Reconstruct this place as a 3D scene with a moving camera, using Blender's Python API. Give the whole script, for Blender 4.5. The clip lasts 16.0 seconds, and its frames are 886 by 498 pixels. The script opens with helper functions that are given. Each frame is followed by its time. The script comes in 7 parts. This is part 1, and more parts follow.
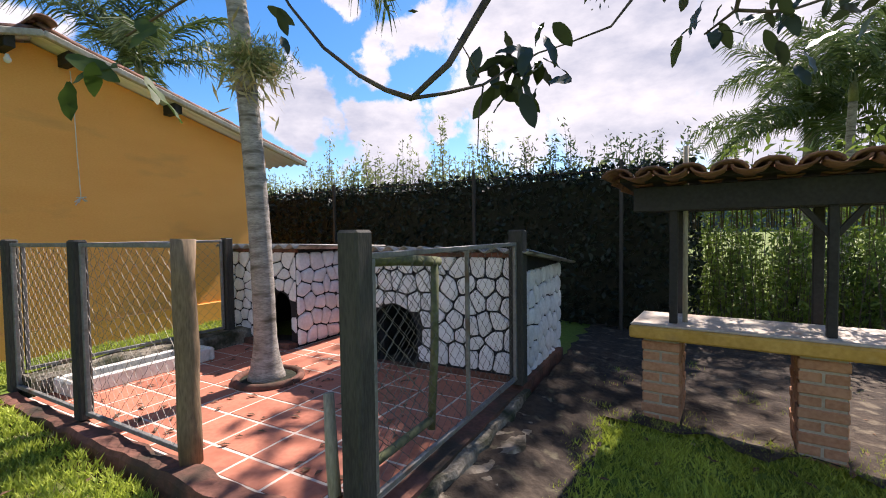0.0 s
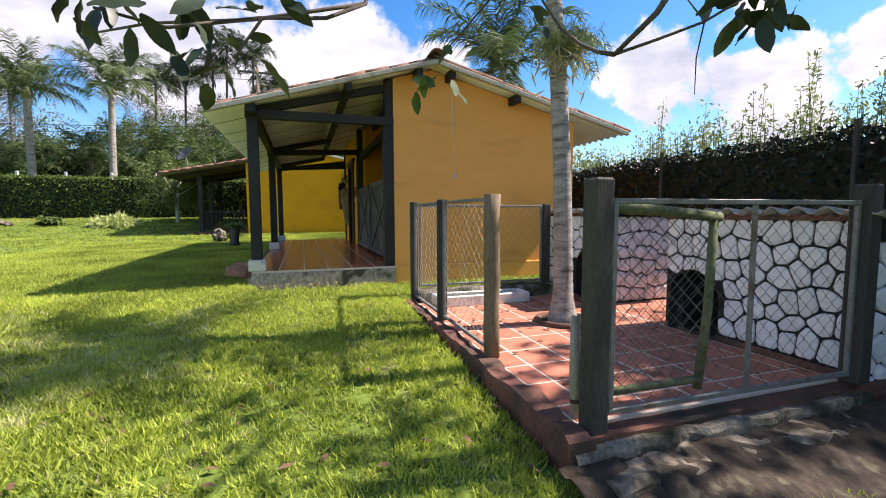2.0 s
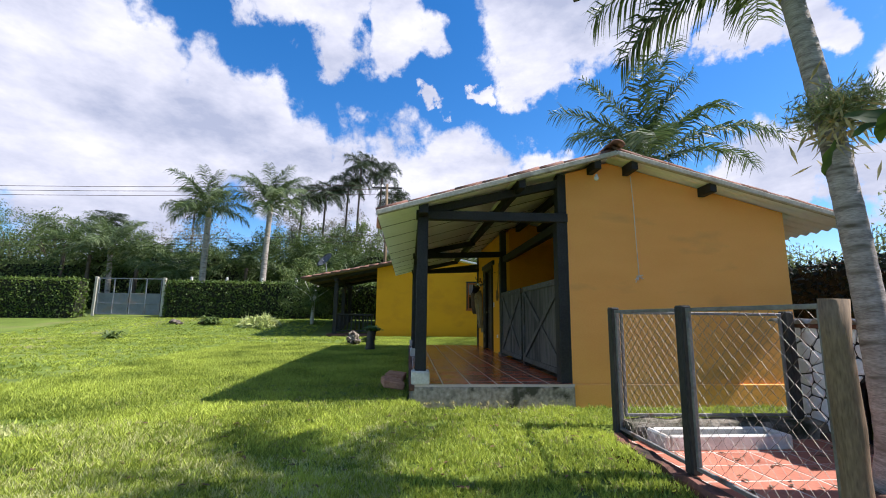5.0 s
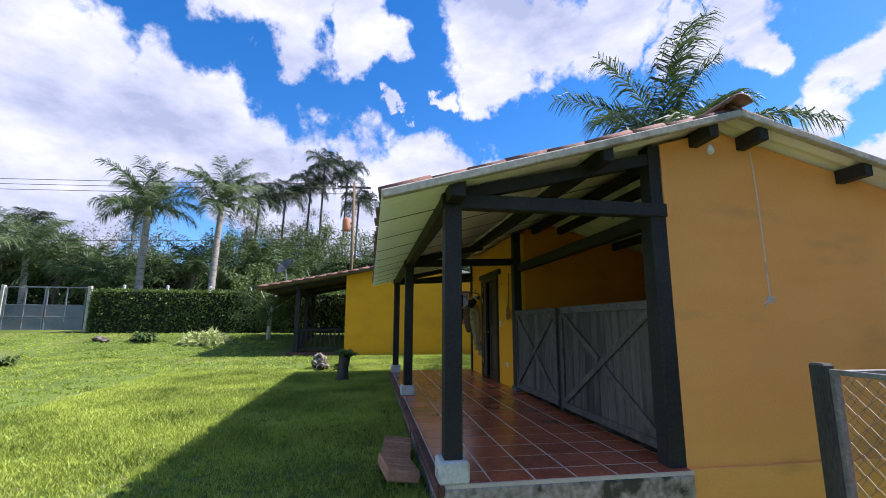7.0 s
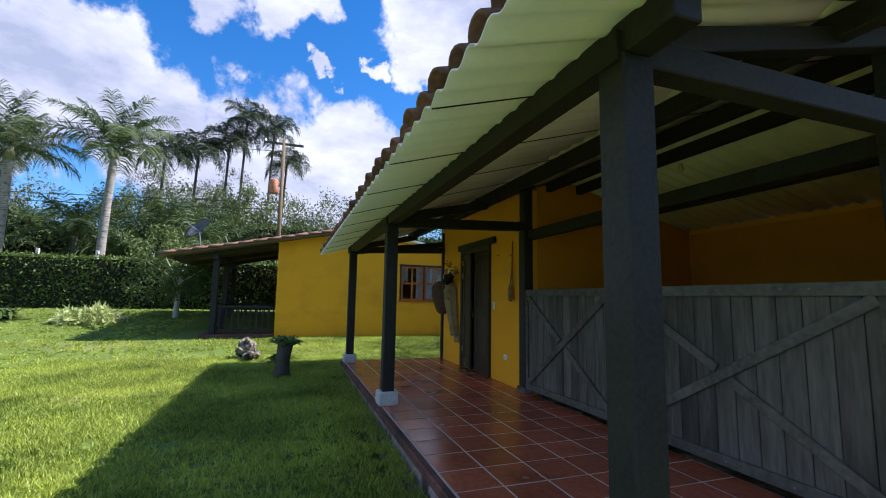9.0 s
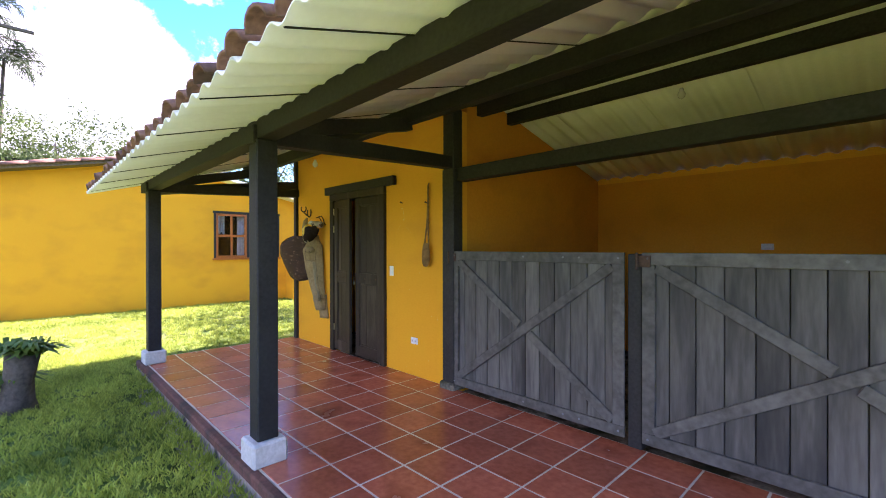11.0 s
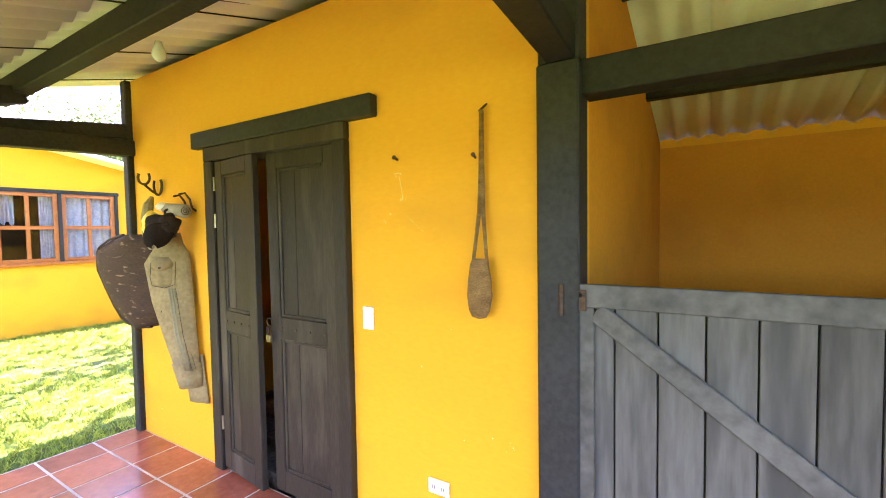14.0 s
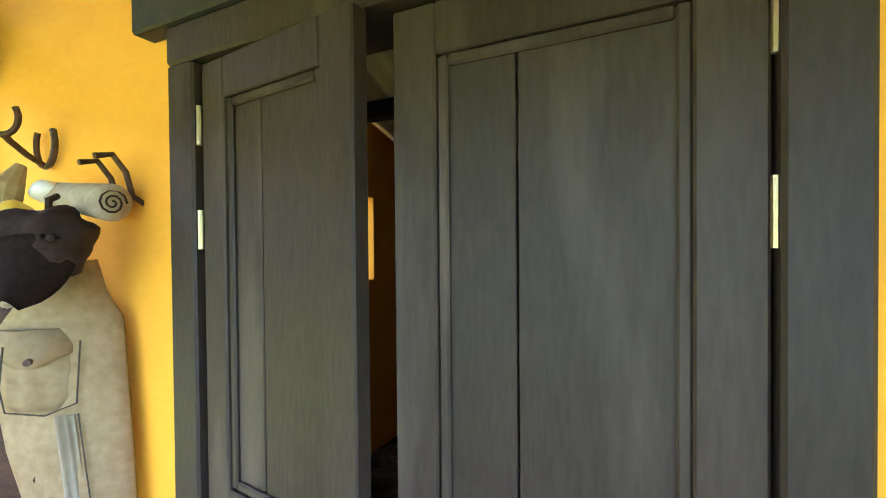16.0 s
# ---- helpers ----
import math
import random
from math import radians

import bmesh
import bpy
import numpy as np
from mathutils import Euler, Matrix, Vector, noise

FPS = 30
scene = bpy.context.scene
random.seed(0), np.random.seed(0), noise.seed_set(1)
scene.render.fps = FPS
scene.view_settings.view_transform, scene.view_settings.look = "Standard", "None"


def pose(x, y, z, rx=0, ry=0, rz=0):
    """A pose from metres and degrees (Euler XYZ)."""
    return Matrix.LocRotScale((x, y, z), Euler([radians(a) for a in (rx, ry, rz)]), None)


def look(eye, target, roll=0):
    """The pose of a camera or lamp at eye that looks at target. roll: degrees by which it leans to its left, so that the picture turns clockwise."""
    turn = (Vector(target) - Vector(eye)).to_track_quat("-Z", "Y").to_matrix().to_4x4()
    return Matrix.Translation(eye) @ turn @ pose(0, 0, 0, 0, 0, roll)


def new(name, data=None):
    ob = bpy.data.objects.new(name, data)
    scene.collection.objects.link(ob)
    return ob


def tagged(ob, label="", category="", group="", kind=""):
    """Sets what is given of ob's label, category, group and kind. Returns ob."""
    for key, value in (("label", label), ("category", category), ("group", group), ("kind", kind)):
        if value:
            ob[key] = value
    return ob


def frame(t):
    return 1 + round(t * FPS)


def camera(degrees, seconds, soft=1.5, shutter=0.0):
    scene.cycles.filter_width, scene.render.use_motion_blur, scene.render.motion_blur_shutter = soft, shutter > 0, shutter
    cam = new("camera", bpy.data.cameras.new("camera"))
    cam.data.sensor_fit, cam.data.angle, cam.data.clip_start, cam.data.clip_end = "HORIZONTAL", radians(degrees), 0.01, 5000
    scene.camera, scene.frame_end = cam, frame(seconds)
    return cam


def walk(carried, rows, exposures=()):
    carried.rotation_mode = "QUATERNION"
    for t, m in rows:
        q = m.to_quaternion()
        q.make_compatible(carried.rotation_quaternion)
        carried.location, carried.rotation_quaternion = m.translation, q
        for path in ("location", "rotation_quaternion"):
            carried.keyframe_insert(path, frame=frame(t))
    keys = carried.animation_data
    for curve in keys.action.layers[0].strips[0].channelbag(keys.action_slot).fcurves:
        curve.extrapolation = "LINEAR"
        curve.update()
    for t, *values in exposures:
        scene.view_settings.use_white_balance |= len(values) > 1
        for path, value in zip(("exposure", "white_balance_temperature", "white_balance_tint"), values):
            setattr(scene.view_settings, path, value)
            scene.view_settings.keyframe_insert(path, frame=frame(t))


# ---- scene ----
cam = camera(91.2, 16.0, soft=1.0)
PATH = [
    (0, (5.957, -1.374, 1.141), (4.993, 0.377, 1.068), -0.8),
    (0.5, (6.246, -1.384, 1.101), (5.018, 0.192, 1.027), -0.7),
    (1, (6.425, -1.424, 1.039), (4.761, -0.316, 0.986), -0.3),
    (1.5, (6.506, -1.358, 1.005), (4.682, -0.547, 0.881), -0.5),
    (2, (6.562, -1.339, 0.985), (4.665, -0.727, 0.824), -0.2),
    (2.5, (6.593, -1.382, 0.97), (4.659, -0.898, 0.811), -0.1),
    (3, (6.565, -1.446, 0.969), (4.578, -1.28, 0.812), 0.1),
    (3.5, (6.536, -1.496, 0.953), (4.545, -1.4, 0.797), 0.2),
    (4, (6.416, -1.592, 0.929), (4.421, -1.498, 1.044), 0.3),
    (4.5, (6.056, -1.8, 0.945), (4.067, -1.695, 1.129), 0.6),
    (4.7, (5.904, -1.941, 0.972), (3.929, -1.817, 1.257), 0.8),
    (6.8, (3.599, -2.561, 1.33), (1.642, -2.311, 1.658), 0.3),
    (7, (3.434, -2.608, 1.364), (1.489, -2.285, 1.699), 0.2),
    (7.5, (2.942, -2.737, 1.369), (1.004, -2.379, 1.714), 0.0),
    (8, (2.459, -2.84, 1.329), (0.533, -2.401, 1.643), 0.9),
    (10.3, (-0.442, -3.313, 1.61), (-2.112, -2.234, 1.832), 0.3),
    (10.5, (-0.633, -3.274, 1.6), (-2.242, -2.107, 1.823), 0.3),
    (11, (-1.058, -3.111, 1.618), (-2.497, -1.723, 1.611), -0.1),
    (11.5, (-1.521, -2.853, 1.652), (-2.841, -1.352, 1.598), -0.1),
    (12, (-1.982, -2.717, 1.711), (-3.084, -1.049, 1.658), -0.1),
    (12.5, (-2.407, -2.535, 1.732), (-3.477, -0.846, 1.683), -0.3),
    (13, (-2.792, -2.333, 1.774), (-3.857, -0.642, 1.71), -0.5),
    (13.5, (-3.182, -1.958, 1.758), (-4.227, -0.254, 1.687), -0.8),
    (14, (-3.664, -1.671, 1.787), (-4.714, 0.029, 1.7), -0.9),
    (14.5, (-4.178, -1.45, 1.803), (-5.284, 0.214, 1.735), -0.6),
    (15, (-4.675, -1.169, 1.848), (-5.773, 0.501, 1.771), -0.9),
    (15.5, (-5.165, -0.936, 1.824), (-6.194, 0.778, 1.753), -0.7),
    (16, (-5.478, -0.687, 1.835), (-6.359, 1.108, 1.807), -0.5),
]
EXPOSURES = [(0.0, 1.0, 6700, 22), (1.5, 1.1, 6600, 19), (3.5, 1.4, 7300, 26), (4.0, 1.15, 7200, 26), (4.5, 0.9, 6400, 18), (7.0, 0.95, 5800, 23), (8.2, 0.92, 5800, 20), (10.5, 1.95, 5700, 30), (11.0, 2.75, 6100, 42),
             (11.6, 3.6, 5900, 36), (12.5, 4.3, 5900, 38), (14.0, 4.2, 6300, 43), (15.4, 3.65, 6700, 45), (16.0, 4.5, 5350, 45)]
walk(cam, [(t, look(eye, target, roll)) for t, eye, target, roll in PATH], EXPOSURES)

# ---- sky and sun ----
SUN_WAY = Vector((0.05, 0.84, 1.0)).normalized()
world = bpy.data.worlds.new("sky")
scene.world = world
world.use_nodes = True
wn, wl = world.node_tree.nodes, world.node_tree.links
wn.clear()


def wnode(kind, **values):
    n = wn.new(kind)
    for key, value in values.items():
        n.inputs[key].default_value = value
    return n


w_out = wnode("ShaderNodeOutputWorld")
w_bg = wnode("ShaderNodeBackground", Strength=0.10)
w_sky = wn.new("ShaderNodeTexSky")
w_sky.sky_type, w_sky.sun_disc = "NISHITA", False
w_sky.sun_elevation = math.asin(SUN_WAY.z)
w_sky.sun_rotation = math.atan2(SUN_WAY.x, SUN_WAY.y)
w_sky.air_density, w_sky.dust_density, w_sky.ozone_density = 1.0, 0.3, 3.0
w_co = wn.new("ShaderNodeTexCoord")
w_map = wn.new("ShaderNodeMapping")
w_map.inputs["Location"].default_value = (0.35, 0.1, 0.2)
w_map.inputs["Scale"].default_value = (1.0, 1.0, 2.2)
w_noise = wnode("ShaderNodeTexNoise", Scale=4.6, Detail=10.0, Roughness=0.58)
w_fine = wnode("ShaderNodeTexNoise", Scale=12.0, Detail=8.0, Roughness=0.65)
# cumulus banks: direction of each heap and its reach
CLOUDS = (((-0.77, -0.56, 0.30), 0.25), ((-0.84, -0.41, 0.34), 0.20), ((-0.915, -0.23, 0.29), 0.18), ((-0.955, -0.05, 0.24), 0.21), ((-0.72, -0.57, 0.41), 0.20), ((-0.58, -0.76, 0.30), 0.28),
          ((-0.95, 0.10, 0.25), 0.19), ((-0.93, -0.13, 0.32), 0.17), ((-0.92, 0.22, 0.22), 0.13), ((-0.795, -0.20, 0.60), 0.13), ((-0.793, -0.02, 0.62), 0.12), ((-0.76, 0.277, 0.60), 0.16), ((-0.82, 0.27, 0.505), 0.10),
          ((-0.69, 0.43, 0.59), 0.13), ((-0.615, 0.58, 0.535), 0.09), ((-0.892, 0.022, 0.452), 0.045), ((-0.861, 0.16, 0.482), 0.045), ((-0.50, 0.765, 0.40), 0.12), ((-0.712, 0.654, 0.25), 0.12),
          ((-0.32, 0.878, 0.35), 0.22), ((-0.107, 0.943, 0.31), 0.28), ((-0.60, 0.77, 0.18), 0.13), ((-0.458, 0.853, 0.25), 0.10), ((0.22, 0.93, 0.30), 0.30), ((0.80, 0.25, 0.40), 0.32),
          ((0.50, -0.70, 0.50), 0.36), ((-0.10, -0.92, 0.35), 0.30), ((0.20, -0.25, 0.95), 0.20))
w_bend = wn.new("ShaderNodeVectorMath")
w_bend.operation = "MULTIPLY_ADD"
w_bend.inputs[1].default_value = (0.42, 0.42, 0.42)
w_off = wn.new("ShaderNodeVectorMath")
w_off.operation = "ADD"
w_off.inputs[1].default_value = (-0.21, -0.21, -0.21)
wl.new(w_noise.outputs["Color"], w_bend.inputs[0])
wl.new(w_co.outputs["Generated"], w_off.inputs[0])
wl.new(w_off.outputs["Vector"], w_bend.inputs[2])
w_heap = None
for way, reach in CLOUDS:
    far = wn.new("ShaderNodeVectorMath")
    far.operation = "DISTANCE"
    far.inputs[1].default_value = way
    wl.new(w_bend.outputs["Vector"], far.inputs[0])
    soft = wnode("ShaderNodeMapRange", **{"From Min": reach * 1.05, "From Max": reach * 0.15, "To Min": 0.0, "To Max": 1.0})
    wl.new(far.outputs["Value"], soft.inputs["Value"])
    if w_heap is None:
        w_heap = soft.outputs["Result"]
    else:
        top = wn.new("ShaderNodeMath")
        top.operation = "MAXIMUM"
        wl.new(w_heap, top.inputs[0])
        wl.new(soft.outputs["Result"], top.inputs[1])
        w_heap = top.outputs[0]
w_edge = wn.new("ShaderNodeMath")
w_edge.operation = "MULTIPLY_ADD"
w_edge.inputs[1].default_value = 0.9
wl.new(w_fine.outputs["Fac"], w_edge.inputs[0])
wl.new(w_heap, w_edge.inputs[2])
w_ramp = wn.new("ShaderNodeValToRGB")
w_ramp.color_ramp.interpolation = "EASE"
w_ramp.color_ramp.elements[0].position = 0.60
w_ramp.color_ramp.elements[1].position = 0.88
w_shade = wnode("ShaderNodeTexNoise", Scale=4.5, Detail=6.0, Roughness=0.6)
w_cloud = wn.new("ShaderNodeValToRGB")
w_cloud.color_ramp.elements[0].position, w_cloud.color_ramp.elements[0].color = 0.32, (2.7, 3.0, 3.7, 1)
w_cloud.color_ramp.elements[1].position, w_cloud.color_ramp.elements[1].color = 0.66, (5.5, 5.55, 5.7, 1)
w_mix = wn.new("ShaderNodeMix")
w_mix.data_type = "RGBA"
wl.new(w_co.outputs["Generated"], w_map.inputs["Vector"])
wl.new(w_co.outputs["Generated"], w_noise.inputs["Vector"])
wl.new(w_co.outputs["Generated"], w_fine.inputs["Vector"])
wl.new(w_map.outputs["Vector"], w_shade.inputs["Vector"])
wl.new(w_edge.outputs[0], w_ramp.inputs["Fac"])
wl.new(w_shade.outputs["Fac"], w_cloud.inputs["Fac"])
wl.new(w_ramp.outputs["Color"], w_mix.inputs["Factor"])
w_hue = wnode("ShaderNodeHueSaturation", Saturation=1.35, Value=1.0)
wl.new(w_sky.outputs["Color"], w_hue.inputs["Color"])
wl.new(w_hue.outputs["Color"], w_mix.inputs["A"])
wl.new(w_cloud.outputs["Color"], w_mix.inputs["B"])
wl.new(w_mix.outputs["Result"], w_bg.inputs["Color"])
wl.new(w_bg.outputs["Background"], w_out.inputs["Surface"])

sun_data = bpy.data.lights.new("sun", "SUN")
sun_data.energy, sun_data.angle, sun_data.color = 5.0, radians(0.6), (1.0, 0.95, 0.87)
sun = new("sun", sun_data)
sun.matrix_world = look(SUN_WAY * 60, (0, 0, 0))


# ---- materials ----
def surface(name, dark, light, grain=30.0, blotch=2.5, rough=0.8, bump=0.3, depth=0.01, metal=0.0, vary=0.0,
            stain=None, stain_scale=1.2, stain_low=0.55, stain_high=0.75, stretch=(1, 1, 1), coat=0.0, see_through=0.0):
    """A rough surface: two colours mixed by coarse and fine noise, an optional stain, and fine relief."""
    m = bpy.data.materials.new(name)
    m.use_nodes = True
    nt = m.node_tree
    n, link = nt.nodes, nt.links.new
    b = n["Principled BSDF"]
    co, mp = n.new("ShaderNodeTexCoord"), n.new("ShaderNodeMapping")
    mp.inputs["Scale"].default_value = stretch
    link(co.outputs["Object"], mp.inputs["Vector"])
    info = n.new("ShaderNodeObjectInfo")
    if vary:
        shift = n.new("ShaderNodeVectorMath")
        shift.operation = "SCALE"
        shift.inputs[0].default_value = (37.0, 19.0, 53.0)
        link(info.outputs["Random"], shift.inputs["Scale"])
        link(shift.outputs["Vector"], mp.inputs["Location"])
    fine, coarse = n.new("ShaderNodeTexNoise"), n.new("ShaderNodeTexNoise")
    fine.inputs["Scale"].default_value, fine.inputs["Detail"].default_value = grain, 5.0
    coarse.inputs["Scale"].default_value, coarse.inputs["Detail"].default_value = blotch, 4.0
    link(mp.outputs["Vector"], fine.inputs["Vector"])
    link(mp.outputs["Vector"], coarse.inputs["Vector"])
    add = n.new("ShaderNodeMath")
    add.operation = "MULTIPLY_ADD"
    add.inputs[1].default_value = 0.5
    half = n.new("ShaderNodeMath")
    half.operation = "MULTIPLY"
    half.inputs[1].default_value = 0.5
    link(fine.outputs["Fac"], half.inputs[0])
    link(coarse.outputs["Fac"], add.inputs[0])
    link(half.outputs[0], add.inputs[2])
    ramp = n.new("ShaderNodeValToRGB")
    ramp.color_ramp.elements[0].position, ramp.color_ramp.elements[0].color = 0.36, (*dark, 1)
    ramp.color_ramp.elements[1].position, ramp.color_ramp.elements[1].color = 0.64, (*light, 1)
    link(add.outputs[0], ramp.inputs["Fac"])
    colour = ramp.outputs["Color"]
    if stain:
        spot, sr, mix = n.new("ShaderNodeTexNoise"), n.new("ShaderNodeMapRange"), n.new("ShaderNodeMix")
        spot.inputs["Scale"].default_value, spot.inputs["Detail"].default_value = stain_scale, 8.0
        sr.inputs["From Min"].default_value, sr.inputs["From Max"].default_value = stain_low, stain_high
        mix.data_type = "RGBA"
        mix.inputs["B"].default_value = (*stain, 1)
        link(mp.outputs["Vector"], spot.inputs["Vector"])
        link(spot.outputs["Fac"], sr.inputs["Value"])
        link(sr.outputs["Result"], mix.inputs["Factor"])
        link(colour, mix.inputs["A"])
        colour = mix.outputs["Result"]
    if vary:
        hsv, vr = n.new("ShaderNodeHueSaturation"), n.new("ShaderNodeMapRange")
        vr.inputs["To Min"].default_value, vr.inputs["To Max"].default_value = 1 - vary, 1 + vary
        link(info.outputs["Random"], vr.inputs["Value"])
        link(vr.outputs["Result"], hsv.inputs["Value"])
        link(colour, hsv.inputs["Color"])
        colour = hsv.outputs["Color"]
    link(colour, b.inputs["Base Color"])
    rr = n.new("ShaderNodeMapRange")
    rr.inputs["To Min"].default_value, rr.inputs["To Max"].default_value = max(0.03, rough - 0.12), min(1.0, rough + 0.12)
    link(coarse.outputs["Fac"], rr.inputs["Value"])
    link(rr.outputs["Result"], b.inputs["Roughness"])
    b.inputs["Metallic"].default_value = metal
    b.inputs["Coat Weight"].default_value = coat
    if rough >= 0.5:
        b.inputs["Specular IOR Level"].default_value = 0.25
    if bump:
        bp = n.new("ShaderNodeBump")
        bp.inputs["Strength"].default_value, bp.inputs["Distance"].default_value = bump, depth
        link(add.outputs[0], bp.inputs["Height"])
        link(bp.outputs["Normal"], b.inputs["Normal"])
    if see_through:
        out = n["Material Output"]
        tr, ms = n.new("ShaderNodeBsdfTranslucent"), n.new("ShaderNodeMixShader")
        ms.inputs["Fac"].default_value = see_through
        link(colour, tr.inputs["Color"])
        link(b.outputs["BSDF"], ms.inputs[1])
        link(tr.outputs["BSDF"], ms.inputs[2])
        link(ms.outputs["Shader"], out.inputs["Surface"])
    return m


def leafy(name, dark, light, see_through=0.35, rough=0.5):
    """Leaves: colour by island, with light through them."""
    m = bpy.data.materials.new(name)
    m.use_nodes = True
    n, link = m.node_tree.nodes, m.node_tree.links.new
    b = n["Principled BSDF"]
    geo, ramp = n.new("ShaderNodeNewGeometry"), n.new("ShaderNodeValToRGB")
    ramp.color_ramp.elements[0].color, ramp.color_ramp.elements[1].color = (*dark, 1), (*light, 1)
    co, noi, mx = n.new("ShaderNodeTexCoord"), n.new("ShaderNodeTexNoise"), n.new("ShaderNodeMath")
    noi.inputs["Scale"].default_value, noi.inputs["Detail"].default_value = 0.9, 3.0
    link(co.outputs["Object"], noi.inputs["Vector"])
    mx.operation = "MULTIPLY_ADD"
    mx.inputs[1].default_value = 0.55
    sub = n.new("ShaderNodeMath")
    sub.operation = "MULTIPLY_ADD"
    sub.inputs[1].default_value, sub.inputs[2].default_value = 1.3, -0.4
    link(noi.outputs["Fac"], sub.inputs[0])
    link(geo.outputs["Random Per Island"], mx.inputs[0])
    link(sub.outputs[0], mx.inputs[2])
    link(mx.outputs[0], ramp.inputs["Fac"])
    link(ramp.outputs["Color"], b.inputs["Base Color"])
    b.inputs["Roughness"].default_value = rough
    b.inputs["Specular IOR Level"].default_value = 0.3
    tr, ms = n.new("ShaderNodeBsdfTranslucent"), n.new("ShaderNodeMixShader")
    ms.inputs["Fac"].default_value = see_through
    link(ramp.outputs["Color"], tr.inputs["Color"])
    link(b.outputs["BSDF"], ms.inputs[1])
    link(tr.outputs["BSDF"], ms.inputs[2])
    link(ms.outputs["Shader"], n["Material Output"].inputs["Surface"])
    return m


def clear_glass(name):
    m = bpy.data.materials.new(name)
    m.use_nodes = True
    b = m.node_tree.nodes["Principled BSDF"]
    b.inputs["Base Color"].default_value = (0.95, 0.97, 0.96, 1)
    b.inputs["Transmission Weight"].default_value = 1.0
    b.inputs["Roughness"].default_value, b.inputs["IOR"].default_value = 0.02, 1.3
    return m


M_yellow = surface("yellow_plaster", (0.79, 0.36, 0.009), (0.84, 0.395, 0.012), 40, 0.9, 0.85, 0.12, 0.004, stain=(0.68, 0.30, 0.015), stain_scale=1.6, stain_low=0.5, stain_high=0.85, stretch=(0.6, 1, 1.6))
M_orange = surface("ochre_gable_plaster", (0.86, 0.385, 0.09), (0.93, 0.45, 0.12), 40, 1.1, 0.85, 0.5, 0.012, stain=(0.60, 0.30, 0.09), stain_scale=0.8, stain_low=0.58, stain_high=0.8, stretch=(1, 1, 3))
M_beam = surface("charcoal_painted_wood", (0.017, 0.0165, 0.015), (0.036, 0.035, 0.033), 45, 3, 0.62, 0.35, 0.004, vary=0.12, stretch=(1, 1, 1))
M_gate = surface("weathered_grey_boards", (0.076, 0.071, 0.061), (0.142, 0.134, 0.117), 14, 2.6, 0.8, 0.4, 0.004, vary=0.30, stretch=(3, 3, 0.4), stain=(0.052, 0.050, 0.045), stain_scale=2.2, stain_low=0.5, stain_high=0.68)
M_gaterail = surface("grey_gate_rails", (0.070, 0.066, 0.057), (0.145, 0.137, 0.120), 22, 4, 0.8, 0.4, 0.004, vary=0.12)
M_door = surface("dark_olive_stained_wood", (0.025, 0.0175, 0.0105), (0.045, 0.033, 0.021), 45, 2.2, 0.55, 0.55, 0.003, vary=0.2, stretch=(2.5, 2.5, 0.45), stain=(0.095, 0.075, 0.052), stain_scale=2.6, stain_low=0.54, stain_high=0.8)
M_sheet = surface("cream_fibre_cement", (0.84, 0.83, 0.76), (0.89, 0.88, 0.82), 30, 1.2, 0.85, 0.2, 0.004, stain=(0.68, 0.66, 0.55), stain_scale=0.9, stain_low=0.55, stain_high=0.8)
M_clay = surface("weathered_clay_tile", (0.13, 0.065, 0.045), (0.29, 0.15, 0.10), 30, 4, 0.85, 0.5, 0.008, vary=0.25, stain=(0.07, 0.06, 0.05), stain_scale=5)
M_tile = surface("glazed_terracotta_tile", (0.34, 0.085, 0.042), (0.50, 0.145, 0.075), 25, 3, 0.22, 0.06, 0.003, vary=0.18, stain=(0.22, 0.05, 0.026), stain_scale=3)
M_grout = surface("pale_grout", (0.50, 0.42, 0.34), (0.66, 0.57, 0.47), 70, 5, 0.9, 0.3, 0.004)
M_pentile = surface("orange_terracotta_tile", (0.36, 0.125, 0.075), (0.50, 0.19, 0.115), 30, 3, 0.7, 0.2, 0.004, vary=0.15, stain=(0.30, 0.10, 0.06), stain_scale=3)
M_concrete = surface("mossy_concrete", (0.08, 0.07, 0.05), (0.30, 0.27, 0.21), 35, 5, 0.92, 1.0, 0.03, stain=(0.035, 0.04, 0.02), stain_scale=4, stain_low=0.44, stain_high=0.62)
M_peel = surface("peeling_limewash", (0.22, 0.18, 0.14), (0.55, 0.47, 0.40), 22, 5, 0.92, 0.8, 0.02, stain=(0.07, 0.065, 0.045), stain_scale=5, stain_low=0.5, stain_high=0.64)
M_stable = surface("ochre_stable_plaster", (0.66, 0.25, 0.010), (0.74, 0.30, 0.014), 40, 0.9, 0.85, 0.12, 0.004, stain=(0.50, 0.19, 0.012), stain_scale=1.6, stain_low=0.5, stain_high=0.85)
M_redkerb = surface("red_washed_kerb", (0.10, 0.048, 0.034), (0.22, 0.098, 0.068), 30, 4, 0.9, 0.8, 0.015, stain=(0.05, 0.040, 0.028), stain_scale=3, stain_low=0.46, stain_high=0.68)
M_plinth = surface("white_limewashed_concrete", (0.52, 0.50, 0.44), (0.72, 0.70, 0.64), 40, 5, 0.9, 0.5, 0.008, stain=(0.30, 0.27, 0.21), stain_scale=5, stain_low=0.55, stain_high=0.75)
M_stone = surface("white_painted_stone", (0.62, 0.62, 0.62), (0.80, 0.80, 0.80), 30, 6, 0.75, 0.4, 0.01, vary=0.06)
M_joint = surface("black_mortar", (0.012, 0.012, 0.013), (0.03, 0.03, 0.032), 60, 6, 0.9, 0.4, 0.006)
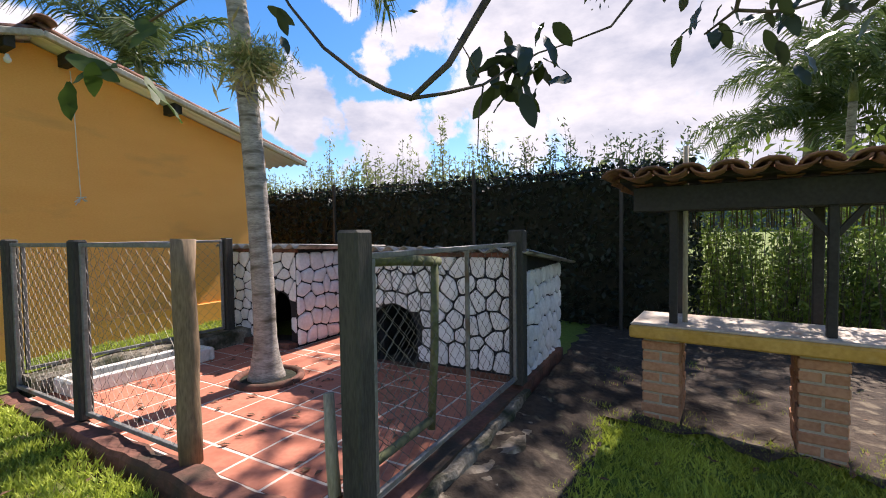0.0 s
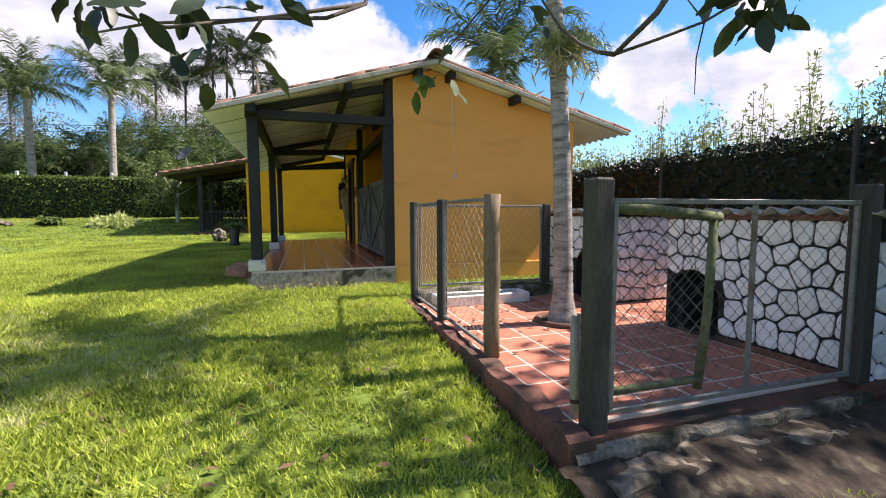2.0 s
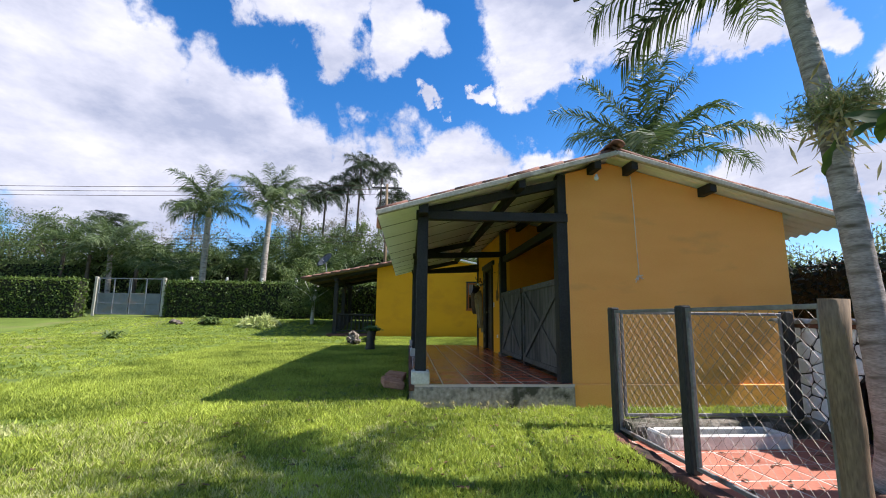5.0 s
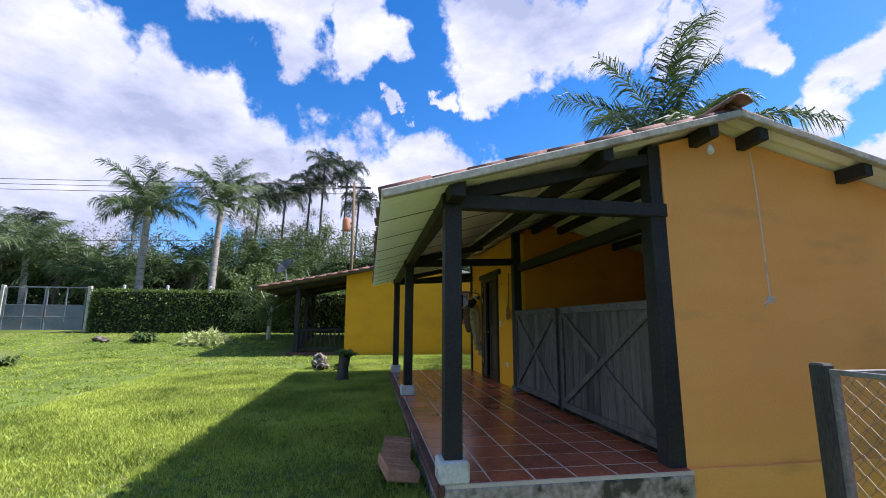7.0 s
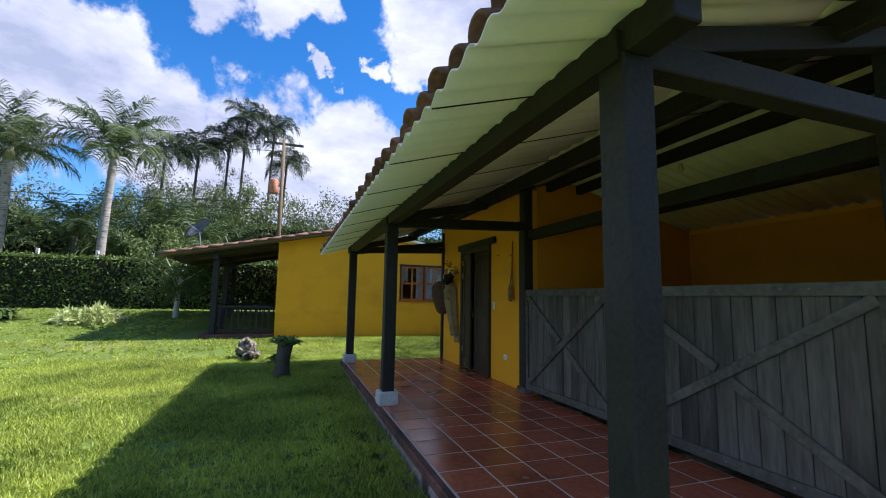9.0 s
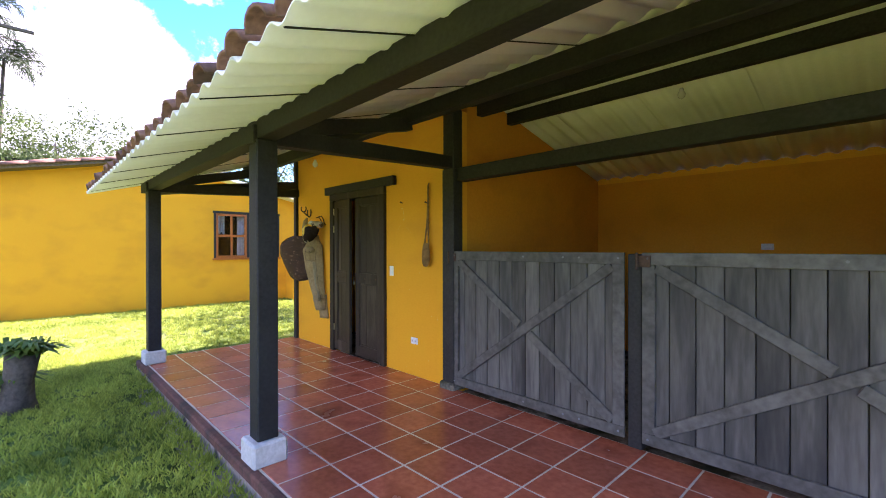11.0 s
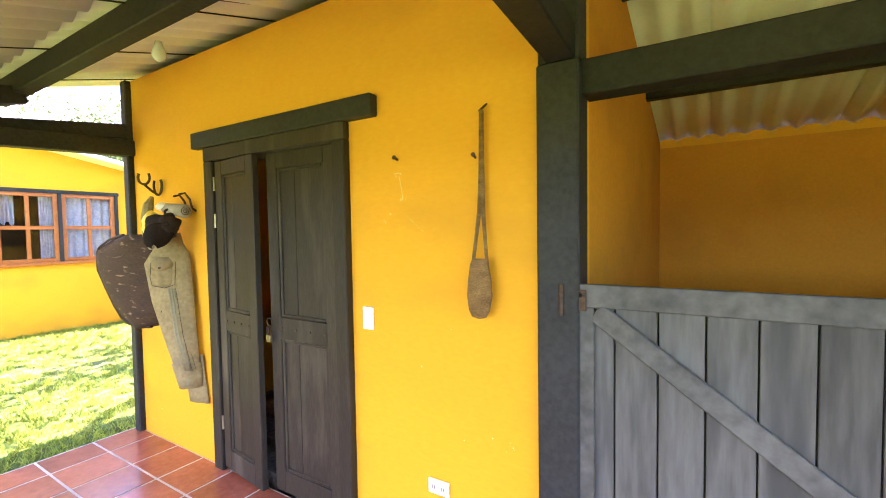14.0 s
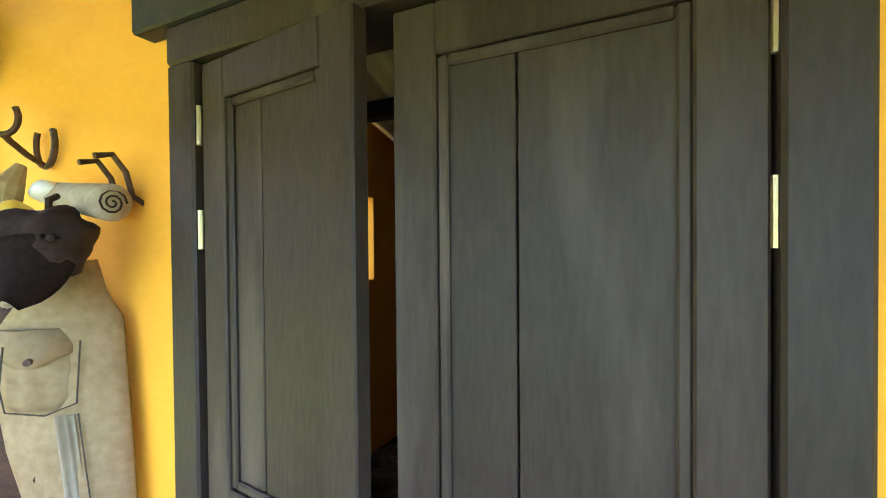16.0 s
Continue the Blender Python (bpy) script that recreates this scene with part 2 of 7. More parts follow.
M_post = surface("weathered_fence_post", (0.028, 0.028, 0.024), (0.065, 0.062, 0.052), 40, 4, 0.85, 0.6, 0.008, vary=0.2, stretch=(3, 3, 0.5))
M_oldwire = surface("dull_rusty_wire", (0.07, 0.065, 0.06), (0.20, 0.19, 0.17), 90, 9, 0.6, 0.1, 0.002, metal=0.4)
M_wire = surface("galvanised_wire", (0.15, 0.14, 0.115), (0.30, 0.28, 0.23), 90, 9, 0.6, 0.1, 0.002, metal=0.3)
M_pale = surface("pale_weathered_pole", (0.24, 0.215, 0.15), (0.42, 0.38, 0.28), 40, 4, 0.85, 0.5, 0.006, stretch=(3, 3, 0.6))
M_soil = surface("lawn_soil", (0.07, 0.105, 0.013), (0.15, 0.21, 0.03), 25, 0.8, 0.95, 0.8, 0.02, stain=(0.20, 0.19, 0.07), stain_scale=0.45, stain_low=0.52, stain_high=0.75)
M_grass = leafy("lawn_grass", (0.045, 0.10, 0.006), (0.62, 0.70, 0.11), 0.43, 0.55)
M_bleach = leafy("sun_bleached_grass", (0.26, 0.28, 0.07), (0.76, 0.76, 0.34), 0.4, 0.6)
M_dry = leafy("dry_grass_and_leaf_litter", (0.22, 0.18, 0.07), (0.56, 0.50, 0.26), 0.2, 0.7)
M_trunk = surface("ringed_palm_bark", (0.17, 0.15, 0.125), (0.42, 0.385, 0.335), 32, 7, 0.9, 0.6, 0.012, stretch=(1, 1, 4), stain=(0.10, 0.085, 0.06), stain_scale=4, stain_low=0.55, stain_high=0.7)
M_bark = surface("brown_bark", (0.05, 0.04, 0.03), (0.13, 0.105, 0.08), 30, 5, 0.9, 0.7, 0.012)
M_frond = leafy("palm_frond", (0.03, 0.06, 0.018), (0.13, 0.18, 0.055), 0.3)
M_frond_pale = leafy("pale_palm_frond", (0.05, 0.085, 0.03), (0.17, 0.22, 0.09), 0.3)
M_leaf = leafy("broad_leaf", (0.03, 0.055, 0.014), (0.12, 0.165, 0.045), 0.35)
M_hedge = leafy("hedge_leaf", (0.03, 0.065, 0.010), (0.14, 0.20, 0.035), 0.3)
# boundary hedge leaf, its shade put into a near-black green
M_screen = leafy("shade_painted_hedge_leaf", (0.009, 0.014, 0.010), (0.028, 0.042, 0.022), 0.08)
# sunlight on the shoots put into a pale green; also the air plant
M_sprig = leafy("sunlit_sprig_and_tuft_leaf", (0.10, 0.15, 0.04), (0.30, 0.34, 0.16), 0.4)
M_bamboo = leafy("bamboo_leaf", (0.06, 0.12, 0.02), (0.22, 0.30, 0.05), 0.4)
# painted shade for hedge cores, sheet laps and board gaps; also dark soil
M_core = surface("painted_shade_and_soil", (0.012, 0.014, 0.008), (0.03, 0.032, 0.018), 20, 3, 0.95, 0.6, 0.03)
# one tree leaf twice, shade and sunshine put into the two colours
M_overleaf = leafy("shaded_tree_leaf", (0.016, 0.028, 0.014), (0.055, 0.078, 0.034), 0.12, 0.45)
M_sunlitleaf = leafy("sunlit_tree_leaf", (0.03, 0.06, 0.012), (0.10, 0.16, 0.03), 0.45, 0.6)
M_brick = surface("orange_brick", (0.36, 0.17, 0.09), (0.52, 0.28, 0.16), 40, 6, 0.9, 0.5, 0.006, vary=0.14)
M_mortar = surface("sandy_mortar", (0.34, 0.28, 0.20), (0.48, 0.42, 0.32), 60, 6, 0.95, 0.4, 0.006)
M_counter = surface("ochre_washed_concrete", (0.46, 0.26, 0.05), (0.62, 0.38, 0.10), 35, 4, 0.85, 0.4, 0.006, stain=(0.30, 0.22, 0.12), stain_scale=3)
M_slab = surface("worn_counter_top", (0.42, 0.35, 0.27), (0.62, 0.55, 0.46), 30, 3, 0.75, 0.3, 0.006, stain=(0.5, 0.26, 0.16), stain_scale=2.5)
M_metal = surface("grey_painted_steel", (0.13, 0.145, 0.16), (0.22, 0.235, 0.25), 30, 2, 0.5, 0.2, 0.004, stain=(0.20, 0.16, 0.13), stain_scale=2)
M_dark = surface("rusty_dark_iron", (0.045, 0.030, 0.022), (0.13, 0.075, 0.050), 60, 8, 0.6, 0.4, 0.003, metal=0.6)
M_brass = surface("worn_brass", (0.40, 0.33, 0.16), (0.58, 0.50, 0.28), 60, 8, 0.35, 0.2, 0.002, metal=0.9)
M_white = surface("white_plastic", (0.70, 0.69, 0.65), (0.80, 0.79, 0.75), 60, 4, 0.4, 0.05, 0.001)
M_leather = surface("brown_leather", (0.025, 0.011, 0.005), (0.062, 0.028, 0.013), 40, 5, 0.78, 0.5, 0.004, stain=(0.30, 0.19, 0.115), stain_scale=11, stain_low=0.60, stain_high=0.74, stretch=(0.8, 0.8, 3.2))
M_canvas = surface("beige_suede", (0.235, 0.165, 0.066), (0.34, 0.25, 0.112), 40, 5, 0.95, 0.4, 0.003, stain=(0.20, 0.15, 0.10), stain_scale=4)
M_cap = surface("dark_brown_cap_cloth", (0.020, 0.012, 0.009), (0.040, 0.024, 0.017), 80, 6, 0.8, 0.4, 0.003)
M_rope = surface("woven_fique_fibre", (0.13, 0.065, 0.022), (0.33, 0.185, 0.065), 110, 10, 0.95, 1.0, 0.008, stretch=(1, 1, 2.5))
M_ywrap = surface("yellow_wrapper", (0.75, 0.50, 0.03), (0.85, 0.62, 0.06), 30, 4, 0.4, 0.2, 0.003)
M_frame = surface("orange_varnished_wood", (0.34, 0.085, 0.008), (0.50, 0.15, 0.018), 40, 4, 0.45, 0.3, 0.003, stretch=(1, 1, 3))
M_curtain = surface("white_lace_curtain", (0.42, 0.38, 0.38), (0.66, 0.62, 0.60), 25, 6, 0.9, 0.4, 0.01)
M_soffit = surface("brown_roof_soffit", (0.10, 0.075, 0.05), (0.20, 0.15, 0.10), 25, 3, 0.85, 0.3, 0.004)
# near-black rooms and kennel floor: indoor gloom put into the colour
M_inside = surface("painted_room_gloom", (0.03, 0.026, 0.022), (0.06, 0.05, 0.042), 10, 2, 0.9, 0.0, 0.01)
M_glass = clear_glass("window_glass")
M_hill = surface("haze_tinted_hills", (0.05, 0.09, 0.12), (0.08, 0.13, 0.16), 0.3, 0.05, 0.95, 0.0, 0.01)
M_croton = leafy("yellow_croton_leaf", (0.25, 0.22, 0.03), (0.60, 0.42, 0.04), 0.3)
M_varieg = leafy("variegated_leaf", (0.28, 0.36, 0.09), (0.68, 0.70, 0.30), 0.35)
M_tank = surface("orange_transformer", (0.42, 0.16, 0.08), (0.55, 0.24, 0.12), 20, 3, 0.5, 0.1, 0.003)


# ---- mesh helpers ----
def mesh_of(bm, name, smooth=False):
    bmesh.ops.recalc_face_normals(bm, faces=bm.faces)
    me = bpy.data.meshes.new(name)
    bm.to_mesh(me)
    bm.free()
    if smooth:
        me.shade_smooth()
    return me


def part(name, bm, material, parent=None, label="", smooth=False):
    ob = new(name, mesh_of(bm, name, smooth))
    ob.data.materials.append(material)
    if parent:
        ob.parent = parent
    if label:
        tagged(ob, label)
    return ob


def piece(name, me, parent, m=None):
    """An object of its own on shared mesh data."""
    ob = new(name, me)
    ob.parent = parent
    if m is not None:
        ob.matrix_basis = m
    return ob


def thing(name, label, category, at=None, group="", kind=""):
    ob = new(name)
    ob.empty_display_size = 0.1
    if at is not None:
        ob.matrix_basis = at if isinstance(at, Matrix) else Matrix.Translation(at)
    return tagged(ob, label, category, group, kind)


def structure(name, bm, material, label="", category="", smooth=False):
    ob = part(name, bm, material, smooth=smooth)
    return tagged(ob, label, category, "", "structure")


def box(x0, x1, y0, y1, z0, z1, bevel=0.0, bm=None, m=None):
    bm = bm or bmesh.new()
    made = bmesh.ops.create_cube(bm, size=1.0)["verts"]
    for v in made:
        v.co = Vector(((x0 + x1) / 2 + v.co.x * (x1 - x0), (y0 + y1) / 2 + v.co.y * (y1 - y0), (z0 + z1) / 2 + v.co.z * (z1 - z0)))
    if bevel:
        edges = list({e for v in made for e in v.link_edges})
        made = list({v for f in bmesh.ops.bevel(bm, geom=edges, offset=bevel, segments=1, affect="EDGES", clamp_overlap=True)["faces"] for v in f.verts} | {v for v in made if v.is_valid})
    if m is not None:
        bmesh.ops.transform(bm, matrix=m, verts=made)
    return bm


def beam(a, b, w, h, bevel=0.006, bm=None, up=(0, 0, 1)):
    """A squared timber from a to b, w wide and h high."""
    a, b = Vector(a), Vector(b)
    d = (b - a)
    x = d.normalized()
    y = Vector(up).cross(x).normalized()
    z = x.cross(y)
    m = Matrix((x, y, z)).transposed().to_4x4()
    m.translation = (a + b) / 2
    return box(-d.length / 2, d.length / 2, -w / 2, w / 2, -h / 2, h / 2, bevel, bm, m)


def tube(points, radii, sides=8, bm=None, cap=True):
    """A round tapered tube through points."""
    bm = bm or bmesh.new()
    pts = [Vector(p) for p in points]
    if not isinstance(radii, (list, tuple)):
        radii = [radii] * len(pts)
    rings = []
    side = None
    for i, p in enumerate(pts):
        d = (pts[min(i + 1, len(pts) - 1)] - pts[max(i - 1, 0)]).normalized()
        if side is None:
            side = d.orthogonal().normalized()
        side = (side - d * side.dot(d)).normalized()
        other = d.cross(side)
        rings.append([bm.verts.new(p + (side * math.cos(2 * math.pi * k / sides) + other * math.sin(2 * math.pi * k / sides)) * radii[i]) for k in range(sides)])
    for r0, r1 in zip(rings, rings[1:]):
        for k in range(sides):
            bm.faces.new((r0[k], r0[(k + 1) % sides], r1[(k + 1) % sides], r1[k]))
    if cap:
        bm.faces.new(rings[0][::-1])
        bm.faces.new(rings[-1])
    return bm


def ball(center, r, squash=(1, 1, 1), bm=None, seg=12):
    bm = bm or bmesh.new()
    m = Matrix.Translation(center) @ Matrix.Diagonal((*[r * s for s in squash], 1))
    bmesh.ops.create_uvsphere(bm, u_segments=seg, v_segments=max(6, seg * 2 // 3), radius=1, matrix=m)
    return bm


def prism(outline, axis, lo, hi):
    """An outline of 2D points pushed along an axis: 'x' takes (y, z), 'y' takes (x, z), 'z' takes (x, y)."""
    bm = bmesh.new()
    put = {"x": lambda p, t: (t, p[0], p[1]), "y": lambda p, t: (p[0], t, p[1]), "z": lambda p, t: (p[0], p[1], t)}[axis]
    a = [bm.verts.new(put(p, lo)) for p in outline]
    b = [bm.verts.new(put(p, hi)) for p in outline]
    bm.faces.new(a)
    bm.faces.new(b[::-1])
    for i in range(len(outline)):
        j = (i + 1) % len(outline)
        bm.faces.new((a[i], b[i], b[j], a[j]))
    return bm


def raw_mesh(name, verts, faces_per, material):
    """A mesh from arrays: verts (n, 3) with every faces_per verts in a row one face."""
    verts = np.asarray(verts, dtype=np.float32).reshape(-1, 3)
    nv = len(verts)
    nf = nv // faces_per
    me = bpy.data.meshes.new(name)
    me.vertices.add(nv)
    me.vertices.foreach_set("co", verts.ravel())
    me.loops.add(nv)
    me.loops.foreach_set("vertex_index", np.arange(nv, dtype=np.int32))
    me.polygons.add(nf)
    me.polygons.foreach_set("loop_start", np.arange(0, nv, faces_per, dtype=np.int32))
    me.update(calc_edges=True)
    me.validate()
    me.materials.append(material)
    return me


rng = np.random.default_rng(7)


def leaf_cloud(points, size, aspect=0.45, droop=0.3):
    """Leaves as kite-shaped quads at points, turned at random. points: (n, 3)."""
    n = len(points)
    d = rng.normal(size=(n, 3))
    d[:, 2] -= droop
    d /= np.linalg.norm(d, axis=1, keepdims=True)
    s = np.cross(d, rng.normal(size=(n, 3)))
    s /= np.linalg.norm(s, axis=1, keepdims=True) + 1e-9
    ln = (size * rng.uniform(0.6, 1.3, n))[:, None]
    a = points
    mid = points + d * ln * 0.45
    tip = points + d * ln
    w = s * ln * aspect * 0.5
    return np.stack([a, mid + w, tip, mid - w], axis=1).reshape(-1, 3)


GROUND_X = (-60.0, -30.0, -24.0, -18.5, -16.0, -13.0, -8.0, -4.0, 0.0, 1.25, 3.6, 6.0, 9.0, 14.0, 60.0)
GROUND_Z = (2.5, 1.5, 1.2, 0.86, 0.56, 0.20, 0.12, 0.09, 0.03, -0.05, -0.2, -0.36, -0.5, -0.6, -0.8)


def ground_z(x):
    return np.interp(x, GROUND_X, GROUND_Z)

# ---- ground ----
def lawn():
    xs = np.concatenate([np.linspace(-400, -62, 8), np.linspace(-60, 14, 149), np.linspace(18, 400, 8)])
    ys = np.concatenate([np.linspace(-400, -32, 8), np.linspace(-30, 14, 89), np.linspace(18, 400, 8)])
    bm = bmesh.new()
    grid = []
    for x in xs:
        row = []
        for y in ys:
            z = float(ground_z(x))
            if -60 < x < 14 and -30 < y < 14:
                z += 0.02 * noise.noise((x * 0.6, y * 0.6, 0.0)) - 0.01
            if -7.72 < x < 0.05 and -2.05 < y < 3.2 or 1.0 < x < 4.8 and -0.02 < y < 2.3:
                z = min(z, -0.3) - 0.1
            row.append(bm.verts.new((x, y, z)))
        grid.append(row)
    for i in range(len(xs) - 1):
        for j in range(len(ys) - 1):
            bm.faces.new((grid[i][j], grid[i + 1][j], grid[i + 1][j + 1], grid[i][j + 1]))
    return structure("ground", bm, M_soil, "sloping short green lawn with dry patches", "lawn", True)


lawn()


def grass_blades(name, x0, x1, y0, y1, count, tall, wide, keep, material):
    tufts = count // 14
    cx, cy = rng.uniform(x0, x1, tufts), rng.uniform(y0, y1, tufts)
    pick = rng.integers(0, tufts, count)
    bold = rng.uniform(0.55, 1.35, tufts)[pick]
    x, y = cx[pick] + rng.normal(size=count) * tall * 0.55, cy[pick] + rng.normal(size=count) * tall * 0.55
    ok = keep(x, y)
    x, y, bold = x[ok], y[ok], bold[ok]
    n = len(x)
    z = ground_z(x) - 0.012
    turn, lean = rng.uniform(0, 2 * np.pi, n), rng.uniform(0, 2 * np.pi, n)
    h, w = tall * bold * rng.uniform(0.5, 1.3, n), wide * rng.uniform(0.6, 1.3, n)
    base = np.stack([x, y, z], 1)
    side = np.stack([np.cos(turn) * w, np.sin(turn) * w, np.zeros(n)], 1)
    out = rng.uniform(0.2, 1.1, n) * h
    tip = base + np.stack([np.cos(lean) * out, np.sin(lean) * out, h], 1)
    v = np.stack([base - side, base + side, tip], 1).reshape(-1, 3)
    ob = new(name, raw_mesh(name, v, 3, material))
    return tagged(ob, "short mown lawn grass blades", "grass", "", "stuff")


def open_lawn(x, y):
    porch = (x > -7.75) & (x < 0.14) & (y > -2.12)
    pen = (x > 1.1) & (x < 5.28 + 0.10 * np.sin(y * 7) + 0.06 * np.sin(y * 19 + x * 9)) & (y > -0.18) & (y < 4.0)
    house_b = (x < -13.0) & (y > -6.2)
    shed = (x > -7.8) & (x < 0.02) & (y > -0.1) & (y < 3.3)
    dirt = (x > 5.25) & (y > 2.35) & (y < 6.0) & (x < 9)
    return ~(porch | pen | house_b | shed | dirt)


grass_blades("near_grass", 0.5, 7.6, -5.5, 3.2, 380000, 0.044, 0.0078, open_lawn, M_grass)
grass_blades("middle_grass", -9.0, 0.8, -7.5, -2.0, 260000, 0.045, 0.0075, open_lawn, M_grass)
grass_blades("far_grass", -18.5, 2.0, -18.0, -4.0, 160000, 0.05, 0.010, open_lawn, M_grass)
grass_blades("yard_grass", -13.0, -7.6, -4.0, 5.2, 120000, 0.045, 0.006, open_lawn, M_grass)
grass_blades("dry_grass", -1.0, 7.6, -5.5, -0.1, 30000, 0.03, 0.005, open_lawn, M_dry)
grass_blades("bleached_grass", 1.0, 7.0, -8.0, -2.2, 150000, 0.038, 0.0065, lambda x, y: np.sin(x * 1.7 + y) + np.sin(y * 2.3 - x * 0.6) > -0.7, M_bleach)

def dirt_patch():
    bm = bmesh.new()
    nx, ny = 36, 34
    g = [[bm.verts.new((4.78 + 4.3 * i / nx + 0.12 * noise.noise((i * 0.5, j * 0.5, 2.0)), 2.15 + 3.9 * j / ny + 0.25 * noise.noise((i * 0.4, 7.0, 0.0)), float(ground_z(4.78 + 4.3 * i / nx)) + 0.022 + 0.014 * noise.noise((i * 0.9, j * 0.9, 0.0)))) for j in range(ny + 1)] for i in range(nx + 1)]
    for i in range(nx):
        for j in range(ny):
            bm.faces.new((g[i][j], g[i + 1][j], g[i + 1][j + 1], g[i][j + 1]))
    return structure("ground_dirt", bm, M_dirt, "bare earth with leaf litter round the barbecue, deep shade put into its colour", "earth", True)


# brown earth, darkened further to paint the deep shade behind the barbecue
M_dirt = surface("shade_darkened_earth", (0.028, 0.020, 0.013), (0.072, 0.052, 0.036), 22, 3, 0.95, 1.0, 0.03, stain=(0.15, 0.12, 0.08), stain_scale=7, stain_low=0.55, stain_high=0.68)
dirt_patch()
grass_blades("dirt_litter", 5.2, 8.8, 2.0, 5.6, 9000, 0.012, 0.014, lambda x, y: (x > 5.2), M_dry)
grass_blades("patchy_grass", 5.2, 8.8, 2.0, 4.2, 9000, 0.05, 0.005, lambda x, y: (np.sin(x * 5) * np.cos(y * 4) > 0.45), M_grass)

# ---- shed: walls, roof, porch ----
RIDGE_Y, RIDGE_Z = 0.6, 3.2


def roof_z(y):
    """Underside of the roof sheets."""
    return RIDGE_Z - 0.29 * (RIDGE_Y - y) if y < RIDGE_Y else RIDGE_Z - 0.25 * (y - RIDGE_Y)


def roof_outline(y0, y1, base):
    return [(y0, base), (y1, base), (y1, roof_z(y1) - 0.02), (RIDGE_Y, RIDGE_Z - 0.02), (y0, roof_z(y0) - 0.02)]


structure("wall_gable", prism(roof_outline(0.0, 3.15, -0.25), "x", -0.15, 0.0), M_orange, "ochre orange plastered gable wall", "wall")
structure("wall_gable_base", box(-0.002, 0.03, 0.0, 3.15, -0.3, 0.19, 0.01), M_orange, "thicker plaster foot of the gable wall", "wall")
structure("wall_partition", prism(roof_outline(0.15, 3.0, 0.1), "x", -4.235, -4.085), M_stable, "ochre plastered stable partition wall", "wall")
structure("wall_room_back", box(-7.65, -4.24, 3.0, 3.15, -0.25, roof_z(3.15) - 0.03), M_inside, "tack room back wall with the room's gloom put into its colour", "wall")
structure("wall_back", box(-4.24, -0.15, 3.0, 3.15, -0.25, roof_z(3.15) - 0.03), M_stable, "ochre orange plastered stable back wall", "wall")
structure("wall_back_top", box(-7.6, -0.15, 3.03, 3.10, roof_z(3.15) - 0.05, roof_z(3.1) + 0.045), M_yellow, "mortar fill under the roof sheets", "wall")
DOOR_X0, DOOR_X1, DOOR_TOP = -6.50, -5.275, 2.33
front = [(-7.58, 0.15), (DOOR_X0, 0.15), (DOOR_X0, DOOR_TOP), (DOOR_X1, DOOR_TOP), (DOOR_X1, 0.15), (-4.085, 0.15), (-4.085, roof_z(0) - 0.03), (-7.58, roof_z(0) - 0.03)]
structure("wall_front", prism(front, "y", 0.0, 0.15), M_yellow, "bright yellow plastered wall round the tack room door", "wall")
# end wall of the tack room with its barred window
WIN = (1.25, 2.18, 1.55, 2.2)
bm = prism([(0.15, 0.1), (WIN[0], 0.1), (WIN[0], roof_z(WIN[0]) - 0.02), (RIDGE_Y, RIDGE_Z - 0.02), (0.15, roof_z(0.15) - 0.02)], "x", -7.65, -7.5)
structure("wall_end", bm, M_yellow, "yellow plastered end wall", "wall")
structure("wall_end_far", prism([(WIN[1], 0.1), (3.0, 0.1), (3.0, roof_z(3.0) - 0.02), (WIN[1], roof_z(WIN[1]) - 0.02)], "x", -7.65, -7.5), M_yellow, "yellow plastered end wall", "wall")
structure("wall_end_low", box(-7.65, -7.5, WIN[0], WIN[1], 0.1, WIN[2]), M_yellow, "yellow plastered end wall below the window", "wall")
structure("wall_end_top", prism([(WIN[0], WIN[3]), (WIN[1], WIN[3]), (WIN[1], roof_z(WIN[1]) - 0.02), (WIN[0], roof_z(WIN[0]) - 0.02)], "x", -7.65, -7.5), M_yellow, "yellow plastered end wall above the window", "wall")
w1 = thing("window_1", "small barred opening in the tack room end wall", "window", (0, 0, 0), kind="structure")
for k in range(7):
    z = WIN[2] + 0.05 + k * 0.09
    part("bar", tube([(-7.58, WIN[0], z), (-7.58, WIN[1], z)], 0.008, 6), M_dark, w1)
for y in (1.55, 1.88):
    part("bar", tube([(-7.565, y, WIN[2]), (-7.565, y, WIN[3])], 0.008, 6), M_dark, w1)
structure("floor_stable", box(-4.085, -0.15, 0.02, 3.0, -0.2, 0.16), M_concrete, "dark concrete stable floor", "floor")
structure("floor_room", box(-7.5, -4.235, 0.15, 3.0, -0.2, 0.17), M_concrete, "concrete tack room floor", "floor")


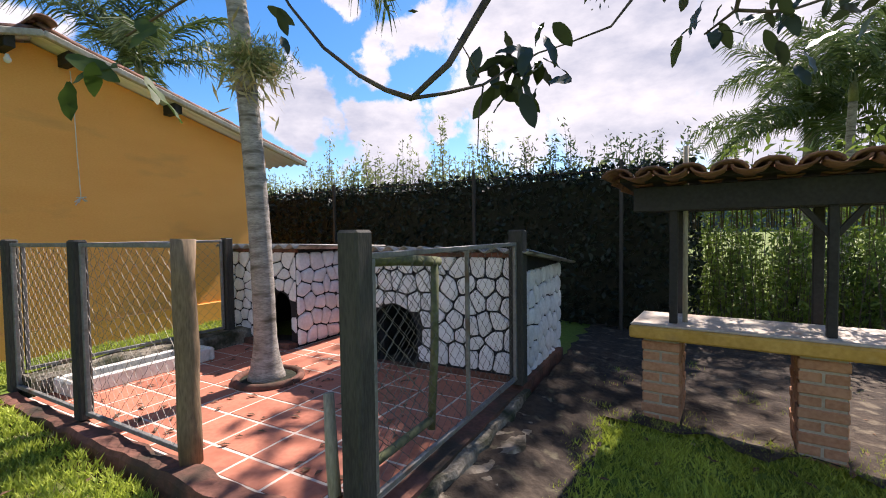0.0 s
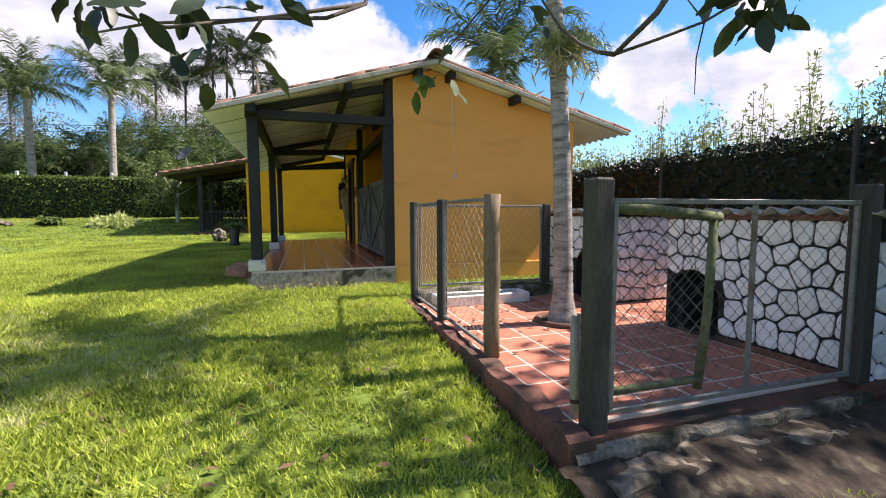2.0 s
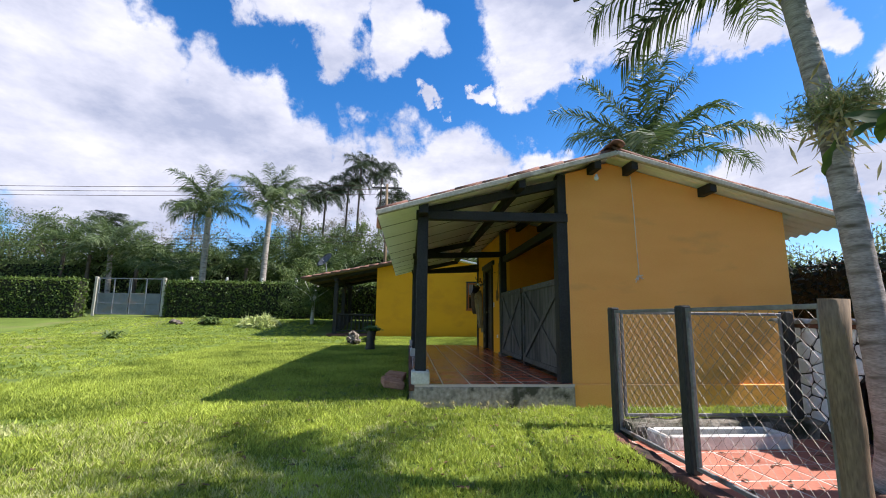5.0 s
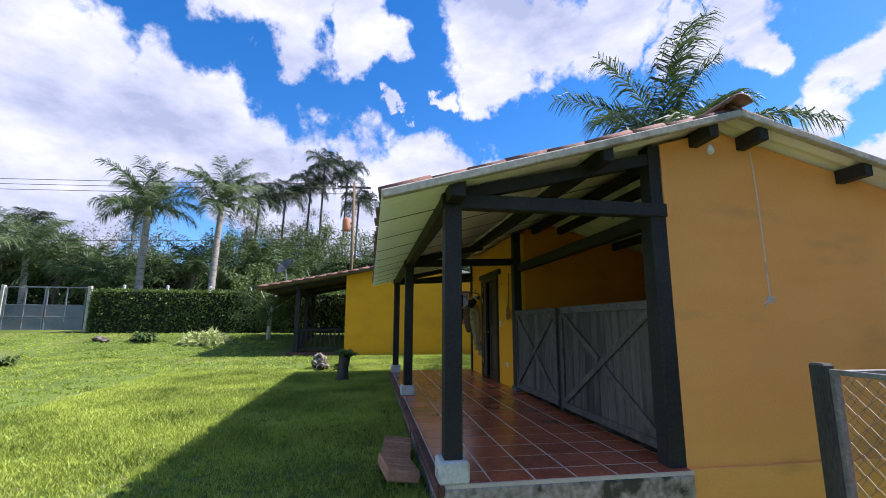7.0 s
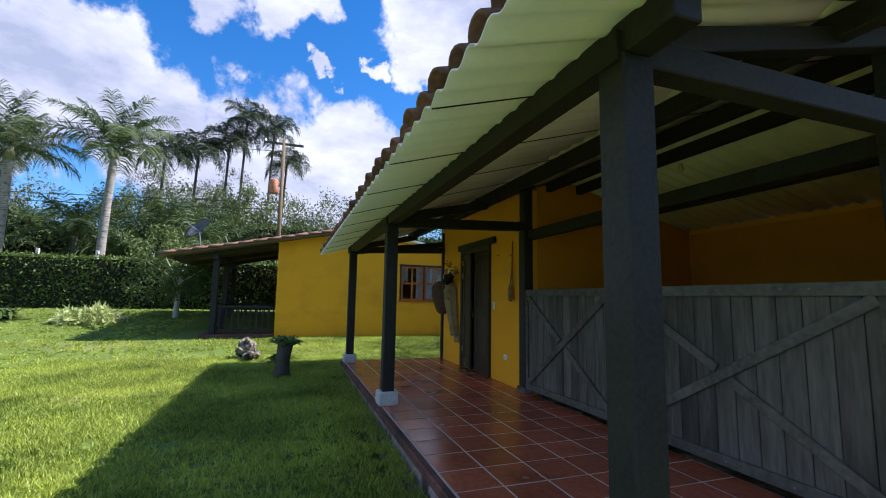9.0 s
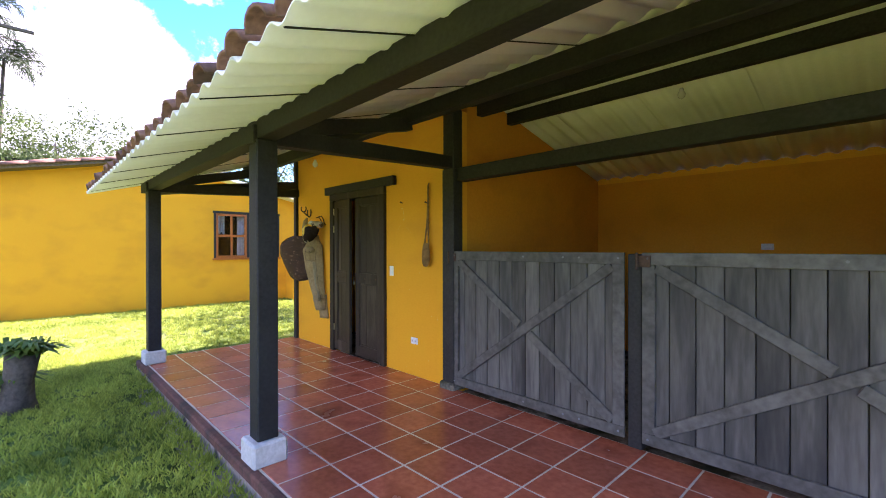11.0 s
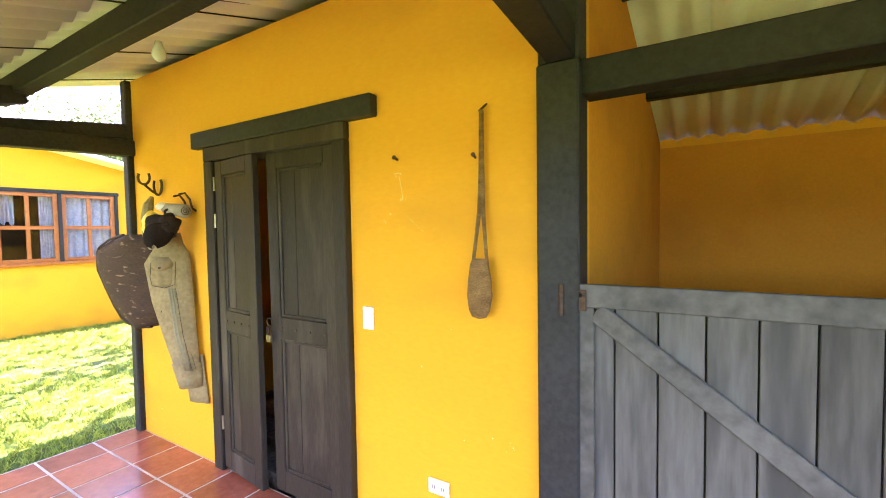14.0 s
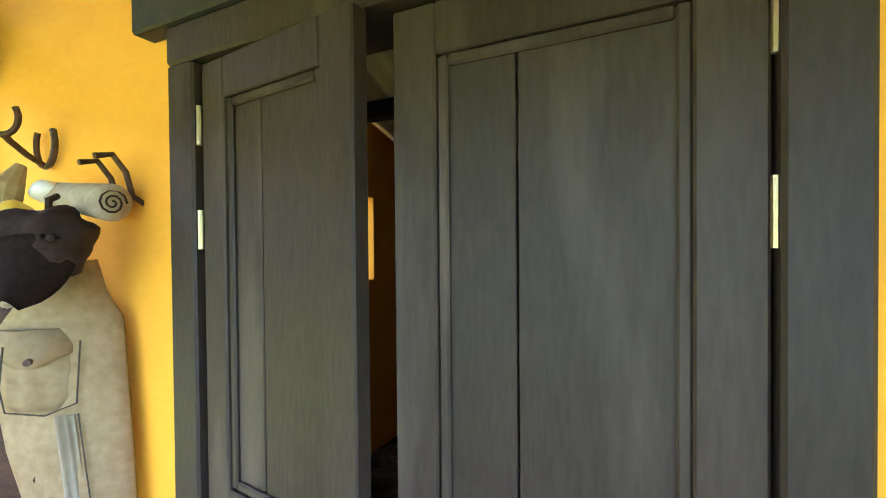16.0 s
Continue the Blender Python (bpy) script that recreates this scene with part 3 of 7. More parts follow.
def corrugated(x0, x1, y0, y1, lift, name, label):
    """One row of corrugated sheets: waves run down the slope, 0.177 m apart."""
    bm = bmesh.new()
    wide = 0.885
    for s in range(math.ceil((x1 - x0) / wide)):
        xa, xb = x0 + s * wide, min(x1, x0 + (s + 1) * wide + 0.06)
        n = max(2, int((xb - xa) / 0.0221))
        ends = []
        for top in (0.0, 0.008):
            for y in (y0, y1):
                row = []
                for i in range(n + 1):
                    x = xa + (xb - xa) * i / n
                    row.append(bm.verts.new((x, y, roof_z(y) + lift + top + 0.005 * i / n + 0.019 * (1 + math.sin(2 * math.pi * x / 0.177)))))
                ends.append(row)
        a, b, c, d = ends
        for i in range(n):
            bm.faces.new((a[i], a[i + 1], b[i + 1], b[i]))
            bm.faces.new((c[i], d[i], d[i + 1], c[i + 1]))
            bm.faces.new((a[i], c[i], c[i + 1], a[i + 1]))
            bm.faces.new((b[i], b[i + 1], d[i + 1], d[i]))
        for i in (0, n):
            bm.faces.new((a[i], b[i], d[i], c[i]))
    return structure(name, bm, M_sheet, label, "roof", True)


ROOF_X0, ROOF_X1 = -8.1, 0.32
for k, (ya, yb, up) in enumerate(((-2.55, -0.80, 0.0), (-0.95, RIDGE_Y, 0.012), (RIDGE_Y, 4.05, 0.0))):
    corrugated(ROOF_X0, ROOF_X1, ya, yb, up, "ceiling_sheets_%d" % (k + 1), "cream corrugated fibre cement roof sheets")


M_verge = surface("weathered_mortar_verge", (0.34, 0.32, 0.26), (0.56, 0.53, 0.44), 30, 4, 0.9, 0.5, 0.008, stain=(0.22, 0.20, 0.15), stain_scale=4)
# dark strips that paint the shadow lines where neighbouring sheets lap
for name, ya, yb in (("trim_laps_front", -2.54, RIDGE_Y - 0.02),):
    bm = bmesh.new()
    for k in range(10):
        x = ROOF_X0 + 0.45 + 0.885 * k
        x = 0.177 * (math.floor(x / 0.177) + 0.75)
        if x < ROOF_X1 - 0.1:
            tube([(x, y, roof_z(y) + 0.001) for y in (ya, (ya + yb) / 2, yb)], 0.0045, 4, bm)
    structure(name, bm, M_core, "dark strips that paint the shadow lines of the sheet laps", "trim")
# verge boards of plaster on the gable edge
def verge(name, ya, yb):
    bm = beam((ROOF_X1 - 0.03, ya, roof_z(ya) + 0.014), (ROOF_X1 - 0.03, yb, roof_z(yb) + 0.014), 0.07, 0.066, 0.008)
    return structure(name, bm, M_verge, "cream mortar verge of the shed roof", "trim")


verge("trim_verge_front", -2.55, RIDGE_Y)
verge("trim_verge_back", RIDGE_Y, 4.05)


def barrel_tile(length=0.42, r0=0.088, r1=0.072, rise=0.062, thick=0.014, seg=7):
    """A half-round clay tile with its lower, wide end at y = 0."""
    bm = bmesh.new()
    rings = []
    for y, r in ((0, r0), (length, r1)):
        for t in (0, -thick):
            rings.append([bm.verts.new((math.cos(math.pi * k / seg) * (r + t), y, math.sin(math.pi * k / seg) * (rise + t))) for k in range(seg + 1)])
    o0, i0, o1, i1 = rings
    for k in range(seg):
        bm.faces.new((o0[k], o0[k + 1], o1[k + 1], o1[k]))
        bm.faces.new((i0[k], i1[k], i1[k + 1], i0[k + 1]))
        bm.faces.new((o0[k], i0[k], i0[k + 1], o0[k + 1]))
        bm.faces.new((o1[k], o1[k + 1], i1[k + 1], i1[k]))
    for k in (0, seg):
        bm.faces.new((o0[k], o1[k], i1[k], i0[k]))
    return bm


tile_me = mesh_of(barrel_tile(), "roof_tile", True)
tile_me.materials.append(M_clay)


def tiled_roof(parent, x0, x1, step, y_eave, y_ridge, z_at, eave_parts, label):
    """Barrel tiles up a slope that rises towards y_ridge: the eave row as parts, the rest joined."""
    way = 1 if y_ridge > y_eave else -1
    tilt = math.atan2(z_at(y_ridge) - z_at(y_eave), abs(y_ridge - y_eave))
    joined = bmesh.new()
    rows = int(abs(y_ridge - y_eave) / math.cos(tilt) / 0.36) + 1
    cols = int((x1 - x0) / step)
    for r in range(rows):
        d = r * 0.36 * math.cos(tilt)
        y = y_eave + way * (d - 0.05)
        if abs(y - y_eave) > abs(y_ridge - y_eave) - 0.2:
            continue
        for c in range(cols + 1):
            x = x0 + (c + 0.5) * (x1 - x0) / (cols + 1) + random.uniform(-0.012, 0.012)
            m = Matrix.Translation((x, y + random.uniform(-0.03, 0.02), z_at(y) + 0.006)) @ Matrix.Rotation(0 if way > 0 else math.pi, 4, "Z") @ Matrix.Rotation(tilt + random.uniform(0.0, 0.03), 4, "X") @ Matrix.Rotation(random.uniform(-0.04, 0.04), 4, "Z")
            if r == 0 and eave_parts:
                piece("roof_tile", tile_me, parent, m)
            else:
                joined.from_mesh(tile_me)
                joined.verts.ensure_lookup_table()
                for v in joined.verts[-len(tile_me.vertices):]:
                    v.co = m @ v.co
    me = bpy.data.meshes.new("roof_tiles")
    joined.to_mesh(me)
    joined.free()
    me.shade_smooth()
    me.materials.append(M_clay)
    ob = new("roof_tiles", me)
    ob.parent = parent
    tagged(ob, label, kind="stuff")


shed_roof = thing("shed_tile_roof", "weathered clay barrel tiles over the shed roof", "tile roof", (0, 0, 0), kind="structure")
tiled_roof(shed_roof, ROOF_X0, ROOF_X1 - 0.05, 0.205, -2.50, RIDGE_Y, lambda y: roof_z(y) + 0.040, True, "mossy clay barrel tiles")
tiled_roof(shed_roof, ROOF_X0, ROOF_X1 - 0.05, 0.205, 4.08, RIDGE_Y, lambda y: roof_z(y) + 0.075, False, "mossy clay barrel tiles")
for k in range(22):
    m = Matrix.Translation((ROOF_X1 + 0.02 - k * 0.385, RIDGE_Y, RIDGE_Z + 0.115)) @ Matrix.Rotation(math.pi / 2, 4, "Z") @ Matrix.Rotation(random.uniform(0.01, 0.05), 4, "X") @ Matrix.Diagonal((1.25, 1.0, 1.25, 1))
    piece("ridge_tile", tile_me, shed_roof, m)

# timber frame
timber = thing("shed_timber_frame", "charcoal painted posts, purlins and tie beams of the shed", "timber frame", (0, 0, 0), kind="structure")
POST_X = (-0.02, -3.98, -7.42)
for x in POST_X:
    part("post", box(x - 0.07, x + 0.07, -2.03, -1.89, 0.35, 2.33, 0.008), M_beam, timber)
    part("tie_beam", beam((x, -2.05, 2.36), (x - (0.17 if x < -1 else 0.0), 0.0, 2.47 if x < -1 else 2.37), 0.11, 0.12), M_beam, timber)
    reach = -0.05 if x > -1 else -0.66
    part("rafter", beam((x - 0.01, -1.98, 2.40), (x - 0.05, reach, roof_z(reach) - 0.13), 0.09, 0.11), M_beam, timber)
part("eave_purlin", beam((ROOF_X0 + 0.25, -1.96, 2.395), (0.26, -1.96, 2.395), 0.12, 0.13), M_beam, timber)
for y in (-0.68, 0.35, 0.86, 1.95):
    part("purlin", beam((ROOF_X0 + 0.2, y, roof_z(y) - 0.065), (0.27, y, roof_z(y) - 0.065), 0.09, 0.13), M_beam, timber)
part("wall_plate", beam((-4.08, 0.05, 2.345), (-0.16, 0.05, 2.345), 0.12, 0.13), M_beam, timber)
part("corner_post", box(-0.16, 0.012, -0.15, 0.0, 0.19, 2.40, 0.008), M_beam, timber)
part("corner_post_upper", box(-0.16, -0.01, -0.12, 0.0, 2.40, roof_z(-0.1), 0.006), M_beam, timber)
part("stable_post", box(-4.235, -4.075, -0.06, 0.08, 0.24, 2.405, 0.008), M_beam, timber)
part("stable_post_upper", box(-4.232, -4.078, -0.05, 0.08, 2.405, roof_z(0) - 0.02, 0.008), M_beam, timber)
part("stable_post_foot", box(-4.255, -4.055, -0.09, 0.10, 0.19, 0.27, 0.015), M_concrete, timber, "rough concrete foot")
part("gate_post", box(-2.37, -2.27, -0.02, 0.08, 0.19, 1.57, 0.008), M_beam, timber, "grey post between the gates")
part("end_post", box(-7.645, -7.565, -0.045, 0.06, 0.19, roof_z(0) - 0.03, 0.008), M_beam, timber)
part("end_tie", beam((-7.61, -2.0, 2.34), (-7.61, -0.04, 2.60), 0.09, 0.11), M_beam, timber)
for x in POST_X:
    pl = box(x - 0.115, x + 0.115, -2.075, -1.845, 0.195, 0.355, 0.015)
    tagged(part("post_plinth", pl, M_plinth), "whitewashed concrete plinth under the porch post", "plinth", "porch post plinths", "structure")

# porch slab
structure("porch_slab", box(-7.72, 0.10, -2.09, 0.0, -0.3, 0.178, 0.02), M_peel, "porch slab edge of peeling pale mossy concrete", "porch")
structure("porch_edge", box(-7.72, 0.11, -2.10, -2.03, 0.12, 0.196, 0.012), M_redkerb, "worn reddish mortar edge of the porch", "trim")

# second house
HB_X = -13.0


def hb_z(y):
    return 3.60 - 0.20 * (-0.9 - y) if y < -0.9 else 3.60 - 0.205 * (y + 0.9)


WB = (0.36, 2.0, 1.36, 2.5)
for nm, y0, y1, zlo in (("wall_house_left", -3.5, WB[0], None), ("wall_house_right", WB[1], 4.6, None)):
    out = [(y0, -0.2), (y1, -0.2), (y1, hb_z(y1))] + ([(-0.9, hb_z(-0.9))] if y0 < -0.9 < y1 else []) + [(y0, hb_z(y0))]
    structure(nm, prism(out, "x", HB_X - 0.2, HB_X), M_yellow, "yellow plastered wall of the second house", "wall")
structure("wall_house_low", box(HB_X - 0.2, HB_X, WB[0], WB[1], -0.2, WB[2]), M_yellow, "yellow plastered wall below the window", "wall")
structure("wall_house_top", prism([(WB[0], WB[3]), (WB[1], WB[3]), (WB[1], hb_z(WB[1])), (WB[0], hb_z(WB[0]))], "x", HB_X - 0.2, HB_X), M_yellow, "yellow plastered wall above the window", "wall")
structure("wall_house_side", box(-17.6, HB_X - 0.2, -3.5, -3.3, -0.2, hb_z(-3.5)), M_yellow, "yellow plastered side wall of the second house", "wall")
structure("wall_house_back", box(-17.6, -17.4, -3.3, 4.6, -0.2, hb_z(4.6)), M_yellow, "yellow plastered back wall of the second house", "wall")
structure("wall_house_room", box(HB_X - 1.6, HB_X - 1.5, -0.6, 3.2, 0.2, 3.0), M_inside, "room wall behind the window, dimness put into its dark colour", "wall")
structure("wall_house_ledge", box(HB_X, HB_X + 0.5, 2.2, 4.6, -0.1, 1.36, 0.02), M_yellow, "low yellow plastered wall beside the window", "wall")
hb_roof = thing("house_roof", "clay tiled roof of the second house", "roof", (0, 0, 0), kind="structure")
for ya, yb in ((-6.5, -0.9), (-0.9, 5.2)):
    bm = bmesh.new()
    lo, hi = [], []
    for x in (-18.0, HB_X + 0.45):
        for y in (ya, yb):
            lo.append(bm.verts.new((x, y, hb_z(y) + 0.0)))
            hi.append(bm.verts.new((x, y, hb_z(y) + 0.07)))
    for q in ((lo[0], lo[1], lo[3], lo[2]), (hi[0], hi[2], hi[3], hi[1]), (lo[0], lo[2], hi[2], hi[0]), (lo[1], hi[1], hi[3], lo[3]), (lo[0], hi[0], hi[1], lo[1]), (lo[2], lo[3], hi[3], hi[2])):
        bm.faces.new(q)
    part("roof_deck", bm, M_sheet if yb > 0 else M_soffit, hb_roof)
tiled_roof(hb_roof, -17.95, HB_X + 0.42, 0.24, -6.55, -0.9, lambda y: hb_z(y) + 0.085, False, "clay barrel tiles")
for k in range(15):
    y = -6.5 + k * 0.385
    m = Matrix.Translation((HB_X + 0.42, y, hb_z(y) + 0.06)) @ Matrix.Rotation(math.atan(0.20), 4, "X")
    piece("verge_tile", tile_me, hb_roof, m)
hb_porch = thing("house_porch", "dark timber porch of the second house", "porch", (0, 0, 0), kind="structure")
for x in (-13.1, -15.3, -17.5):
    part("post", box(x - 0.08, x + 0.08, -5.28, -5.12, 0.1, hb_z(-5.2), 0.01), M_beam, hb_porch)
    part("rafter", beam((x, -6.3, hb_z(-6.3) - 0.07), (x, -3.5, hb_z(-3.5) - 0.07), 0.09, 0.12), M_beam, hb_porch)
part("eave_beam", beam((-17.9, -5.2, hb_z(-5.2) - 0.20), (-12.8, -5.2, hb_z(-5.2) - 0.20), 0.12, 0.14), M_beam, hb_porch)
part("floor_slab", box(-17.9, -12.9, -5.5, -3.5, -0.1, 0.30, 0.02), M_redkerb, hb_porch, "red porch floor")


def porch_rail(a, b, count):
    """Hand rail, low rail and upright balusters between two points on plan."""
    (xa, ya), (xb, yb) = a, b
    for z, w in ((1.10, 0.07), (0.42, 0.06)):
        part("hand_rail" if z > 1 else "low_rail", beam((xa, ya, z), (xb, yb, z), w, w), M_beam, hb_porch)
    for k in range(count):
        t = (k + 0.5) / count
        x, y = xa + (xb - xa) * t, ya + (yb - ya) * t
        part("baluster", box(x - 0.02, x + 0.02, y - 0.02, y + 0.02, 0.44, 1.08), M_beam, hb_porch)


porch_rail((-17.4, -5.2), (-13.2, -5.2), 21)
porch_rail((-13.1, -5.1), (-13.1, -3.6), 9)
porch_rail((-17.5, -5.1), (-17.5, -3.6), 9)
# window of the second house
w2 = thing("window_2", "orange varnished wooden window with two four-pane sashes", "window", (0, 0, 0), kind="structure")
part("frame", box(HB_X - 0.1, HB_X + 0.03, WB[0] - 0.04, WB[1] + 0.04, WB[3], WB[3] + 0.06, 0.006), M_beam, w2, "grey top frame")
part("frame", box(HB_X - 0.1, HB_X + 0.03, WB[0] - 0.02, WB[0] + 0.03, WB[2], WB[3], 0.006), M_beam, w2, "grey side frame")
part("frame", box(HB_X - 0.1, HB_X + 0.03, WB[1] - 0.03, WB[1] + 0.02, WB[2], WB[3], 0.006), M_beam, w2, "grey side frame")
part("mullion", box(HB_X - 0.1, HB_X + 0.03, 1.155, 1.205, WB[2], WB[3], 0.006), M_beam, w2, "grey middle post")
part("sill", box(HB_X - 0.1, HB_X + 0.06, WB[0] - 0.05, WB[1] + 0.05, WB[2] - 0.05, WB[2], 0.006), M_frame, w2)
for a, b in ((WB[0] + 0.03, 1.155), (1.205, WB[1] - 0.03)):
    sash = part("sash", box(HB_X - 0.05, HB_X, a, a + 0.06, WB[2], WB[3], 0.005), M_frame, w2)
    part("stile", box(HB_X - 0.05, HB_X, b - 0.06, b, WB[2], WB[3], 0.005), M_frame, sash)
    for z in (WB[2], (WB[2] + WB[3]) / 2 - 0.03, WB[3] - 0.06):
        part("rail", box(HB_X - 0.052, HB_X - 0.002, a + 0.06, b - 0.06, z, z + 0.06, 0.005), M_frame, sash)
    part("glazing_bar", box(HB_X - 0.048, HB_X - 0.004, (a + b) / 2 - 0.025, (a + b) / 2 + 0.025, WB[2] + 0.06, WB[3] - 0.06, 0.004), M_frame, sash)
    glass = part("pane", box(HB_X - 0.028, HB_X - 0.024, a + 0.05, b - 0.05, WB[2] + 0.05, WB[3] - 0.05), M_glass, sash)
    glass.visible_shadow = False


def curtain(y0, y1, z0, z1):
    bm = bmesh.new()
    n = 40
    top = [bm.verts.new((HB_X - 0.16 + 0.02 * math.sin(i * 0.9), y0 + (y1 - y0) * i / n, z1)) for i in range(n + 1)]
    low = [bm.verts.new((HB_X - 0.16 + 0.03 * math.sin(i * 0.9 + 0.4), y0 + (y1 - y0) * i / n, z0 + 0.03 * math.sin(i * 0.5))) for i in range(n + 1)]
    for i in range(n):
        bm.faces.new((top[i], top[i + 1], low[i + 1], low[i]))
    return tagged(part("curtain", bm, M_curtain, smooth=True), "pale lace curtain behind the window", "curtain", "window curtains")


curtain(1.2, 2.0, 1.36, 2.45)
curtain(0.36, 0.66, 2.0, 2.45)
curtain(0.95, 1.15, 1.4, 2.45)

# ---- stable gates ----
def stable_gate(x0, x1, boards, label):
    g = thing("stable_gate", label, "gate", (x0, -0.02, 0.2), "stable gates")
    w, z0, z1 = x1 - x0, 0.06, 1.38
    bw = (w - 0.02) / boards
    for k in range(boards):
        a = 0.01 + k * bw
        part("board", box(a + 0.003, a + bw - 0.003, 0.0, 0.022 + random.uniform(-0.002, 0.003), z0 + random.uniform(0, 0.012), z1 - 0.02, 0.003), M_gate, g)
    # added strips stop light in the board gaps and paint them dark
    for k in range(1, boards):
        part("cover_strip", box(0.01 + k * bw - 0.018, 0.01 + k * bw + 0.018, 0.0265, 0.036, z0 + 0.02, z1 - 0.04), M_core, g)
    part("top_rail", box(0.0, w, -0.028, -0.002, z1 - 0.085, z1, 0.004), M_gaterail, g)
    part("bottom_rail", box(0.0, w, -0.028, -0.002, z0, z0 + 0.08, 0.004), M_gaterail, g)
    part("stile", box(0.0, 0.085, -0.027, -0.003, z0 + 0.08, z1 - 0.085, 0.004), M_gaterail, g)
    part("stile", box(w - 0.085, w, -0.027, -0.003, z0 + 0.08, z1 - 0.085, 0.004), M_gaterail, g)
    part("brace", beam((0.08, -0.0165, z0 + 0.09), (w - 0.09, -0.0165, z1 - 0.10), 0.022, 0.075, 0.004), M_gaterail, g)
    part("brace", beam((0.09, -0.0155, z1 - 0.10), (w / 2 - 0.05, -0.0155, (z0 + z1) / 2 + 0.035), 0.022, 0.075, 0.004), M_gaterail, g)
    part("brace", beam((w / 2 + 0.05, -0.0155, (z0 + z1) / 2 - 0.035), (w - 0.09, -0.0155, z0 + 0.10), 0.022, 0.075, 0.004), M_gaterail, g)
    for x in (0.04, w - 0.04, w * 0.72, w * 0.8, w * 0.5):
        for z in (z1 - 0.04, z0 + 0.04):
            part("bolt", tube([(x, -0.028, z), (x, -0.034, z)], 0.008, 7), M_metal, g)
    hinge = part("hinge", box(-0.04, 0.06, -0.034, -0.026, z1 - 0.10, z1 - 0.02, 0.003), M_dark, g)
    part("hinge_pin", tube([(-0.03, -0.04, z1 - 0.12), (-0.03, -0.04, z1 - 0.0)], 0.011, 8), M_dark, hinge)
    return g


stable_gate(-4.11, -2.385, 12, "weathered grey board gate with a crossed brace")
stable_gate(-2.26, -0.18, 13, "weathered grey board gate with a crossed brace")

# ---- tack room door ----
door = thing("door_1", "dark stained double door with one leaf ajar", "door", (0, 0, 0.2), kind="structure")
part("jamb", box(DOOR_X0 - 0.02, DOOR_X0 + 0.072, -0.045, 0.13, 0.0, 2.06, 0.006), M_door, door)
part("jamb", box(DOOR_X1 - 0.068, DOOR_X1 + 0.02, -0.045, 0.13, 0.0, 2.06, 0.006), M_door, door)
part("head", box(DOOR_X0 - 0.02, DOOR_X1 + 0.02, -0.047, 0.13, 2.06, 2.15, 0.006), M_door, door)
part("lintel_board", beam((-6.635, -0.03, 2.205), (-5.06, -0.03, 2.20), 0.06, 0.105, 0.006), M_beam, door, "charcoal lintel board")


def door_leaf(w, split):
    """A framed leaf in its own space: hinge at x = 0, reaching to x = w, its face at y = 0."""
    root = box(0.0, 0.085, 0.0, 0.04, 0.0, 2.02, 0.004)
    leaf = part("leaf", root, M_door, door)
    part("stile", box(w - 0.085, w, 0.0, 0.04, 0.0, 2.02, 0.004), M_door, leaf)
    for a, b in ((0.0, 0.13), (0.93, 1.06), (1.93, 2.02)):
        part("rail", box(0.085, w - 0.085, 0.001, 0.039, a, b, 0.003), M_door, leaf)
    cut = 0.085 + (w - 0.17) * split
    for a, b in ((0.13, 0.93), (1.06, 1.93)):
        part("panel_board", box(0.085, cut - 0.002, 0.018, 0.032, a, b, 0.002), M_door, leaf)
        part("panel_board", box(cut + 0.002, w - 0.085, 0.018, 0.032, a, b, 0.002), M_door, leaf)
        for p in (((0.085, a), (0.105, b)), ((w - 0.105, a), (w - 0.085, b)), ((0.105, a), (w - 0.105, a + 0.02)), ((0.105, b - 0.02), (w - 0.105, b))):
            part("moulding", box(p[0][0], p[1][0], 0.008, 0.02, p[0][1], p[1][1], 0.004), M_door, leaf)
    for k in range(4):
        part("rivet", tube([(0.10 + (w - 0.2) * k / 3, 0.002, 0.995), (0.10 + (w - 0.2) * k / 3, -0.004, 0.995)], 0.008, 8), M_dark, leaf)
    for z in (0.3, 1.64, 1.88):
        part("hinge", tube([(-0.004, -0.004, z - 0.045), (-0.004, -0.004, z + 0.045)], 0.0065, 8), M_brass, leaf, "brass barrel hinge")
    return leaf


left_leaf = door_leaf(0.478, 0.36)
left_leaf.matrix_basis = pose(-6.416, -0.03, 0.03, 0, 0, -7)
right_leaf = door_leaf(0.556, 0.64)
right_leaf.matrix_basis = Matrix.Translation((-5.348, -0.02, 0.03)) @ Matrix.Diagonal((-1, 1, 1, 1))
right_leaf.data.flip_normals()

lock = thing("padlocks", "two brass padlocks hanging on an iron ring", "padlock", Matrix.Translation((-5.882, -0.045, 1.235)) @ Matrix.Scale(0.8, 4))
part("ring", tube([(0.03 * math.cos(a), 0.0, 0.03 * math.sin(a) + 0.03) for a in [k * 0.5236 for k in range(13)]], 0.005, 6), M_dark, lock)
for dx, tilt in ((-0.012, -6), (0.022, 9)):
    m = pose(dx, -0.012, 0.0, 0, tilt, 0)
    body = part("lock_body", box(-0.018, 0.018, -0.009, 0.009, -0.115, -0.065, 0.004, m=m), M_brass, lock)
    part("shackle", tube([m @ Vector(p) for p in ((-0.012, 0, -0.066), (-0.012, 0, -0.02), (-0.006, 0, -0.006), (0.006, 0, -0.006), (0.012, 0, -0.02), (0.012, 0, -0.066))], 0.0035, 6), M_dark, body)

# ---- porch wall fittings ----
sw = thing("light_switch", "white plastic light switch on the yellow wall", "light switch", (-5.145, -0.001, 1.345))
part("plate", box(-0.036, 0.036, -0.011, 0.0, -0.058, 0.058, 0.004), M_white, sw)
part("rocker", box(-0.017, 0.017, -0.016, -0.0105, -0.018, 0.018, 0.003), M_white, sw)
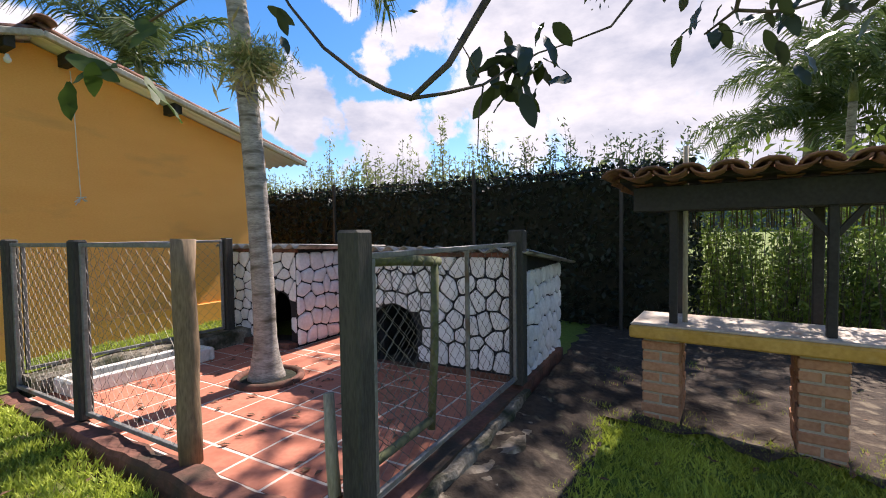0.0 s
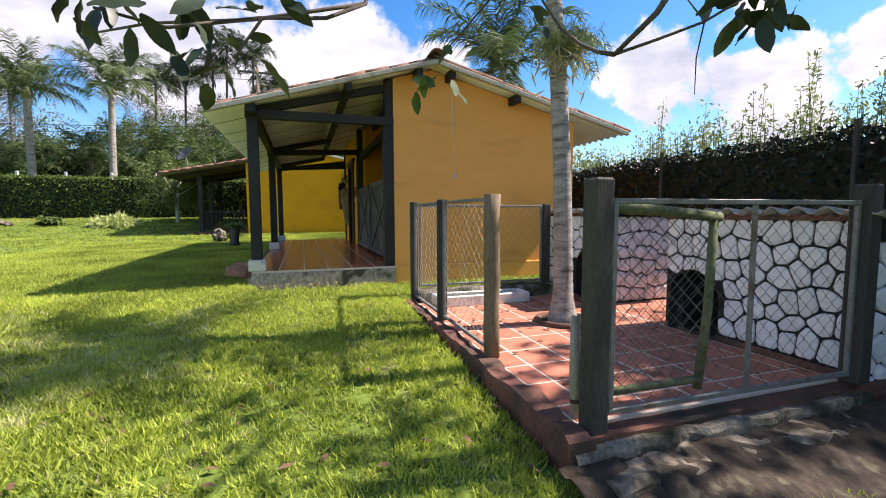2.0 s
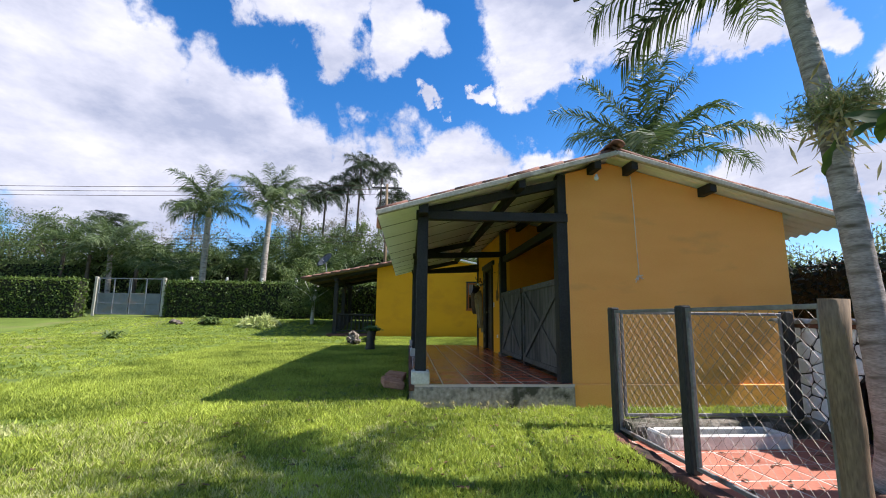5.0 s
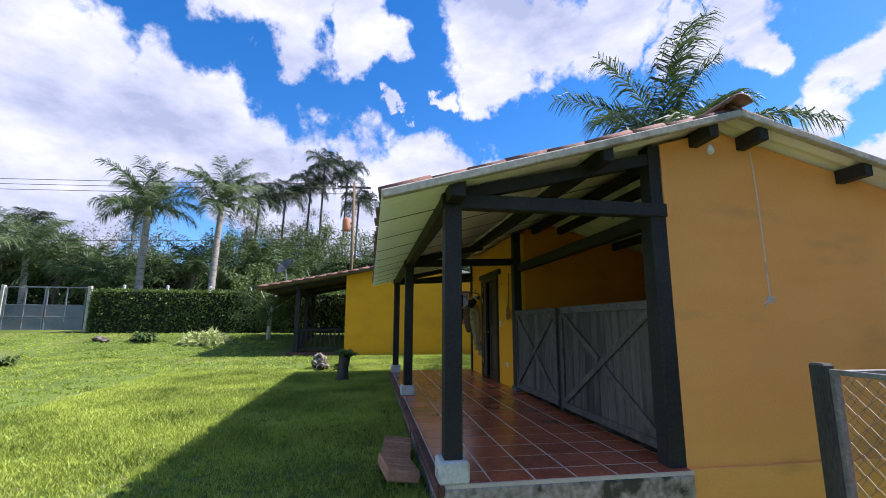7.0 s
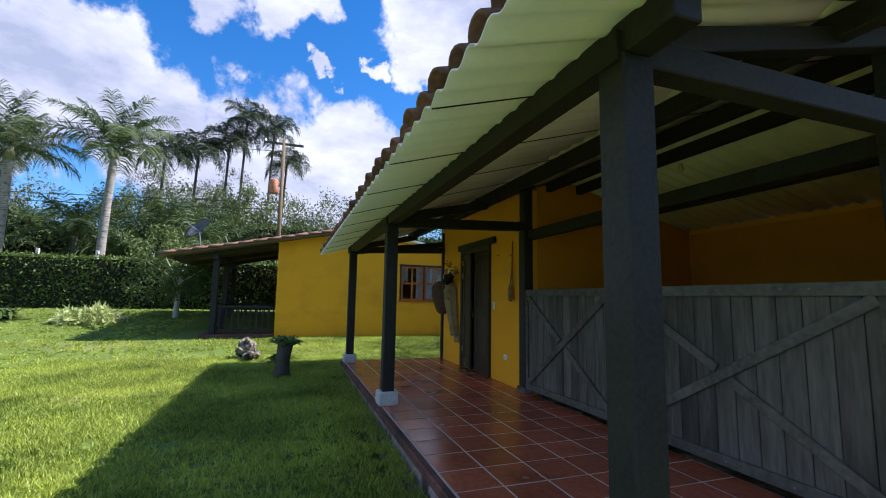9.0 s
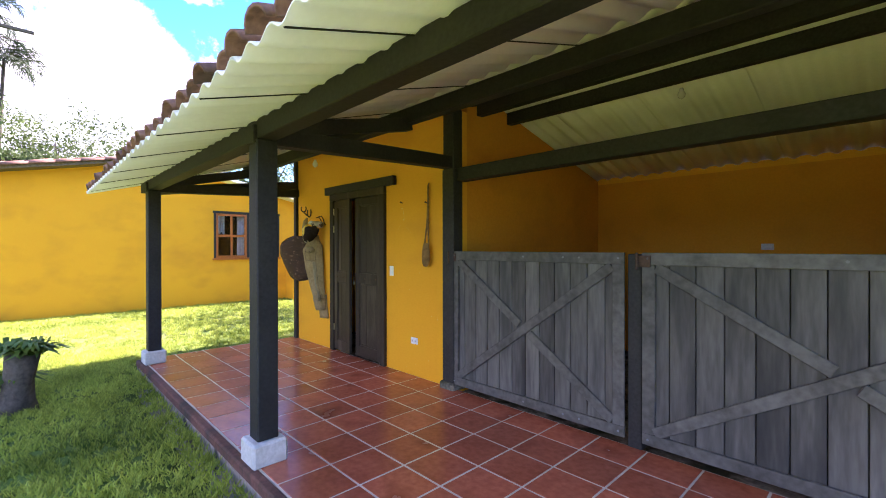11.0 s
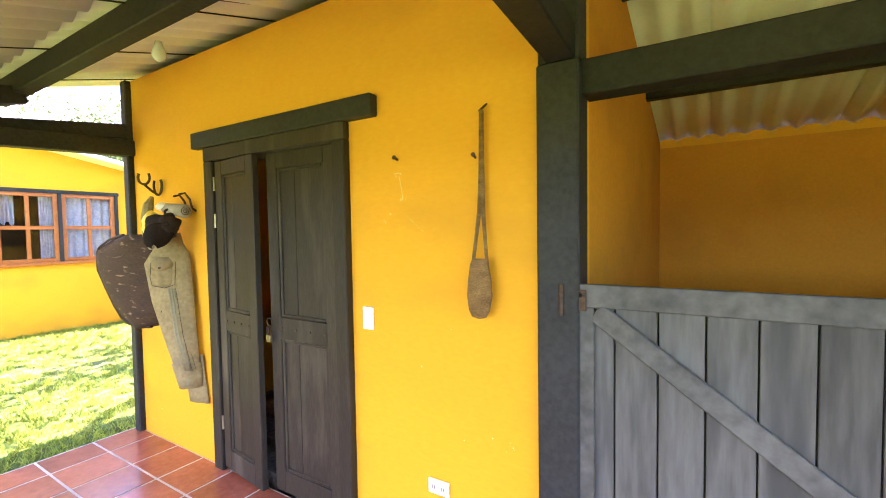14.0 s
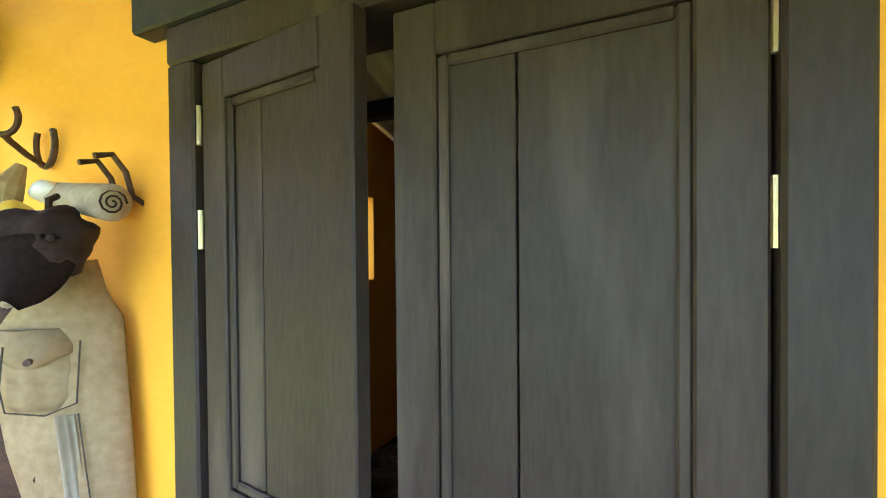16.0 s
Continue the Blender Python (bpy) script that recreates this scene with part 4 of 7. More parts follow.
so = thing("wall_socket", "white plastic wall socket on the yellow wall", "socket", (-4.735, -0.001, 0.585))
part("plate", box(-0.058, 0.058, -0.011, 0.0, -0.036, 0.036, 0.004), M_white, so)
for dx in (-0.025, 0.025):
    part("insert", box(dx - 0.018, dx + 0.018, -0.014, -0.0105, -0.018, 0.018, 0.003), M_plinth, so)
    part("slot", box(dx - 0.007, dx - 0.004, -0.0146, -0.0138, -0.008, 0.008), M_dark, so)
    part("slot", box(dx + 0.004, dx + 0.007, -0.0146, -0.0138, -0.008, 0.008), M_dark, so)
wall_plate = thing("blank_plate", "pale blank cover plate on the stable back wall", "cover plate", (-2.05, 2.999, 1.62))
part("plate", box(-0.06, 0.06, -0.012, 0.0, -0.035, 0.035, 0.004), M_plinth, wall_plate)


def lamp_holder(at, label, m=None):
    l = thing("ceiling_lamp", label, "lamp", Matrix.Translation(at) @ (m or Matrix.Identity(4)), "porcelain lamp holders")
    bm = bmesh.new()
    prof = ((0.0, 0.03), (0.0, 0.055), (-0.012, 0.06), (-0.025, 0.045), (-0.035, 0.026), (-0.06, 0.024))
    tube([(0, 0, z) for z, r in prof], [r for z, r in prof], 16, bm)
    part("socket", bm, M_white, l, "white porcelain lamp socket", True)
    bm = bmesh.new()
    prof = ((-0.055, 0.014), (-0.075, 0.018), (-0.10, 0.030), (-0.125, 0.029), (-0.14, 0.015), (-0.145, 0.004))
    tube([(0, 0, z) for z, r in prof], [r for z, r in prof], 14, bm)
    part("bulb", bm, M_bulb, l, "clear glass bulb", True)
    return l


M_bulb = surface("frosted_bulb", (0.62, 0.62, 0.58), (0.72, 0.72, 0.68), 20, 3, 0.15, 0.0, 0.001)
lamp_holder((-2.29, 0.86, roof_z(0.86) - 0.13), "white porcelain lamp with a clear bulb under the purlin")
lamp_holder((-5.79, -0.64, roof_z(-0.64) - 0.13), "white porcelain lamp with a clear bulb under the purlin")
lamp_holder((0.20, 0.35, roof_z(0.35) - 0.13), "white porcelain lamp with a bulb under the gable purlin")

cord = thing("hanging_cord", "pale frayed cord hanging on the gable wall", "cord", (0.06, 0.9, 2.98))
pts = [(0.0, 0.0, 0.0), (0.0, 0.02, -0.4), (-0.01, 0.035, -0.9), (-0.03, 0.06, -1.38)]
part("string", tube(pts, 0.005, 6), M_plinth, cord)
bm = bmesh.new()
for k in range(9):
    a = k * 0.7
    tube([(-0.03, 0.06, -1.38), (-0.03 + 0.03 * math.sin(a), 0.06 + 0.06 * math.cos(a), -1.42 + 0.05 * math.sin(a * 1.7))], 0.006, 5, bm)
part("knot", bm, M_plinth, cord)

# woven bag on its nail
bag = thing("woven_bag", "brown woven fibre bag hanging from a nail", "bag", (-4.485, -0.012, 2.29))
part("nail", tube([(-0.02, 0.012, 0.0), (0.035, -0.03, 0.01)], 0.005, 6), M_dark, bag)
part("strap", tube([(0.0, -0.012, -0.005), (-0.004, -0.014, -0.25), (-0.008, -0.02, -0.42), (-0.022, -0.03, -0.55), (-0.034, -0.035, -0.65)], [0.009, 0.009, 0.010, 0.008, 0.008], 6), M_rope, bag)
part("strap", tube([(0.004, -0.014, -0.01), (0.006, -0.016, -0.25), (0.01, -0.022, -0.42), (0.022, -0.03, -0.55), (0.032, -0.035, -0.65)], [0.009, 0.009, 0.010, 0.008, 0.008], 6), M_rope, bag)
bm = bmesh.new()
prof = ((-0.625, 0.030), (-0.65, 0.042), (-0.71, 0.052), (-0.78, 0.055), (-0.84, 0.050), (-0.868, 0.035), (-0.875, 0.01))
tube([(0, -0.045, z) for z, r in prof], [r for z, r in prof], 18, bm)
for v in bm.verts:
    v.co.y = -0.045 + (v.co.y + 0.045) * 0.55
    v.co += Vector((1, 0.4, 0.3)) * 0.006 * noise.noise(v.co * 14)
part("pouch", bm, M_rope, bag, smooth=True)
for x, z in ((-4.947, 2.124), (-4.528, 2.094)):
    nl = thing("wall_nail", "rusty nail in the yellow wall", "nail", (x, 0, z), "wall nails")
    part("shank", tube([(0, 0.01, 0), (0.01, -0.035, 0.008)], 0.006, 6), M_dark, nl)
    part("head", tube([(0.01, -0.035, 0.008), (0.011, -0.039, 0.009)], 0.010, 8), M_dark, nl)


def horseshoe(r=0.062, thick=0.011):
    pts = [(r * math.cos(a), 0, r * 1.2 * math.sin(a)) for a in [radians(-215 + k * 12.5) for k in range(21)]]
    return tube(pts, thick, 6)


hook = thing("horseshoe_hook", "rusty horseshoes welded into a wall hook", "hook", (-7.17, -0.02, 2.15))
part("plate_shoe", horseshoe(0.058, 0.009), M_dark, hook)
bm = horseshoe(0.040, 0.009)
bm.transform(Matrix.Translation((0.065, -0.12, 0.045)) @ Matrix.Rotation(radians(35), 4, "Z"))
part("arm_shoe", bm, M_dark, hook)
part("link", tube([(0.0, 0.0, -0.068), (0.02, -0.05, -0.045), (0.05, -0.10, -0.015), (0.065, -0.12, 0.0)], 0.009, 8), M_dark, hook)
hook = thing("horseshoe_hook", "rusty horseshoe wall hook holding a rolled cloth", "hook", (-6.74, -0.02, 1.985))
part("arm_shoe", tube([(-0.035, 0.025, -0.04), (-0.035, -0.005, -0.02), (-0.035, -0.02, 0.03), (-0.035, -0.05, 0.07), (-0.035, -0.09, 0.06)], 0.0075, 8), M_dark, hook)
part("arm_shoe", tube([(0.035, 0.025, -0.04), (0.035, -0.005, -0.02), (0.035, -0.02, 0.04), (0.035, -0.05, 0.08), (0.035, -0.09, 0.07)], 0.0075, 8), M_dark, hook)


def hung_sheet(rows, thick, wave, seed):
    """A hanging cloth or hide: rows of (z, left point, right point), smoothly bent, with thickness."""
    bm = bmesh.new()
    n = 10
    faces = []
    for off in (0.0, thick):
        grid = []
        for i, (z, a, b) in enumerate(rows):
            a, b = Vector(a), Vector(b)
            line = []
            for k in range(n + 1):
                t = k / n
                p = a.lerp(b, t)
                d = (b - a).normalized()
                nrm = Vector((-d.y, d.x))
                bulge = wave * math.sin(math.pi * t) + 0.012 * noise.noise((t * 3.0, z * 5.0, seed)) + off
                line.append(bm.verts.new((p.x - nrm.x * bulge, p.y - nrm.y * bulge, z + 0.004 * noise.noise((t * 4, z, seed + 3)))))
            grid.append(line)
        faces.append(grid)
    for grid in faces:
        for r0, r1 in zip(grid, grid[1:]):
            for k in range(n):
                bm.faces.new((r0[k], r0[k + 1], r1[k + 1], r1[k]))
    g, h = faces
    m = len(rows) - 1
    for i in range(m):
        bm.faces.new((g[i][0], g[i + 1][0], h[i + 1][0], h[i][0]))
        bm.faces.new((g[i][n], h[i][n], h[i + 1][n], g[i + 1][n]))
    for k in range(n):
        bm.faces.new((g[0][k], h[0][k], h[0][k + 1], g[0][k + 1]))
        bm.faces.new((g[m][k], g[m][k + 1], h[m][k + 1], h[m][k]))
    return bm


# ---- tiles of the porch ----
porch_tiles = thing("porch_floor", "dark glossy terracotta tiles with pale grout", "tile floor", (0, 0, 0), kind="structure")
part("grout", box(-7.70, 0.09, -2.035, -0.003, 0.17, 0.1975), M_grout, porch_tiles)
PT = 0.345
tile_mesh = {}


def floor_tile(w, d, material, h=0.012):
    key = (round(w, 3), round(d, 3), material.name)
    if key not in tile_mesh:
        tile_mesh[key] = mesh_of(box(-w / 2, w / 2, -d / 2, d / 2, 0, h, 0.003), "tile")
        tile_mesh[key].materials.append(material)
    return tile_mesh[key]


def lay_tiles(parent, xs, ys, gap, z, material, skip=None):
    for xa, xb in zip(xs, xs[1:]):
        for ya, yb in zip(ys, ys[1:]):
            if skip and skip((xa + xb) / 2, (ya + yb) / 2):
                continue
            if xb - xa < 0.05 or yb - ya < 0.05:
                continue
            m = pose((xa + xb) / 2, (ya + yb) / 2, z + random.uniform(-0.001, 0.0012), random.uniform(-0.12, 0.12), random.uniform(-0.12, 0.12), random.uniform(-0.3, 0.3))
            piece("tile", floor_tile(xb - xa - gap, yb - ya - gap, material), parent, m)


xs = [-7.69] + [x for x in [-3.27 + PT * k for k in range(-13, 11)] if -7.6 < x < 0.0] + [0.08]
ys = [-2.03] + [y for y in [-0.655 - 0.34 * 4 + 0.34 * k for k in range(0, 7)] if -1.98 < y < -0.02] + [-0.005]
lay_tiles(porch_tiles, xs, ys, 0.013, 0.188, M_tile)

# step bricks beside the porch
for (x, y, rz, tilt) in ((-0.62, -2.33, 8, 10), (-1.22, -2.30, -6, 6)):
    st = thing("step_brick", "worn terracotta brick paver leaning on the porch edge", "brick", pose(x, y, float(ground_z(x)) + 0.05, -tilt, 0, rz), "step bricks")
    part("block", box(-0.24, 0.24, -0.14, 0.14, -0.02, 0.07, 0.012), M_brick, st)
    for k in range(5):
        part("rib", box(-0.22 + k * 0.09, -0.16 + k * 0.09, -0.135, 0.135, 0.07, 0.078, 0.002), M_brick, st)

# ---- kennel pen ----
PEN_Z = -0.12
structure("pen_slab", box(1.12, 4.82, -0.06, 3.4, -0.6, PEN_Z - 0.012), M_redkerb, "red washed slab under the kennel pen", "floor")


def rough_kerb(name, a, b, w, z0, z1, material, label, rough=0.024):
    a, b = Vector(a), Vector(b)
    d = (b - a).normalized()
    nrm = Vector((-d.y, d.x))
    n = max(2, int((b - a).length / 0.06))
    bm = bmesh.new()
    rings = []
    for i in range(n + 1):
        p = a.lerp(b, i / n)
        ring = []
        for s, z in ((-0.5, z0), (-0.5, z1 - 0.03), (-0.42, z1), (0.42, z1), (0.5, z1 - 0.03), (0.5, z0)):
            q = p + nrm * w * s
            wob = Vector((noise.noise((q.x * 6, q.y * 6, z * 6)), noise.noise((q.y * 6 + 9, q.x * 6, z * 6)), noise.noise((q.x * 5, q.y * 5, 4.0)))) * rough
            ring.append(bm.verts.new((q.x + wob.x, q.y + wob.y, z + (wob.z if z > z0 else 0))))
        rings.append(ring)
    for r0, r1 in zip(rings, rings[1:]):
        for k in range(5):
            bm.faces.new((r0[k], r0[k + 1], r1[k + 1], r1[k]))
    bm.faces.new(rings[0])
    bm.faces.new(rings[-1][::-1])
    return structure(name, bm, material, label, "kerb")


M_rubble = surface("crumbled_mortar_and_earth", (0.07, 0.055, 0.038), (0.34, 0.29, 0.22), 16, 7, 0.95, 1.0, 0.05, stain=(0.04, 0.035, 0.022), stain_scale=6, stain_low=0.46, stain_high=0.6)
rough_kerb("kerb_front", (1.12, -0.07), (4.86, -0.07), 0.15, -0.6, -0.10, M_redkerb, "chipped red washed kerb along the pen", 0.034)
rough_kerb("kerb_side", (4.80, -0.10), (4.80, 2.05), 0.17, -0.7, -0.155, M_concrete, "mossy crumbling concrete kerb under the wire fence", 0.035)
rough_kerb("kerb_ledge", (4.96, -0.04), (4.96, 2.1), 0.24, -0.8, -0.225, M_rubble, "crumbling earthy ledge below the fence kerb", 0.06)


def earth_bank():
    """Bare dark earth that slopes from the kerb ledge down to the lawn."""
    bm = bmesh.new()
    nx, ny = 12, 64
    g = []
    for i in range(nx + 1):
        row = []
        for j in range(ny + 1):
            t, y = i / nx, -0.22 + 3.9 * j / ny
            x = 4.86 + 0.62 * t
            z = float(ground_z(x)) + 0.075 - 0.085 * t * t + 0.05 * noise.noise((x * 7, y * 7, 1.0)) * (1 - t) + 0.025 * noise.noise((x * 17, y * 17, 3.0))
            row.append(bm.verts.new((x, y, z)))
        g.append(row)
    for i in range(nx):
        for j in range(ny):
            bm.faces.new((g[i][j], g[i + 1][j], g[i + 1][j + 1], g[i][j + 1]))
    return structure("ground_bank", bm, M_bank, "bare dark earth at the foot of the pen kerb", "earth", True)


M_bank = surface("dark_bank_earth", (0.022, 0.016, 0.011), (0.07, 0.052, 0.036), 22, 4, 0.95, 1.0, 0.03, stain=(0.11, 0.095, 0.06), stain_scale=9, stain_low=0.58, stain_high=0.68)
earth_bank()
rough_kerb("kerb_inner", (1.32, 0.02), (1.32, 2.05), 0.26, -0.4, 0.04, M_concrete, "low concrete kerb beside the house")
rough_kerb("kerb_kennel", (1.2, 2.0), (2.2, 2.0), 0.16, -0.4, -0.06, M_redkerb, "red washed kennel step")
trough = thing("feeding_trough", "low white concrete feeding trough inside the pen", "trough", (1.62, 0.75, PEN_Z))
part("basin_wall", box(-0.16, 0.16, -0.6, -0.55, 0.0, 0.13, 0.015), M_plinth, trough)
part("basin_wall", box(-0.16, 0.16, 0.55, 0.6, 0.0, 0.13, 0.015), M_plinth, trough)
part("basin_wall", box(-0.16, -0.11, -0.55, 0.55, 0.0, 0.13, 0.012), M_plinth, trough)
part("basin_wall", box(0.11, 0.16, -0.55, 0.55, 0.0, 0.13, 0.012), M_plinth, trough)
part("basin_floor", box(-0.11, 0.11, -0.55, 0.55, 0.0, 0.05), M_concrete, trough)

pen_floor = thing("pen_floor", "orange terracotta tiles of the kennel pen", "tile floor", (0, 0, 0), kind="structure")
part("grout", box(1.44, 4.70, 0.0, 2.02, PEN_Z - 0.02, PEN_Z + 0.0035), M_grout, pen_floor)
part("grout", box(2.2, 3.2, 2.02, 3.3, PEN_Z - 0.02, PEN_Z + 0.0035), M_grout, pen_floor)
xs = [1.45] + [x for x in [3.81 + 0.33 * k for k in range(-8, 4)] if 1.5 < x < 4.65] + [4.68]
ys = [0.005, 0.21, 0.54, 0.87, 1.20, 1.53, 1.86, 2.01]
lay_tiles(pen_floor, xs, ys, 0.018, PEN_Z - 0.006, M_pentile, lambda x, y: (x - 2.8) ** 2 + (y - 1.15) ** 2 < 0.16 ** 2)
lay_tiles(pen_floor, [2.22, 2.49, 2.82, 3.18], [2.03, 2.36, 2.69, 3.02, 3.3], 0.012, PEN_Z - 0.006, M_pentile)

# planter ring round the palm
bm = bmesh.new()
ring_pts = [(0.27 * math.cos(a), 0.27 * math.sin(a), 0.02) for a in [k * math.pi / 12 for k in range(25)]]
tube(ring_pts, 0.035, 8, bm, cap=False)
ob = thing("planter_ring", "round red mortar ring round the palm foot", "planter", (2.8, 1.17, PEN_Z))
part("rim", bm, M_redkerb, ob, smooth=True)
part("soil", tube([(0, 0, 0.004), (0, 0, 0.03)], [0.26, 0.22], 20), M_core, ob, "dark soil")


# ---- kennels with painted stones ----
def clip_poly(poly, p, nrm):
    """Keep the part of a polygon where (q - p) . nrm <= 0."""
    out = []
    for i in range(len(poly)):
        a, b = poly[i], poly[(i + 1) % len(poly)]
        da, db = (a - p).dot(nrm), (b - p).dot(nrm)
        if da <= 0:
            out.append(a)
        if da * db < 0:
            out.append(a.lerp(b, da / (da - db)))
    return out


def stone_cells(w, h, size, seed):
    r = random.Random(seed)
    sites = []
    nx, ny = max(2, round(w / size)), max(2, round(h / size))
    for i in range(nx):
        for j in range(ny):
            sites.append(Vector(((i + 0.5 + r.uniform(-0.38, 0.38) + (0.25 if j % 2 else -0.25)) * w / nx, (j + 0.5 + r.uniform(-0.36, 0.36)) * h / ny)))
    cells = []
    for s in sites:
        poly = [Vector((0, 0)), Vector((w, 0)), Vector((w, h)), Vector((0, h))]
        for o in sites:
            if o is not s and (o - s).length < size * 3.5 and len(poly) > 2:
                poly = clip_poly(poly, (s + o) / 2, (o - s).normalized())
        if len(poly) > 2:
            cells.append(poly)
    return cells


def rounded(poly, inset):
    """Cut the corners of a cell, so that it looks like a rounded stone."""
    c = sum(poly, Vector((0, 0))) / len(poly)
    small = [p + (c - p).normalized() * min(inset * 1.2, (c - p).length * 0.4) for p in poly]
    out = []
    for i in range(len(small)):
        a, b = small[i], small[(i + 1) % len(small)]
        if (b - a).length > 0.012:
            out.append(a.lerp(b, 0.15))
            out.append(a.lerp(b, 0.85))
    return out, c


def stone_face(parent, m, w, h, size, seed, arch=None, proud=0.016):
    """Painted stones over a face w by h; m takes (u, v, out) to the world. arch: (middle, half width, height)."""
    for poly in stone_cells(w, h, size, seed):
        out, c = rounded(poly, 0.0075)
        if len(out) < 3:
            continue
        if arch:
            mid, half, tall = arch

            def inside(p):
                if p.y < tall - half:
                    return abs(p.x - mid) < half
                return (p - Vector((mid, tall - half))).length < half
            if inside(c):
                continue
            moved = []
            for p in out:
                if inside(p):
                    q = Vector((mid, max(0.0, min(p.y, tall - half))))
                    p = q + (p - q).normalized() * half if (p - q).length > 1e-4 else p
                moved.append(p)
            out = moved
        bm = bmesh.new()
        low = [bm.verts.new((p.x, p.y, -0.004)) for p in out]
        rim = [bm.verts.new((c.x + (p.x - c.x) * 0.96, c.y + (p.y - c.y) * 0.96, proud * 0.7)) for p in out]
        top = [bm.verts.new((c.x + (p.x - c.x) * 0.66, c.y + (p.y - c.y) * 0.66, proud * 1.15)) for p in out]
        n = len(out)
        for k in range(n):
            j = (k + 1) % n
            bm.faces.new((low[k], low[j], rim[j], rim[k]))
            bm.faces.new((rim[k], rim[j], top[j], top[k]))
        bm.faces.new(top)
        bm.transform(m)
        part("stone", bm, M_stone, parent, smooth=False)


def plane(origin, u, v):
    u, v = Vector(u), Vector(v)
    n = u.cross(v)
    m = Matrix((u, v, n)).transposed().to_4x4()
    m.translation = origin
    return m


def arch_outline(x0, x1, z0, z1, mid, half, tall):
    pts = [(x0, z0), (mid - half, z0)]
    pts += [(mid + half * math.cos(a), z0 + tall - half + half * math.sin(a)) for a in [math.pi - k * math.pi / 12 for k in range(13)]]
    return pts + [(mid + half, z0), (x1, z0), (x1, z1), (x0, z1)]


def kennel(x0, x1, arch_mid, arch_half, arch_tall, top0, top1, seed, label, stone_base):
    y0, y1 = 2.05, 3.55
    k = thing("kennel", label, "kennel", (0, 0, 0), "dog kennels")
    part("front_wall", prism(arch_outline(x0, x1, PEN_Z - 0.02, top0, arch_mid, arch_half, arch_tall), "y", y0, y0 + 0.1), M_joint, k, "white stones set in black joints")
    for xa in (x0, x1 - 0.1):
        part("side_wall", prism([(y0 + 0.1, -0.6), (y1, -0.6), (y1, top1), (y0 + 0.1, top0)], "x", xa, xa + 0.1), M_joint, k)
    part("back_wall", box(x0 + 0.1, x1 - 0.1, y1 - 0.1, y1, -0.6, top1), M_oldsheet, k, "grey plastered inner wall")
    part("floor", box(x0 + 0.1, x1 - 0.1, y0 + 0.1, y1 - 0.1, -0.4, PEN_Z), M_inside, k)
    front_base = PEN_Z + 0.06
    stone_face(k, plane((x0, y0, front_base), (1, 0, 0), (0, 0, 1)), x1 - x0, top0 - front_base - 0.02, 0.155, seed, (arch_mid - x0, arch_half + 0.012, arch_tall - 0.07))
    part("front_foot", prism(arch_outline(x0, x1, PEN_Z - 0.02, PEN_Z + 0.05, arch_mid, arch_half, 0.02)[:2] + [(arch_mid - arch_half, PEN_Z + 0.05), (x0, PEN_Z + 0.05)], "y", y0 - 0.012, y0), M_redkerb, k, "red washed foot")
    part("front_foot", box(arch_mid + arch_half, x1, y0 - 0.012, y0, PEN_Z - 0.02, PEN_Z + 0.05), M_redkerb, k, "red washed foot")
    stone_face(k, plane((x1, y0, stone_base), (0, 1, 0), (0, 0, 1)), y1 - y0, top1 - stone_base - 0.0, 0.165, seed + 5, proud=0.026)
    if stone_base < -0.2:
        part("side_foot", box(x1 + 0.001, x1 + 0.014, y0, y1, -0.6, stone_base), M_redkerb, k, "red washed foot")
    n = int((x1 - x0 + 0.26) / 0.022)
    bm = bmesh.new()
    sheets = []
    for off in (0.0, 0.012):
        for y, z in ((y0 - 0.10, top0 + 0.035), (y1 + 0.12, top1 - 0.0)):
            sheets.append([bm.verts.new((x0 - 0.08 + i * 0.022, y, z + off + 0.024 * math.sin(i * 0.022 * 2 * math.pi / 0.177))) for i in range(n + 1)])
    a, b, c, d = sheets
    for i in range(n):
        bm.faces.new((a[i], a[i + 1], b[i + 1], b[i]))
        bm.faces.new((c[i], d[i], d[i + 1], c[i + 1]))
        bm.faces.new((a[i], c[i], c[i + 1], a[i + 1]))
        bm.faces.new((b[i], b[i + 1], d[i + 1], d[i]))
    part("roof_sheet", bm, M_oldsheet, k, "corrugated grey cement sheet", True)
    part("roof_edge", box(x0 - 0.03, x1 + 0.03, y0 - 0.03, y0 + 0.02, top0 - 0.03, top0 + 0.012, 0.006), M_redkerb, k, "dark red wooden strip under the roof")
    return k


M_oldsheet = surface("old_grey_cement_sheet", (0.20, 0.19, 0.17), (0.42, 0.41, 0.38), 25, 3, 0.9, 0.5, 0.008, stain=(0.06, 0.05, 0.045), stain_scale=4)
kennel(1.02, 2.20, 1.92, 0.19, 0.64, 0.98, 0.95, 11, "kennel of white painted stones with an arched doorway beside the shed", PEN_Z + 0.02)
kennel(3.22, 4.74, 3.52, 0.26, 0.60, 0.96, 0.80, 23, "larger kennel of white painted stones with an arched doorway", -0.24)


# ---- pen fence ----
def fence_post(x, y, z0, z1, r, square, label, material):
    p = thing("fence_post", label, "fence post", (x, y, z0), "kennel pen posts")
    if square:
        part("shaft", box(-r, r, -r, r, 0, z1 - z0, 0.012), material, p)
    else:
        h = z1 - z0
        part("shaft", tube([(0.004 * math.sin(k), 0.004 * math.cos(k * 2), h * k / 6) for k in range(7)], [r * (1 + 0.05 * math.sin(k * 2.3)) for k in range(7)], 14), material, p, smooth=True)


fence_post(1.22, 0.0, -0.1, 1.14, 0.045, True, "dark weathered fence post", M_post)
fence_post(2.38, 0.0, -0.1, 1.13, 0.045, True, "dark weathered fence post", M_post)
